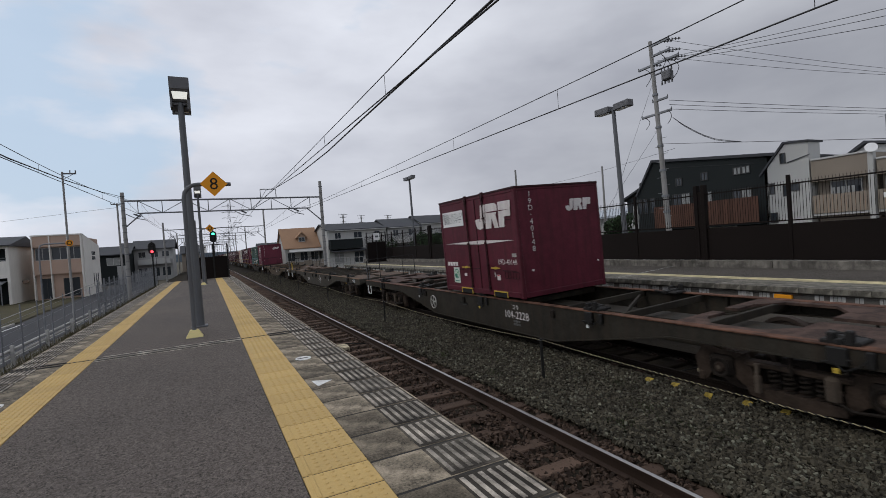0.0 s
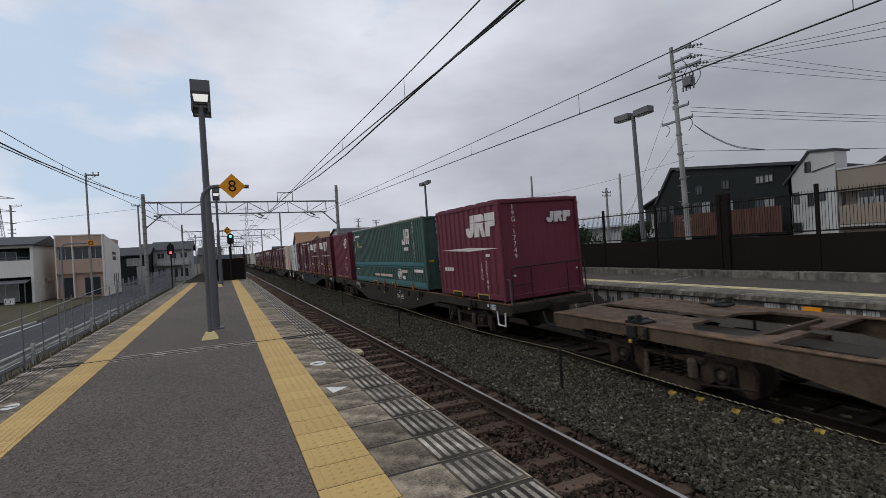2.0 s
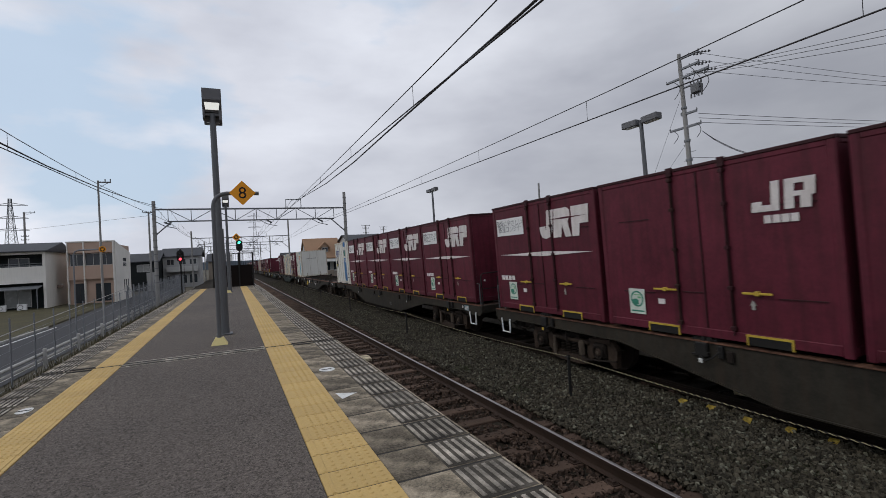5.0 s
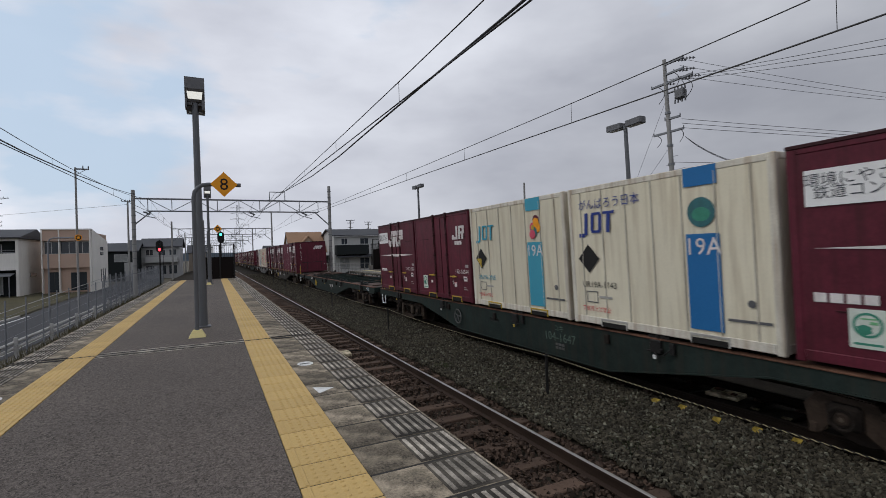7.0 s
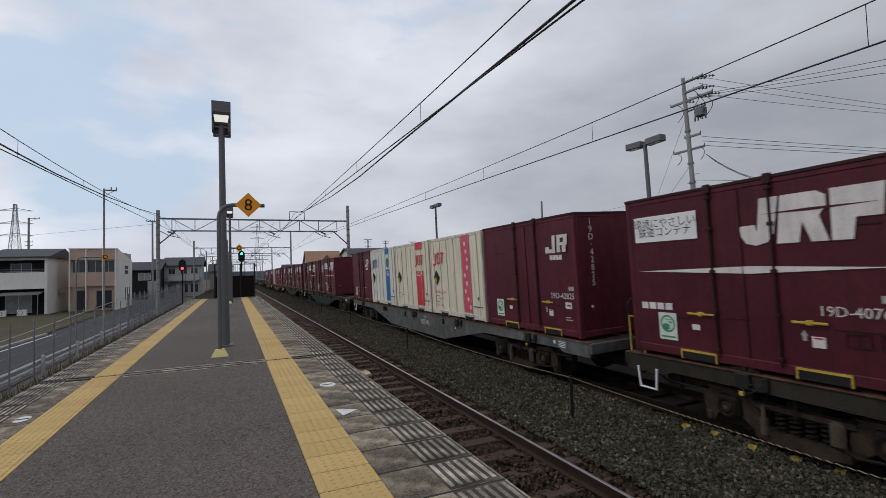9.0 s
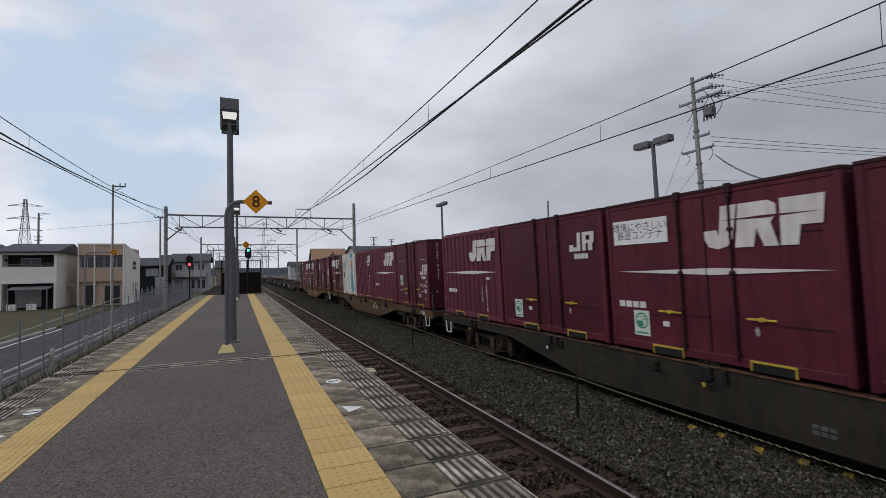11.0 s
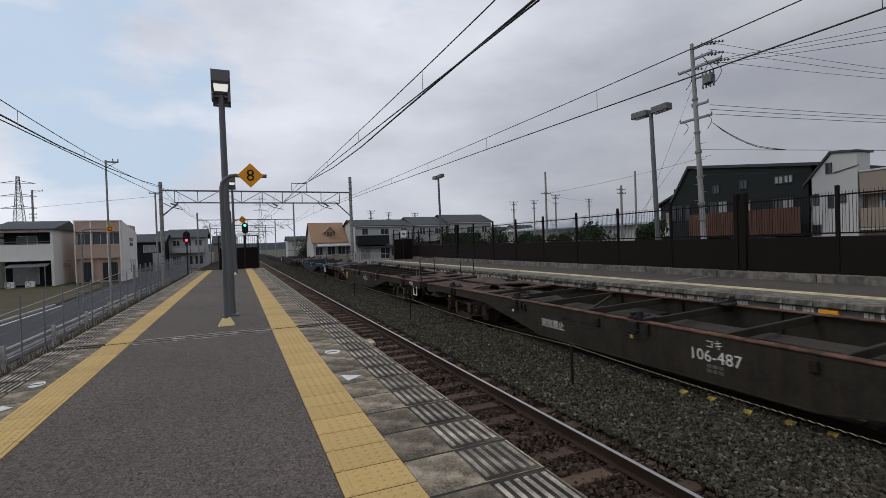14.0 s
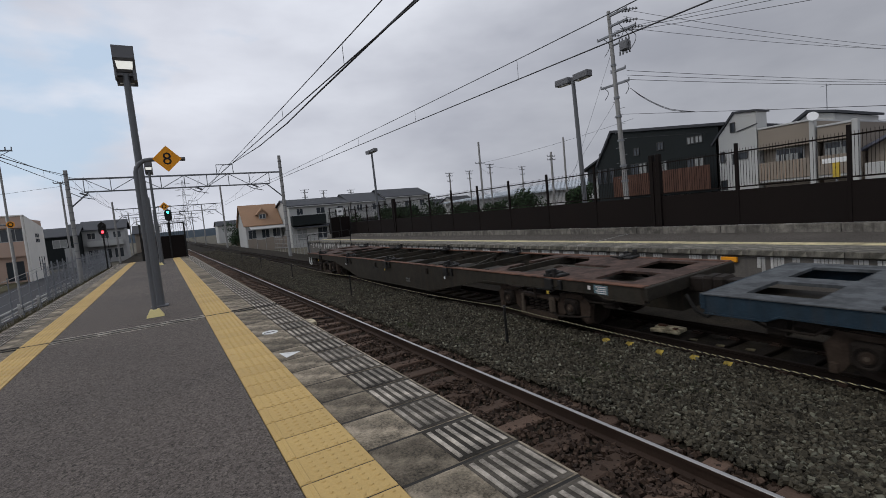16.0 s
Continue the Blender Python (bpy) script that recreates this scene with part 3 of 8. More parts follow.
def build_platform():
    p = thing("platform", "station platform paved with dark asphalt between yellow tactile strips", "platform", kind="structure")
    part("platform_body", Solid().cbox(EDGE_L + 0.12, EDGE_R - 0.1, Y0, Y1, -1.98, -0.10, 0.01), CONCRETE, p, "stained concrete retaining body")
    a = Solid()
    for y, yy in ((Y0, 8.855), (9.255, Y1)):
        a.cbox(-1.642, 0.495, y, yy, -0.10, 0.0, 0.006)
    part("asphalt_surface", a, ASPHALT, p, "dark grey worn asphalt")
    part("seam", Solid().box(EDGE_L + 0.02, EDGE_R - 0.02, 8.83, 9.28, -0.1, -0.004), GROOVE, p, "dark open joint across the platform")
    s = Solid()
    s.box(-1.64, 0.49, 8.858, 8.89, -0.02, 0.002).box(-1.64, 0.49, 9.00, 9.09, -0.02, 0.003).box(-1.64, 0.49, 9.215, 9.252, -0.02, 0.002)
    part("seam_edging", s, RIDGE, p, "pale concrete strip along the joint")
    for x0, x1 in ((0.95, EDGE_R - 0.01), (EDGE_L + 0.01, -2.02)):
        part("seam_line", Solid().box(x0, x1, 8.91, 8.98, -0.01, 0.0105).box(x0, x1, 9.10, 9.16, -0.01, 0.0105), GROOVE, p)
    for x0, x1 in ((0.50, 0.936), (-2.013, -1.647)):
        part("seam_line", Solid().box(x0, x1, 9.015, 9.05, -0.01, 0.0105), GROOVE, p)
    return p


def tactile_mesh(flip):
    s = Solid()
    w, l = 0.37 if flip else 0.44, 0.338
    s.cbox(0, w, 0.0055, l - 0.0055, -0.06, 0.004, 0.004)
    bar = (0.035, 0.06) if not flip else (w - 0.06, w - 0.035)
    s.cbox(bar[0], bar[1], 0.012, l - 0.012, 0.003, 0.009, 0.003)
    for i in range(5):
        for j in range(5):
            x = (0.115 + i * 0.068) if not flip else (w - 0.10 - i * 0.056)
            y = 0.034 + j * 0.0675
            s.tube((x, y, 0.004), (x, y, 0.0095), 0.0175, 7, 0.011)
    return s.mesh("tactile_tile")


def build_tactile(p):
    for flip, x in ((False, 0.498), (True, -2.015)):
        m = tactile_mesh(flip)
        y = -3.336
        while y < Y1 - 0.33:
            part("tactile_tile", m, TACTILE, p, at=(x, y, 0))
            y += 0.338
    part("joint_bed", Solid().box(0.50, 0.936, Y0, Y1, -0.09, 0.0).box(-2.013, -1.647, Y0, Y1, -0.09, 0.0), GROOVE, p)
    part("tactile_strip", Solid().box(0.498, 0.938, Y0, -3.346, -0.06, 0.003).box(-2.015, -1.645, Y0, -3.346, -0.06, 0.003), TACTILE, p)


def slab_mesh(flip):
    """A concrete edge slab whose outer half carries raised anti-slip ridges."""
    s = Solid()
    w = 0.80 if not flip else 0.68
    s.cbox(0, w, 0.010, 0.490, -0.14, 0.0, 0.006)
    return s.mesh("edge_slab")


def ridge_mesh():
    s = Solid()
    for i in range(6):
        x = 0.018 + i * 0.066
        s.cbox(x, x + 0.032, 0.05, 0.45, 0.001, 0.009, 0.003)
    return s.mesh("ridge_plate")


def bed_mesh():
    return Solid().box(0.0, 0.40, 0.02, 0.48, 0.0, 0.0025).mesh("groove_bed")


def build_slabs(p):
    ridge, bed = ridge_mesh(), bed_mesh()
    for flip, x, rx in ((False, 0.94, 1.315), (True, -2.70, -2.66)):
        m = slab_mesh(flip)
        y = -3.96
        while y < Y1 - 0.5:
            if not (8.6 < y < 9.0):
                part("edge_slab", m, SLAB, p, at=(x, y, 0))
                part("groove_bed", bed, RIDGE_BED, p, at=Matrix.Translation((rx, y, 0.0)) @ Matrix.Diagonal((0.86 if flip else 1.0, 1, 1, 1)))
                part("ridge_plate", ridge, RIDGE, p, at=Matrix.Translation((rx, y, 0.0)) @ Matrix.Diagonal((0.86 if flip else 1.0, 1, 1, 1)))
            y += 0.5
    part("joint_bed", Solid().box(0.945, EDGE_R - 0.01, Y0, Y1, -0.13, -0.003).box(EDGE_L + 0.01, -2.02, Y0, Y1, -0.13, -0.003), GROOVE, p)
    part("edge_slab_run", Solid().box(0.94, EDGE_R, Y0, -3.97, -0.14, 0).box(EDGE_L, -2.018, Y0, -3.97, -0.14, 0), SLAB, p)
    # painted boarding marks
    for x, y in ((1.13, 6.62), (-2.15, 6.76)):
        part("oval_mark", Solid().add([(x + (0.105 if x > 0 else 0.075) * math.cos(a / 10 * math.pi), y + 0.13 * math.sin(a / 10 * math.pi), 0.006) for a in range(20)], [tuple(range(20))]), MARK, p, "white painted oval with a dark arrow")
        part("arrow_mark", Solid().box(x - 0.075, x + 0.06, y - 0.018, y + 0.018, 0.006, 0.008), GROOVE, p)
    for x, y in ((1.07, 5.24), (-2.13, 5.84)):
        k = 1 if x > 0 else -1
        part("triangle_mark", Solid().add([(x - 0.05, y - 0.13, 0.006), (x + (0.14 if k > 0 else 0.07), y + 0.02, 0.006), (x - (0.075 if k > 0 else 0.055), y + 0.14, 0.006)], [(0, 1, 2)]), MARK, p, "white painted triangle")


def build_far_platform():
    E, F = 10.85, 15.0
    p = thing("far_platform", "opposite platform with concrete edge slabs and a yellow tactile line", "platform", kind="structure")
    part("platform_body", Solid().cbox(E + 0.1, F + 0.6, -25, 41.6, -1.98, -0.12, 0.01), CONCRETE, p, "white-streaked concrete face")
    face = Solid()
    rng = random.Random(3)
    y = -20.0
    while y < 41:
        w = rng.uniform(0.08, 0.5)
        if rng.random() < 0.72:
            n = max(2, int(w / 0.06))
            for k in range(n):             # ragged lower ends
                face.box(E + 0.093, E + 0.1, y + w * k / n, y + w * (k + 0.8) / n, -rng.uniform(0.3, 0.62), -0.16)
        y += w + rng.uniform(0.02, 0.25)
    part("lime_streaks", face, LIME, p, "pale lime runs down the platform face")
    part("asphalt_surface", Solid().box(12.36, F - 0.3, -25, 41.6, -0.12, 0.0), FAR_ASPHALT, p)
    t = Solid()
    y = -25.0
    while y < 41.2:
        t.cbox(11.92, 12.35, y + 0.003, y + 0.335, -0.06, 0.004, 0.004)
        y += 0.338
    tagged(part("tactile_line", t, TACTILE_FADED, p, "yellow tactile tiles"), kind="stuff")
    slab = Solid().cbox(0, 1.06, 0.006, 0.594, -0.12, 0, 0.006).mesh("far_edge_slab")
    for i in range(109):
        part("edge_slab", slab, FAR_SLAB, p, at=(E, -24 + 0.6 * i, 0.0))
    c = Solid()
    for i in range(22):
        c.cbox(F - 0.32, F, -25 + 3 * i + 0.008, -22 + 3 * i - 0.008, -0.05, 0.22, 0.012)
    tagged(part("kerb_wall", c, KERB_CONCRETE, p, "low stained concrete kerb wall"), kind="stuff")
    rng = random.Random(8)
    fl = Solid()
    for _ in range(420):
        y, r = rng.uniform(-6, 40.8), rng.uniform(0.02, 0.09)
        x = F - rng.uniform(0.02, 0.12)
        n = rng.randint(5, 7)
        fl.add([(x + 0.4 * r * math.cos(k * 6.283 / n), y + r * rng.uniform(0.6, 1.3) * math.sin(k * 6.283 / n), 0.224) for k in range(n)], [tuple(range(n))])
    tagged(part("lime_flakes", fl, LIME, p, "pale flaking lime on the kerb top"), kind="stuff")
    part("end_base", Solid().cbox(F - 0.1, F + 0.2, 41.62, 49.0, -1.98, 0.21, 0.01), CONCRETE, p, "concrete base under the end of the fence")
    sm = Solid()
    for d in (0.0, 0.07):
        sm.add([(E + 0.02, 10.22 + d, 0.006), (F - 0.34, 11.28 + d, 0.006), (F - 0.34, 11.30 + d, 0.006), (E + 0.02, 10.24 + d, 0.006)], [(0, 1, 2, 3)])
    part("seam_edging", sm, PALE_CONCRETE, p, "pale joint edging across the platform")
    part("orange_box", Solid().cbox(E + 0.02, E + 0.099, 5.55, 5.9, -0.29, -0.17, 0.01), ORANGE, p, "orange equipment box on the platform face")
    return p


def build_far_fence():
    X = 15.05
    f = thing("platform_fence", "dark brown steel fence with solid lower panels and open bars above", "fence", kind="structure")
    ys = [-11.4 + 2.72 * i for i in range(22)]
    panel = Solid().cbox(-0.02, 0.02, 0.03, 2.69, 0.22, 1.27, 0.008).mesh("fence_panel")
    top = Solid()
    for z in (1.36, 2.40):
        top.cbox(-0.02, 0.02, 0.0, 2.72, z - 0.02, z + 0.02, 0.004)
    rail = top.mesh("fence_rail")
    bars = Solid()
    for i in range(34):
        y = 0.05 + i * 0.08
        bars.box(-0.004, 0.004, y - 0.004, y + 0.004, 1.38, 2.50)
    bar = bars.mesh("fence_bars")
    post = Solid().cbox(-0.045, 0.045, -0.045, 0.045, -0.1, 2.66, 0.008).mesh("fence_post")
    thick = Solid().cbox(-0.09, 0.09, -0.2, -0.06, -0.1, 2.72, 0.01).cbox(-0.09, 0.09, 0.06, 0.2, -0.1, 2.72, 0.01).cbox(-0.06, 0.06, -0.06, 0.06, -0.1, 2.5, 0.008).mesh("double_post")
    for i, y in enumerate(ys):
        part("fence_panel", panel, FENCE_BROWN, f, at=(X, y, 0))
        part("fence_rail", rail, FENCE_BROWN, f, at=(X, y, 0))
        part("fence_bars", bar, FENCE_BROWN, f, at=(X, y, 0))
        part("fence_post" if i % 8 else "double_post", post if i % 8 else thick, FENCE_BROWN, f, at=(X, y, 0))


build_ground()
track_1 = build_track("track_1", TRACK_1, 420, "narrow gauge track with rusty rails on dark wooden sleepers")
track_2 = build_track("track_2", TRACK_2, 420, "second narrow gauge track on which the freight train runs", RAIL_TOP_SHADED)
build_far_platform()
build_far_fence()
platform = build_platform()


# ---- the freight train ----
SPEED = 26.55                    # metres a second, towards the camera
CANT = -2.1
PITCH, SLOT = 20.4, 3.83
FIRST = 62.72                    # where the front container of wagon 0 stands at the start


def fish_belly(x, inner):
    """Side sill: deep between the bogies, shallow over them, with flanges."""
    out = [(-9.72, 0.99), (-9.72, 0.74), (-8.95, 0.74), (-8.8, 0.81), (-5.5, 0.78), (-2.8, 0.29), (2.8, 0.29), (5.5, 0.78), (8.8, 0.81), (8.95, 0.74), (9.72, 0.74), (9.72, 0.99)]
    s = Solid().prism(out, "x", x - 0.015, x + 0.015)
    lo, hi = (x - 0.015, x + 0.11) if inner > 0 else (x - 0.11, x + 0.015)
    low = [(-9.72, 0.74), (-8.95, 0.74), (-8.8, 0.81), (-5.5, 0.78), (-2.8, 0.29), (2.8, 0.29), (5.5, 0.78), (8.8, 0.81), (8.95, 0.74), (9.72, 0.74)]
    for (a, za), (b, zb) in zip(low, low[1:]):
        s.prism([(a, za), (b, zb), (b, zb - 0.02), (a, za - 0.02)], "x", lo - 0.02, hi)
    for y in (-6.1, -4.9, -2.75, -1.0, 1.0, 2.75, 4.9, 6.1):
        z0 = 0.34 if abs(y) < 2.8 else 0.80
        s.box(x + inner * 0.015, x + inner * 0.09, y - 0.006, y + 0.006, z0, 0.97)
    return s


def spring_mesh():
    """An upright coil spring of stacked turns."""
    pts = [(0.062 * math.cos(i * 0.7854), 0.062 * math.sin(i * 0.7854), 0.17 + 0.30 * i / 40) for i in range(41)]
    return Solid().path(pts, 0.017, 5).mesh("spring")


def frame_mesh(s):
    """Cast side frame: a low belly under the springs, arched over the axles, with horns at its ends."""
    half = [(0.30, 0.10), (0.52, 0.13), (0.70, 0.27), (0.80, 0.33), (1.08, 0.33), (1.17, 0.20), (1.29, 0.17), (1.34, 0.50), (1.22, 0.66), (1.02, 0.70), (0.66, 0.67), (0.53, 0.50), (0.50, 0.36), (0.42, 0.20)]
    x = s * 0.98
    f = Solid()
    for k in (-1, 1):
        f.prism([(k * y, z) for y, z in half[1:13]], "x", x - 0.05, x + 0.05)
        f.prism([(k * 0.70, 0.60), (k * 0.60, 0.66), (k * 1.22, 0.69), (k * 1.20, 0.62)], "x", x - 0.09, x + 0.09)
        f.cbox(x - 0.07, x + 0.07, min(k * 1.20, k * 1.30), max(k * 1.20, k * 1.30), 0.16, 0.30, 0.015)
    f.prism([(-0.54, 0.13), (-0.30, 0.095), (0.30, 0.095), (0.54, 0.13), (0.56, 0.24), (-0.56, 0.24)], "x", x - 0.11, x + 0.11)
    f.cbox(x - 0.08, x + 0.08, -0.60, 0.60, 0.50, 0.58, 0.02)
    return f.mesh("side_frame")


def axle_box_mesh(s):
    b = Solid().cbox(s * 1.02 - 0.09, s * 1.02 + 0.09, -0.17, 0.17, 0.30, 0.59, 0.04)
    return b.ring((s * 1.115, 0, 0.43), "x", 0.125, 0.022, 16).mesh("axle_box")


SPRING, FRAMES, BOXES = spring_mesh(), {k: frame_mesh(k) for k in (-1, 1)}, {k: axle_box_mesh(k) for k in (-1, 1)}


def bogie(parent, y, material):
    b = part("bogie", Solid().cbox(-0.95, 0.95, -0.22, 0.22, 0.40, 0.66, 0.02), UNDER, parent, "grimy cast steel two-axle bogie", at=(0, y, 0))
    wheel = Solid()
    prof = [(0.0, 0.11), (-0.03, 0.16), (-0.05, 0.38), (-0.07, 0.43), (0.055, 0.43), (0.055, 0.37), (0.02, 0.35), (0.03, 0.16), (0.05, 0.11)]
    seg = 22
    pts = [(a, r * math.cos(2 * math.pi * i / seg), r * math.sin(2 * math.pi * i / seg)) for i in range(seg) for a, r in prof]
    n = len(prof)
    wheel.add(pts, [(i * n + j, i * n + j + 1, ((i + 1) % seg) * n + j + 1, ((i + 1) % seg) * n + j) for i in range(seg) for j in range(n - 1)])
    wm = wheel.mesh("wheel")
    for s in (-1, 1):
        part("side_frame", FRAMES[s], DUST, b)
        for yy in (-0.27, -0.09, 0.09, 0.27):
            part("spring", SPRING, UNDER, b, at=(s * 0.97, yy, 0.04))
        part("friction_block", Solid().cbox(s * 1.08 - 0.05, s * 1.08 + 0.05, -0.50, -0.34, 0.26, 0.58, 0.04), WASHED, b, "mud-brown friction block")
        part("damper", Solid().tube((s * 1.12, 0.40, 0.20), (s * 1.12, 0.40, 0.42), 0.045, 10).tube((s * 1.12, 0.40, 0.42), (s * 1.12, 0.40, 0.58), 0.03, 10), WASHED, b, "upright damper")
        part("brake_rod", Solid().path([(s * 1.14, -1.42, 0.34), (s * 1.14, -1.15, 0.30), (s * 1.14, -0.62, 0.24), (s * 1.14, -0.5, 0.30)], 0.02), UNDER, b)
        for yy in (-0.52, 0.52):
            part("brake_shoe", Solid().cbox(s * 0.82 - 0.06, s * 0.82 + 0.06, yy - 0.05, yy + 0.05, 0.24, 0.62, 0.015), UNDER, b)
        for yy in (-0.92, 0.92):
            part("wheel", wm, WHEEL, b, at=pose(s * 0.56, yy, 0.43, 0, 0, 0 if s < 0 else 180))
            part("axle_box", BOXES[s], UNDER, b, at=(0, yy, 0))
            part("bearing_cap", Solid().tube((s * 1.09, yy, 0.43), (s * 1.135, yy, 0.43), 0.085, 14, 0.06), DUST, b)
            part("cap_bolts", Solid().tube((s * 1.13, yy, 0.43), (s * 1.145, yy, 0.43), 0.028, 8), WASHED, b)
        part("hanger", Solid().cbox(s * 1.12 - 0.012, s * 1.12 + 0.012, -0.02, 0.02, 0.50, 0.78, 0.004), UNDER, b)
    for yy in (-0.92, 0.92):
        part("axle", Solid().tube((-0.95, yy, 0.43), (0.95, yy, 0.43), 0.07, 8), WHEEL, b)
    return b


def end_deck(s, solid):
    """Plate over a bogie, open above the wheels, solid or with two holes at the end."""
    d = Solid()
    y = sorted((s * 5.5, s * 9.72))
    d.box(-1.19, -0.95, *y, 0.955, 0.998).box(0.95, 1.19, *y, 0.955, 0.998)
    for c in (5.7, 7.0):                   # corners cut off the opening
        for k in (-1, 1):
            e = s * (c + (0.3 if c < 6 else -0.3))
            d.prism([(k * 0.95, s * c), (k * 0.6, s * c), (k * 0.95, e)], "z", 0.955, 0.998)
    if not solid:
        d.box(-0.16, 0.16, min(s * 8.0, s * 9.72), max(s * 8.0, s * 9.72), 0.955, 0.998)
    for a, b in ((5.5, 5.7), (7.0, 9.72)) if solid else ((5.5, 5.7), (7.0, 8.5), (9.3, 9.72)):
        lo, hi = sorted((s * a, s * b))
        d.box(-0.95, -0.16, lo, hi, 0.955, 0.998).box(0.16, 0.95, lo, hi, 0.955, 0.998)
    return d


def brake_wheel(w, paint, y):
    hw = Solid().ring((-1.30, y, 0.64), "x", 0.19, 0.016, 18)
    for a in range(5):
        c, d = 0.19 * math.cos(a * 1.2566 + 0.5), 0.19 * math.sin(a * 1.2566 + 0.5)
        hw.tube((-1.30, y, 0.64), (-1.30, y + c, 0.64 + d), 0.012, 5)
    hw.tube((-1.31, y, 0.64), (-1.2, y, 0.64), 0.03, 8)
    part("brake_wheel", hw, paint, w, "round spoked brake wheel")


def wagon(material, number, label, step_end=-1, logo=False, deck=None, wheel=None, warning=False):
    deck = deck or DECK
    w = thing("container_wagon", label, "flat wagon", "wagons of the freight train")
    for s in (-1, 1):
        part("side_sill", fish_belly(s * 1.205, -s), material, w)
        part("top_flange", Solid().cbox(s * 1.17 - 0.075, s * 1.17 + 0.075, -9.72, 9.72, 0.985, 1.005, 0.004), FLANGE if deck is DECK else FLANGE_TAN if deck is DECK_TAN else deck, w, "rust-brown worn top flange")
        part("end_deck", end_deck(s, number[:3] in ("106", "107")), deck, w, "rust-stained steel deck plate")
        part("end_sill", Solid().cbox(-1.22, 1.22, s * 9.72 - 0.06, s * 9.72 + 0.06, 0.78, 0.99, 0.012), material, w)
        part("coupler", Solid().cbox(-0.13, 0.13, min(s * 9.7, s * 10.05), max(s * 9.7, s * 10.05), 0.72, 0.96, 0.02).cbox(-0.2, 0.16, min(s * 10.0, s * 10.2), max(s * 10.0, s * 10.2), 0.68, 1.0, 0.04), UNDER, w, "rusty knuckle coupler")
        part("brake_hose", Solid().path([(-0.45, s * 9.9, 0.75), (-0.45, s * 10.05, 0.5), (-0.4, s * 10.18, 0.42)], 0.03), BLACK, w)
        for side in (-1, 1) if s == step_end else ():
            x = side * 1.24
            y = s * 9.28
            st = Solid().path([(x, y - 0.19, 0.79), (x, y - 0.16, 0.46), (x, y + 0.16, 0.46), (x, y + 0.19, 0.79)], 0.02, 6)
            part("step", st, WHITE, w, "white U-shaped step")
        if s == step_end:
            y = s * 9.72
            h = Solid().path([(-1.12, y, 1.0), (-1.12, y, 1.82), (-1.05, y, 1.88), (1.05, y, 1.88), (1.12, y, 1.82), (1.12, y, 1.0)], 0.018)
            for x in (-0.55, 0.55):
                h.tube((x, y, 1.0), (x, y, 1.88), 0.014, 6)
            h.tube((-1.12, y, 1.45), (-0.55, y, 1.45), 0.012, 6)
            part("hand_rail", h, BLACK, w, "thin dark end railing")
            part("side_rail", Solid().path([(-1.16, y - s * 0.05, 1.0), (-1.16, y - s * 0.05, 1.6), (-1.16, y - s * 0.35, 1.6), (-1.16, y - s * 0.35, 1.0)], 0.016), YELLOW if s > 0 and material is not W_DARK or number == "104-1879" else POST_GREY, w, "looped grab rail")
    part("centre_sill", Solid().cbox(-0.26, 0.26, -9.7, 9.7, 0.40, 0.80, 0.01), W_DARK, w)
    for y in (-5.9, -4.4, -3.0, -1.5, 0, 1.5, 3.0, 4.4, 5.9):
        part("cross_beam", Solid().cbox(-1.18, 1.18, y - 0.03, y + 0.03, 0.86, 0.985, 0.008), material, w)
    for a, b in ((-4.4, -3.0), (1.5, 3.0)):
        part("diagonal_brace", Solid().prism([(-1.1, a), (-1.02, a), (1.1, b), (1.02, b)], "z", 0.86, 0.92), material, w)
    for i in range(5):
        for s in (-1, 1):
            y = (i - 2) * SLOT
            k = Solid().cbox(s * 1.06 - 0.13, s * 1.06 + 0.13, y - 0.2, y + 0.2, 0.99, 1.05, 0.015).cbox(s * 1.08 - 0.05, s * 1.08 + 0.05, y - 0.09, y + 0.09, 1.03, 1.09, 0.02)
            k.cbox(s * 1.17 - 0.04, s * 1.17 + 0.04, y - 0.14, y - 0.06, 1.0, 1.17, 0.012).cbox(s * 1.13 - 0.06, s * 1.13 + 0.05, y + 0.05, y + 0.13, 1.0, 1.13, 0.012)
            k.cbox(s * 1.24 - 0.035, s * 1.24 + 0.035, y - 0.1, y + 0.1, 0.78, 0.99, 0.012).tube((s * 1.26, y - 0.13, 0.86), (s * 1.26, y + 0.16, 0.80), 0.014, 6)
            k.cbox(s * 1.25 - 0.03, s * 1.25 + 0.03, y - 0.34, y - 0.26, 0.80, 0.98, 0.01).path([(s * 1.27, y - 0.30, 0.90), (s * 1.30, y - 0.2, 0.80), (s * 1.30, y - 0.08, 0.74), (s * 1.27, y + 0.02, 0.80)], 0.012, 5)
            k.cbox(s * 1.02 - 0.2, s * 1.02 + 0.16, y - 0.03, y + 0.03, 1.0, 1.07, 0.01).tube((s * 0.9, y - 0.2, 1.02), (s * 0.82, y + 0.25, 1.06), 0.02, 6)
            part("container_lock", k, BLACK, w, "black container lock")
            if s < 0:
                part("lock_tag", Solid().cbox(-1.30, -1.285, y - 0.03, y + 0.03, 0.70, 0.76, 0.003), MARK if i % 2 else YELLOW, w)
    for y in (-2.8, 0.9, 3.4):
        part("side_bracket", Solid().cbox(-1.27, -1.215, y - 0.05, y + 0.05, 0.76, 0.92, 0.012), UNDER, w)
    for y in ((1.78, 1.2) if number.startswith("106") else (0.95,)):
        part("slot_opening", Solid().cbox(-1.226, -1.2, y - 0.19, y + 0.19, 0.70, 0.785, 0.03), BLACK, w, "dark oblong hole")
    for s in (-1, 1):
        bogie(w, s * 7.1, material)
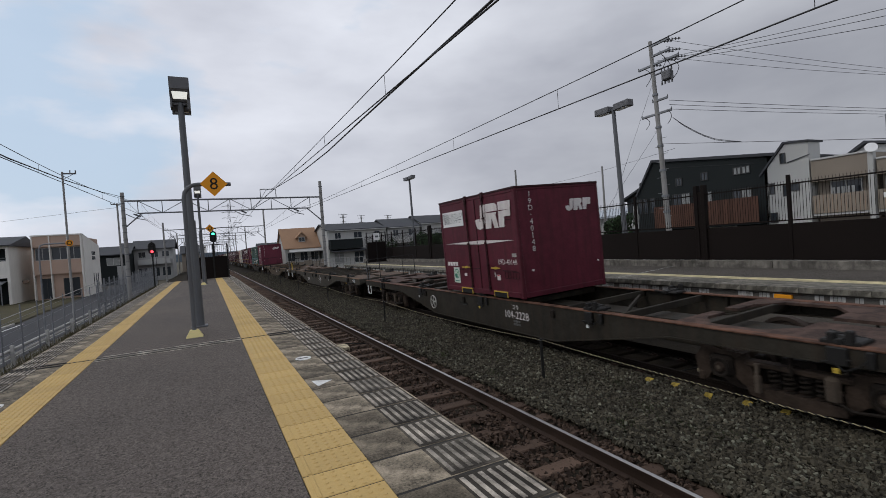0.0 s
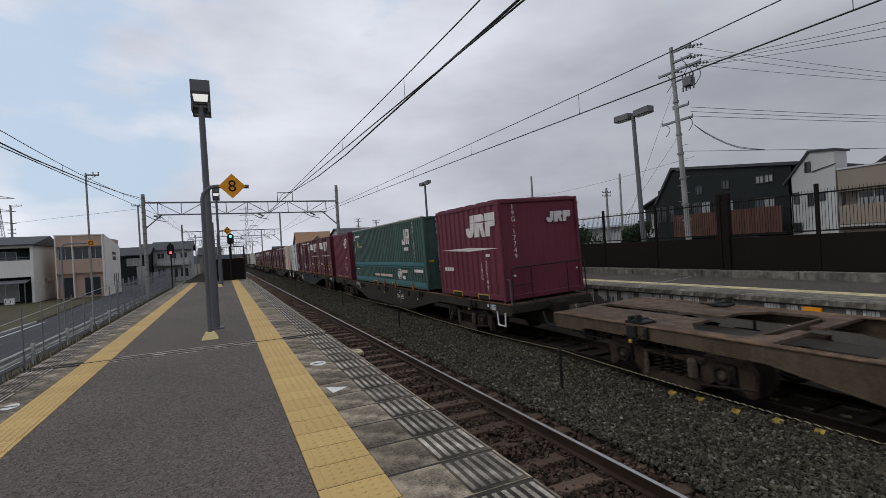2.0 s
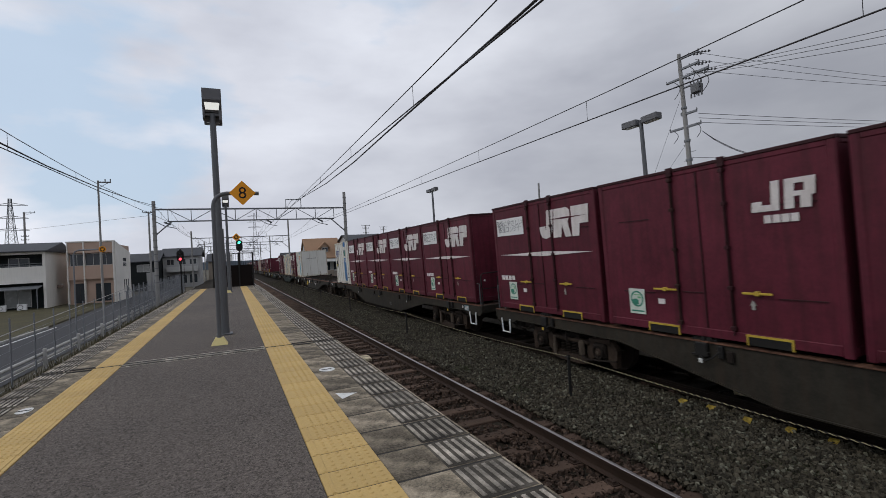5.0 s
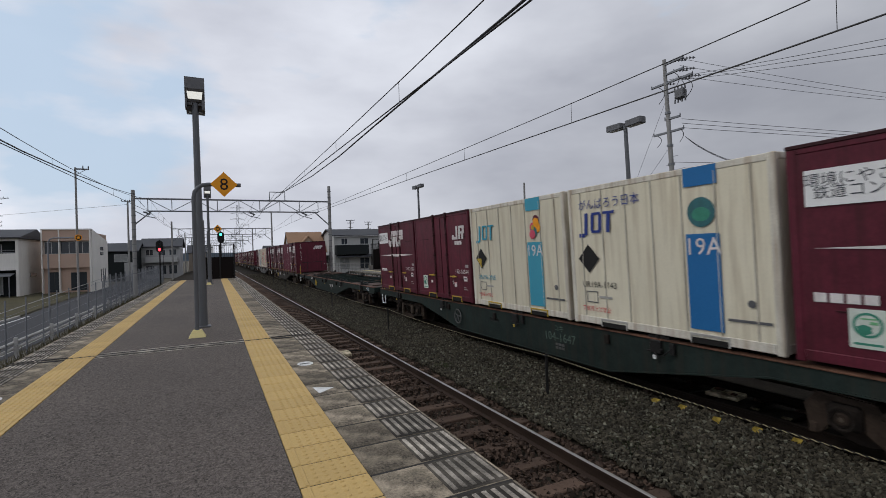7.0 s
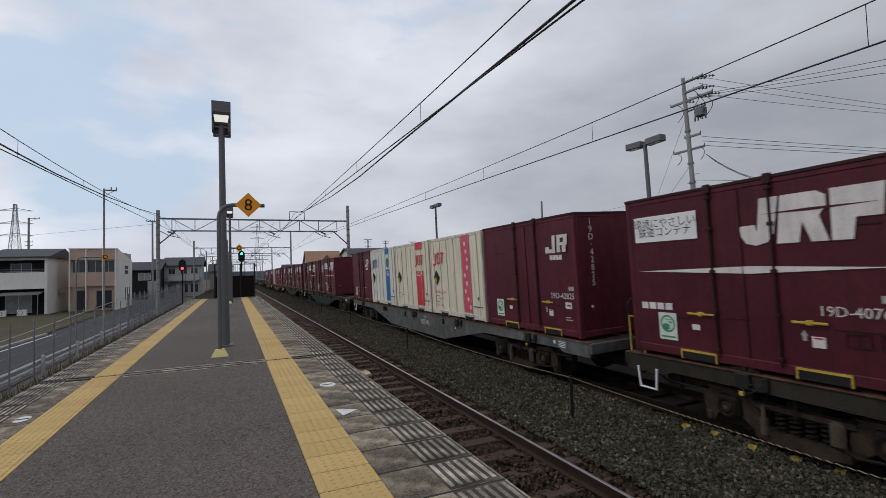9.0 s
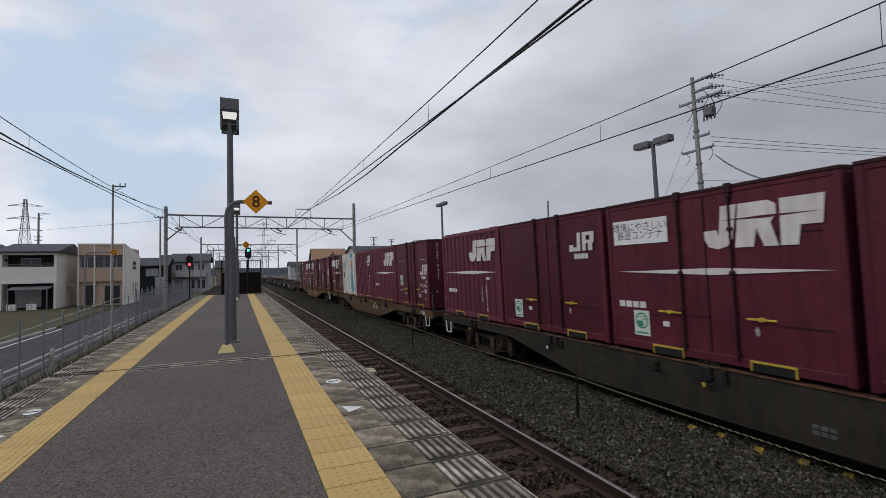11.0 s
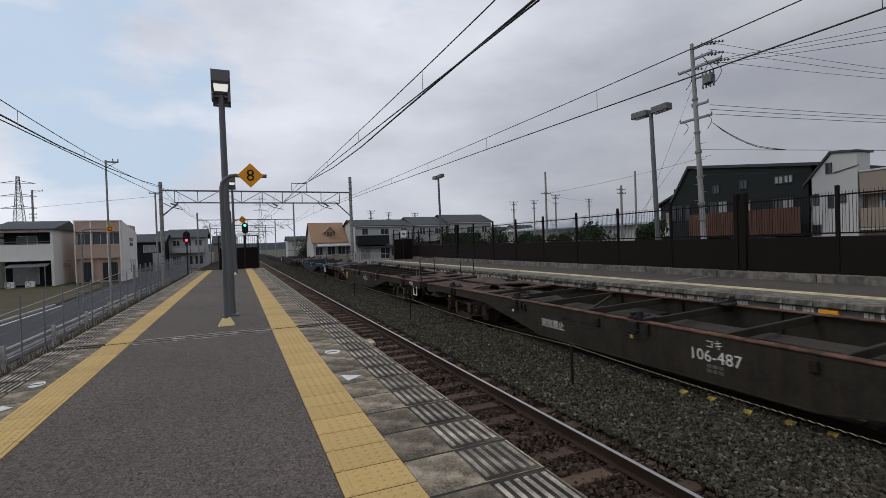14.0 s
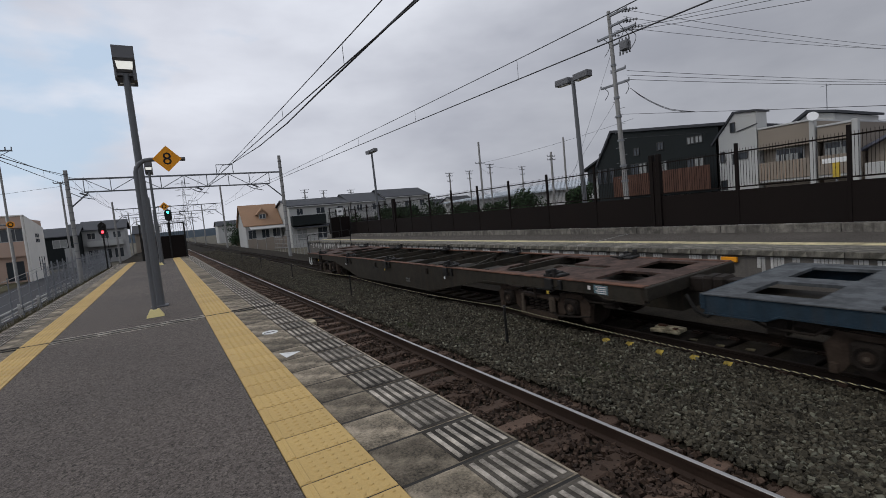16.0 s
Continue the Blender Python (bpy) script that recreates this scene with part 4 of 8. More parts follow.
    if wheel:
        brake_wheel(w, wheel, 2.25 if number == "104-2627" else 2.75)
    for s in (-1, 1):
        g = Solid().tube((-0.95, s * 8.75, 0.66), (-0.95, s * 8.05, 0.66), 0.085, 10).cbox(-1.1, -0.95, s * 8.9 - 0.12, s * 8.9 + 0.12, 0.52, 0.80, 0.02)
        g.path([(-1.12, s * 9.4, 0.80), (-1.12, s * 9.0, 0.62), (-1.10, s * 8.5, 0.60), (-1.12, s * 8.2, 0.80)], 0.018, 6)
        part("slung_gear", g, UNDER, w, "dark pipes and a valve box under the deck")
    part("air_tank", Solid().tube((-0.7, -3.4, 0.42), (-0.7, -1.9, 0.42), 0.2, 14), UNDER, w)
    part("brake_box", Solid().cbox(0.4, 1.0, 1.2, 2.2, 0.3, 0.72, 0.02), UNDER, w)
    if number:
        ny = {"107-227": -1.16, "104-423": -2.0, "104-433": -1.85, "107-741": -1.17, "107-1757": -2.1, "107-1004": -1.92, "104-2221": -1.22}.get(number, -1.5)
        written("wagon_number", number, 0.25, DIM_INK if material is W_GREEN and number != "104-795" else LETTER, w, (-1.232, ny, 0.665))
        written("wagon_type", "コキ", 0.14, DIM_INK if material is W_GREEN else LETTER, w, (-1.232, ny, 0.845))
    small = Solid()
    ny = -1.5 if not number else ny
    for z in (0.525, 0.455):
        for k in range(3):
            small.box(-1.231, -1.2215, ny - 0.13 + k * 0.095, ny - 0.06 + k * 0.095, z - 0.024, z + 0.024)
    part("small_writing", small, W_GREY, w, "small illegible white lettering")
    low = number.startswith("107-2") or number.startswith("106")
    if warning:
        written("warning_writing", "突放禁止", 0.205, LETTER, w, (-1.232, 2.33, 0.58) if low else (-1.232, 4.4, 0.875))
    pl = Solid()
    plate = part("data_plate", Solid().cbox(-1.228, -1.218, -9.03, -8.74, 0.80, 0.955, 0.003), PLATE_BLUE, w, "pale blue data plate")
    for i, z in enumerate((0.925, 0.89, 0.855, 0.82)):
        pl.box(-1.231, -1.2285, -9.0, -8.78 - 0.03 * (i % 2), z - 0.008, z + 0.008)
    tagged(part("plate_writing", pl, LETTER, plate), kind="stuff")
    part("white_mark", Solid().cbox(-1.228, -1.218, -8.66, -8.60, 0.86, 0.93, 0.003), LETTER, w)
    if logo:
        lg = Solid()
        for k, shape in enumerate(EMBLEM):
            lg.add([(-1.2235 - 0.001 * k, 1.90 - 0.70 * u, 0.62 + 0.25 * v) for u, v in shape], [tuple(range(len(shape)))])
        lg.add([(-1.2235, 1.88, 0.535), (-1.2235, 1.2, 0.505), (-1.2235, 1.88, 0.56)], [(0, 1, 2)])
        part("logo", lg, LETTER, w, "slanted white block emblem")
    return w


L, W, H = 3.715, 2.45, 2.50


def slanted(x, blocks, y, z, h, lean):
    """Plain slanted blocks side by side on the near side; y runs towards the camera."""
    s = Solid()
    for i, (off, wd, lo, hi) in enumerate(blocks):
        a = y - off - lean * lo
        q = x - 0.0016 * i
        s.add([(q, a, z + lo * h), (q, a - wd, z + lo * h), (q, a - wd - lean * (hi - lo), z + hi * h), (q, a - lean * (hi - lo), z + hi * h)], [(0, 1, 2, 3)])
    return s


def ribs(x, y0, y1, z0, z1, step, depth):
    """A trapezoid-ribbed sheet across x."""
    prof = []
    y = y0
    while y < y1 - 1e-6:
        for a, d in ((0.0, 0), (0.5, 0), (0.62, depth), (0.88, depth)):
            if y + a * step <= y1:
                prof.append((x + d, y + a * step))
        y += step
    prof.append((x, y1))
    n = len(prof)
    return [(px, py, z0) for px, py in prof] + [(px, py, z1) for px, py in prof], [(i, i + 1, n + i + 1, n + i) for i in range(n - 1)]


def sticker(c, X, y, z):
    """A pale upright label with a round green tree print and a line of small writing."""
    st = part("sticker", Solid().box(X - 0.001, X + 0.001, y - 0.165, y + 0.165, z, z + 0.42), STICKER, c, "pale round-tree sticker")
    disc = [(X - 0.003, y + 0.135 * math.cos(i * math.pi / 10), z + 0.25 + 0.135 * math.sin(i * math.pi / 10)) for i in range(20)]
    part("sticker_print", Solid().add(disc + [(p[0], y + (p[1] - y) * 0.8, z + 0.25 + (p[2] - z - 0.25) * 0.8) for p in disc], [(i, (i + 1) % 20, 20 + (i + 1) % 20, 20 + i) for i in range(20)]), GREEN, st)
    blob = [(X - 0.005, y + 0.03 + (0.06 + 0.02 * (i % 2)) * math.cos(i * math.pi / 6), z + 0.20 + 0.055 * math.sin(i * math.pi / 6)) for i in range(12)]
    part("leaf_print", Solid().add(blob, [tuple(range(12))]), GREEN, st)
    part("leaf_print", Solid().box(X - 0.006, X - 0.004, y - 0.09, y - 0.02, z + 0.26, z + 0.29).box(X - 0.006, X - 0.004, y - 0.08, y + 0.06, z + 0.31, z + 0.325), LEAF_PRINT, st)
    part("sticker_writing", Solid().box(X - 0.003, X, y - 0.13, y + 0.13, z + 0.035, z + 0.06), GREEN, st)


# three heavy slanted blocks in units of the emblem's width and height: hooked, notched, stepped
EMBLEM = (((0.0, 0.44), (0.13, 0.45), (0.145, 0.29), (0.18, 1.0), (0.325, 1.0), (0.275, 0.24), (0.22, 0.06), (0.13, 0.0), (0.05, 0.06), (0.01, 0.22)),
          ((0.34, 1.0), (0.59, 1.0), (0.65, 0.9), (0.65, 0.7), (0.60, 0.52), (0.655, 0.02), (0.54, 0.02), (0.485, 0.42), (0.455, 0.02), (0.295, 0.02)),
          ((0.68, 1.0), (1.0, 1.0), (0.975, 0.42), (0.825, 0.42), (0.80, 0.02), (0.672, 0.02)))


def container(kind, number="", logo="", length=L, label="", paint=None):
    """kind: plain, ribbed, white, long. The near side looks to -x, the near end to -y."""
    c = thing("freight_container", label, "container", "containers on the train")
    h2, w2 = length / 2, W / 2
    paint = paint or {"plain": MAROON, "ribbed": PURPLE, "white": BOX_WHITE, "long": TEAL}[kind]
    trim = {"plain": MAROON_DARK, "ribbed": PURPLE, "white": BOX_GREY, "long": TEAL}[kind]
    body = Solid()
    if kind in ("ribbed", "long"):
        step = 0.30 if kind == "ribbed" else 0.205
        body.box(-w2 + 0.05, w2 - 0.05, -h2 + 0.05, h2 - 0.05, 0.06, H - 0.03)
        for x, d in ((-w2 + 0.012, 0.036), (w2 - 0.012, -0.036)):
            body.add(*ribs(x, -h2 + 0.1, h2 - 0.1, 0.16, H - 0.10, step, d))
    else:
        body.cbox(-w2 + 0.01, w2 - 0.01, -h2 + 0.01, h2 - 0.01, 0.06, H - 0.02, 0.012)
    part("body", body, paint, c)
    # corner posts and rails
    fr = Solid()
    for sx in (-1, 1):
        for sy in (-1, 1):
            fr.cbox(min(sx * w2, sx * (w2 - 0.09)), max(sx * w2, sx * (w2 - 0.09)), min(sy * h2, sy * (h2 - 0.10)), max(sy * h2, sy * (h2 - 0.10)), 0.0, H, 0.012)
        lo, hi = sorted((sx * w2, sx * (w2 - 0.06)))
        fr.cbox(lo, hi, -h2 + 0.1, h2 - 0.1, 0.02, 0.15, 0.01)
        fr.cbox(lo, hi, -h2 + 0.1, h2 - 0.1, H - 0.10, H - 0.005, 0.01)
    for sy in (-1, 1):
        lo, hi = sorted((sy * h2, sy * (h2 - 0.06)))
        fr.cbox(-w2 + 0.09, w2 - 0.09, lo, hi, 0.02, 0.14, 0.01)
        fr.cbox(-w2 + 0.09, w2 - 0.09, lo, hi, H - 0.09, H - 0.005, 0.01)
    part("corner_frame", fr, BOX_FRAME if kind == "white" else paint, c)
    if kind == "plain":
        part("roof_rail", Solid().cbox(-w2 - 0.012, -w2 + 0.05, -h2 - 0.005, h2 + 0.005, H - 0.035, H + 0.012, 0.008).cbox(-w2 + 0.05, w2 - 0.0, -h2 - 0.012, -h2 + 0.03, H - 0.035, H + 0.012, 0.008), trim, c, "dark upper edge")
    elif kind == "ribbed":
        for i in range(6):
            y = -h2 + 0.35 + i * 0.6
            part("roof_panel", Solid().cbox(-w2 + 0.02, w2 - 0.1, y - 0.18, y + 0.18, H - 0.01, H + 0.03, 0.01), trim, c)
    # doors and lock rods on the near side
    doors = (0.415, 0.53, 0.64) if kind != "long" else ()
    if kind in ("plain", "white"):
        for f in doors if kind == "plain" else (0.09, 0.23, 0.37, 0.51, 0.65, 0.79, 0.92):
            y = h2 - f * length
            part("door_seam" if kind == "plain" else "panel_seam", Solid().cbox(-w2 - 0.008, -w2 + 0.02, y - 0.011, y + 0.011, 0.15, H - 0.1, 0.005), MAROON_DARK if kind == "plain" else SEAM_BROWN, c)
        if kind == "plain":                # narrow vent slots
            for fa, fb, z in ((0.117, 0.29, 1.80), (0.786, 0.938, 1.80), (0.115, 0.292, 0.62), (0.80, 0.947, 0.63), (0.43, 0.52, 0.66)):
                part("vent_slot", Solid().box(-w2 - 0.003, -w2 + 0.02, h2 - fb * length, h2 - fa * length, z - 0.008, z + 0.008), LETTER if logo == "hook" and number.startswith("V") and fa != 0.43 else MAROON_DARK, c)
        for f, ha, hb in ((0.415, 0.295, 0.41), (0.64, 0.685, 0.788)) if kind == "plain" else ():
            y = h2 - f * length
            rod = Solid().tube((-w2 - 0.03, y, 0.1), (-w2 - 0.03, y, H - 0.04), 0.012, 6)
            for z in (0.2, 0.75, 1.3, 1.9, 2.35):
                rod.cbox(-w2 - 0.05, -w2 + 0.01, y - 0.034, y + 0.034, z - 0.025, z + 0.025, 0.006)
            part("lock_rod", rod, ROD_RUST if f < 0.5 else MAROON_DARK, c)
            if f < 0.5:
                part("tag_plate", Solid().box(-w2 - 0.008, -w2, h2 - (ha + 0.045) * length, h2 - (ha + 0.012) * length, 0.45, 0.53), LETTER, c)
            else:                          # small arrow mark
                y = h2 - 0.715 * length
                part("arrow_mark", Solid().add([(-w2 - 0.007, y + 0.04, 0.53), (-w2 - 0.007, y, 0.60), (-w2 - 0.007, y - 0.04, 0.53)], [(0, 1, 2)]).box(-w2 - 0.007, -w2, y - 0.02, y + 0.02, 0.47, 0.53), BOX_GREY, c, "small pale arrow")
            part("handle", Solid().cbox(-w2 - 0.05, -w2 - 0.028, h2 - hb * length, h2 - ha * length, 0.675, 0.705, 0.006).cbox(-w2 - 0.055, -w2, h2 - 0.5 * (ha + hb) * length - 0.03, h2 - 0.5 * (ha + hb) * length + 0.03, 0.66, 0.72, 0.006), YELLOW, c, "yellow door handle")
        for i in range(2 if kind == "plain" else 0):
            y = h2 - (0.415 if i == 0 else 0.64) * length
            part("roof_lug", Solid().cbox(-w2 - 0.04, -w2 + 0.02, y - 0.05, y + 0.05, H - 0.1, H + 0.035, 0.01), trim, c)
    # fork pockets
    for f in (0.325, 0.76) if kind == "plain" else (0.31, 0.715) if kind == "ribbed" else (0.27, 0.74) if kind == "white" else (0.36, 0.64):
        y = h2 - f * length
        pk = Solid().box(-w2 - 0.016, -w2 + 0.005, y - 0.29, y + 0.29, 0.112, 0.14).box(-w2 - 0.016, -w2 + 0.005, y - 0.29, y - 0.272, -0.005, 0.112).box(-w2 - 0.016, -w2 + 0.005, y + 0.272, y + 0.29, -0.005, 0.112)
        part("fork_pocket", pk, YELLOW if kind != "white" or logo == "cyan" else BOX_GREY, c, "yellow-edged fork pocket")
        part("pocket_hole", Solid().box(-w2 - 0.006, -w2 + 0.004, y - 0.27, y + 0.27, 0.0, 0.11 if kind != "white" else 0.08), BLACK, c)
    X = -w2 - 0.006
    ink = LETTER
    if logo == "bars":                      # three slanted blocks, plate and a long pointed line
        ya, wide = h2 - (0.315 if number.startswith("V") else 0.53) * length, 1.58
        s = Solid()
        for k, shape in enumerate(EMBLEM):
            s.add([(X - 0.001 * k, ya - u * wide, 1.63 + v * 0.60) for u, v in shape], [tuple(range(len(shape)))])
        part("emblem_cut", Solid().add([(X - 0.005, ya - u * wide, 1.63 + v * 0.60) for u, v in ((0.17, 0.66), (0.55, 0.63), (0.97, 0.665), (0.55, 0.69))], [(0, 1, 2, 3)]), paint, c)
        part("emblem", s, ink, c, "white slanted block emblem")
        part("pointed_line", Solid().add([(X, h2 - 0.06 * length, 1.32), (X, h2 - 0.56 * length, 1.27), (X, h2 - 0.97 * length, 1.33), (X, h2 - 0.56 * length, 1.37)], [(0, 1, 2, 3)]), ink, c, "long thin white lozenge line")
        if kind != "ribbed":
            y0, y1 = h2 - (0.03 if number.startswith("V") else 0.05) * length, h2 - (0.305 if number.startswith("V") else 0.36) * length
            part("slogan_plate", Solid().box(X - 0.004, X + 0.004, y1, y0, 1.79, 2.20), WHITE, c, "white slogan plate")
            written("slogan", "環境にやさしい\n鉄道コンテナ", 0.145 if number.startswith("V") else 0.165, PRINT_GREY, c, (X - 0.007, (y0 + y1) / 2, 2.0))
    if logo == "hook":                      # one hooked and one looped block
        low = number.startswith("V")
        y, z = h2 - (0.785 if low else 0.70 if kind == "ribbed" else 0.737) * length, 1.25 if low else 1.85 if kind == "ribbed" else 1.74
        s = slanted(X, [(0.0, 0.13, 0, 0.34), (0.0, 0.34, -0.02, 0.2), (0.24, 0.10, 0, 1), (0.40, 0.11, 0, 1), (0.40, 0.34, 0.82, 1), (0.62, 0.12, 0.45, 1), (0.46, 0.28, 0.40, 0.56), (0.58, 0.12, 0, 0.42)], y, z, 0.36, 0.02)
        part("emblem", s, ink, c, "white block emblem")
        sub = Solid()
        for k in range(4):
            sub.box(X - 0.001, X + 0.001, y - 0.235 - k * 0.105, y - 0.145 - k * 0.105, z - 0.155, z - 0.055)
        part("emblem_writing", sub, ink, c, "small white lettering")
    if logo in ("bars", "hook") and kind != "long":
        y = h2 - (0.06 if kind == "plain" else 0.11) * length
        bars = Solid()
        for i in range(4):
            bars.box(X - 0.001, X + 0.001, y - 0.125 - i * 0.155, y - i * 0.155, 0.715, 0.82)
        if logo == "bars":
            part("owner_writing", bars, ink, c, "white owner lettering")
        if kind == "plain" and not (number.startswith("V") and logo == "bars"):
            y, z = h2 - 0.19 * length, 0.80 if number.startswith("V") else 0.25
            sticker(c, X, y, z)
    if logo == "band":                      # maroon with a white upper band and a diamond plate
        y = h2 - 0.737 * length
        s = slanted(X, [(0.0, 0.13, 0, 0.34), (0.0, 0.34, -0.02, 0.2), (0.24, 0.10, 0, 1), (0.40, 0.11, 0, 1), (0.40, 0.34, 0.82, 1), (0.62, 0.12, 0.45, 1), (0.46, 0.28, 0.40, 0.56), (0.58, 0.12, 0, 0.42)], y, 1.74, 0.36, 0.02)
        part("emblem", s, ink, c, "white block emblem")
        sub = Solid()
        for k in range(4):
            sub.box(X - 0.001, X + 0.001, y - 0.235 - k * 0.105, y - 0.145 - k * 0.105, 1.585, 1.685)
        part("emblem_writing", sub, ink, c, "small white lettering")
        for fa, fb in ((0.395, 0.045), (0.515, 0.432), (0.62, 0.545), (0.955, 0.66)):
            part("white_band", Solid().box(X - 0.001, X + 0.001, h2 - fa * length, h2 - fb * length, 2.285, 2.385), ink, c)
        y = h2 - 0.137 * length
        part("diamond", Solid().add([(X, y, 1.57), (X, y - 0.27, 1.84), (X, y, 2.11), (X, y + 0.27, 1.84)], [(0, 1, 2, 3)]), BLACK, c, "black and yellow diamond plate")
        part("diamond_half", Solid().add([(X - 0.003, y, 1.85), (X - 0.003, y, 2.08), (X - 0.003, y + 0.24, 1.85)], [(0, 1, 2)]), YELLOW, c)
        part("small_writing", Solid().box(X - 0.001, X + 0.001, y - 0.78, y - 0.33, 1.80, 1.84), BOX_GREY, c, "small white lettering")
        y, z = h2 - 0.16 * length, 0.38
        sticker(c, X, y, z)
    if kind == "plain" and number:
        written("container_number", number, 0.17, ink, c, (X - 0.002, h2 - 0.865 * length, 0.83))
        y = h2 - 0.945 * length
        part("data_plate", Solid().box(X - 0.001, X + 0.001, y - 0.08, y + 0.08, 0.95, 1.03), BOX_GREY, c)
        if number.startswith("V") or logo != "bars":     # plate with a dark bar
            y = h2 - 0.915 * length
            p = part("data_plate", Solid().box(X - 0.001, X + 0.001, y - 0.1, y + 0.1, 0.58, 0.71), ink, c)
            part("plate_bar", Solid().box(X - 0.004, X, y - 0.06, y + 0.06, 0.63, 0.665), PRINT_GREY, p)
            part("small_writing", Solid().box(X - 0.001, X + 0.001, y - 0.04, y + 0.12, 0.39, 0.41).box(X - 0.001, X + 0.001, y - 0.1, y + 0.12, 0.34, 0.36), BOX_GREY, c, "small white lettering")
        else:                                            # two empty card frames
            for f in (0.86, 0.945):
                y = h2 - f * length
                part("card_frame", Solid().box(X - 0.006, X + 0.001, y - 0.12, y + 0.12, 0.60, 0.615).box(X - 0.006, X + 0.001, y - 0.12, y + 0.12, 0.45, 0.465).box(X - 0.006, X + 0.001, y - 0.12, y - 0.108, 0.465, 0.60).box(X - 0.006, X + 0.001, y + 0.108, y + 0.12, 0.465, 0.60).box(X - 0.006, X + 0.001, y - 0.006, y + 0.006, 0.465, 0.60), MAROON_DARK, c, "dark empty card frame")
        y = h2 - 0.755 * length
        p = part("tag_plate", Solid().box(X - 0.001, X + 0.001, y - 0.07, y + 0.07, 0.40, 0.53), ink, c)
        part("plate_bar", Solid().box(X - 0.004, X, y - 0.055, y + 0.055, 0.50, 0.52), RED, p)
    if kind == "ribbed" and number:
        a, b = number.split("-")
        written("container_number", "\n".join(b), 0.19, ink, c, (X - 0.002, h2 - 0.79 * length, 0.63))
        written("container_series", "\n".join(a), 0.19, ink, c, (X - 0.002, h2 - 0.72 * length, 0.74))
        y = h2 - 0.82 * length
        part("data_plate", Solid().box(X - 0.001, X + 0.001, y - 0.1, y + 0.1, 1.12, 1.19), ink, c)
    if kind in ("plain", "ribbed"):
        Y = -h2 - 0.006
        if number:
            written("end_number", "\n".join(number.replace("-", "·")), 0.18, ink, c, (-w2 + 0.40, Y - 0.002, 1.70), "y")
        s = Solid()
        for k, shape in enumerate(EMBLEM):
            s.add([(0.18 + 0.78 * u, Y - 0.001 * k, 1.86 + 0.28 * v) for u, v in shape], [tuple(range(len(shape)))])
        if logo == "bars":
            part("end_emblem", s, ink, c, "small white slanted block emblem")
        fit = Solid()
        for x in (-w2 + 0.32, w2 - 0.2):
            fit.disc((x, Y - 0.004, 0.62), "y", 0.026, 0.02, 12)
        part("end_fitting", fit, ink, c)
    if kind == "white":
        stripe = {"blue": BLUE, "cyan": CYAN, "red": RED, "pink": PINK}[logo]
        ya, yb = h2 - 0.665 * length, h2 - 0.80 * length
        if logo == "red":
            ya, yb = h2 - 0.66 * length, h2 - 0.84 * length
        sp = Solid()
        if logo == "pink":
            sp.box(X - 0.001, X + 0.001, yb, ya, 0.2, H - 0.06)
        else:
            sp.box(X - 0.001, X + 0.001, yb, ya, H - 0.28, H - 0.015).box(X - 0.001, X + 0.001, yb, ya, 0.2, 1.55 if logo != "red" else 1.45)
        part("colour_stripe", sp, stripe, c, "bright painted upright stripe")
        rng = random.Random(len(number) + ord(logo[0]))
        if logo == "pink":
            for i in range(9):
                y, z, r = rng.uniform(yb + 0.1, ya - 0.1), 0.35 + i * 0.23, rng.uniform(0.06, 0.1)
                fl = Solid()
                for k in range(5):
                    a = k * 1.2566
                    fl.add([(X - 0.003, y + r * 0.6 * math.cos(a) + r * 0.5 * math.cos(t * 1.05), z + r * 0.6 * math.sin(a) + r * 0.5 * math.sin(t * 1.05)) for t in range(6)], [tuple(range(6))])
                part("blossom_print", fl, LETTER, c)
        elif logo == "cyan":
            for i in range(8):
                y, z, r = rng.uniform(yb + 0.1, ya - 0.1), rng.uniform(1.66, 2.05), rng.uniform(0.05, 0.12)
                part("fruit_print", Solid().add([(X - 0.002 - 0.001 * i, y + r * math.cos(t * 0.524), z + r * math.sin(t * 0.524)) for t in range(12)], [tuple(range(12))]), (YELLOW, ORANGE, PINK, TEAL_LIGHT, PURPLE)[i % 5], c)
        elif logo == "blue":
            y = (ya + yb) / 2
            part("tree_print", Solid().add([(X - 0.002, y + 0.21 * math.cos(t * 0.39), 1.85 + 0.21 * math.sin(t * 0.39)) for t in range(16)], [tuple(range(16))]), TEAL_LIGHT, c, "round tree emblem")
            part("tree_crown", Solid().add([(X - 0.004, y + 0.14 * math.cos(t * 0.39), 1.82 + 0.1 * math.sin(t * 0.39)) for t in range(16)], [tuple(range(16))]), GREEN, c)
        if logo != "pink":
            written("series_number", "20A" if logo == "red" else "19A", 0.34, LETTER, c, (X - 0.004, (ya + yb) / 2, 1.36))
        for x in (-0.42, 0.30):
            part("panel_seam", Solid().cbox(x - 0.012, x + 0.012, -h2 - 0.008, -h2 + 0.02, 0.15, H - 0.1, 0.004), SEAM_BROWN, c)
        for x, z, wd in ((-0.75, 0.36, 0.02), (0.45, 0.5, 0.03), (0.53, 0.4, 0.018)):
            part("rust_run", Solid().add([(x - wd, -h2 - 0.006, 0.06), (x + wd, -h2 - 0.006, 0.06), (x + wd * 0.5, -h2 - 0.006, z), (x - wd * 0.3, -h2 - 0.006, z)], [(0, 1, 2, 3)]), RUST_RUN, c, "brown rust run")
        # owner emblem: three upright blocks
        ink2 = {"blue": NAVY, "cyan": CYAN, "red": RED, "pink": RED}[logo]
        y = h2 - 0.07 * length
        if logo == "red":
            y = h2 - 0.62 * length
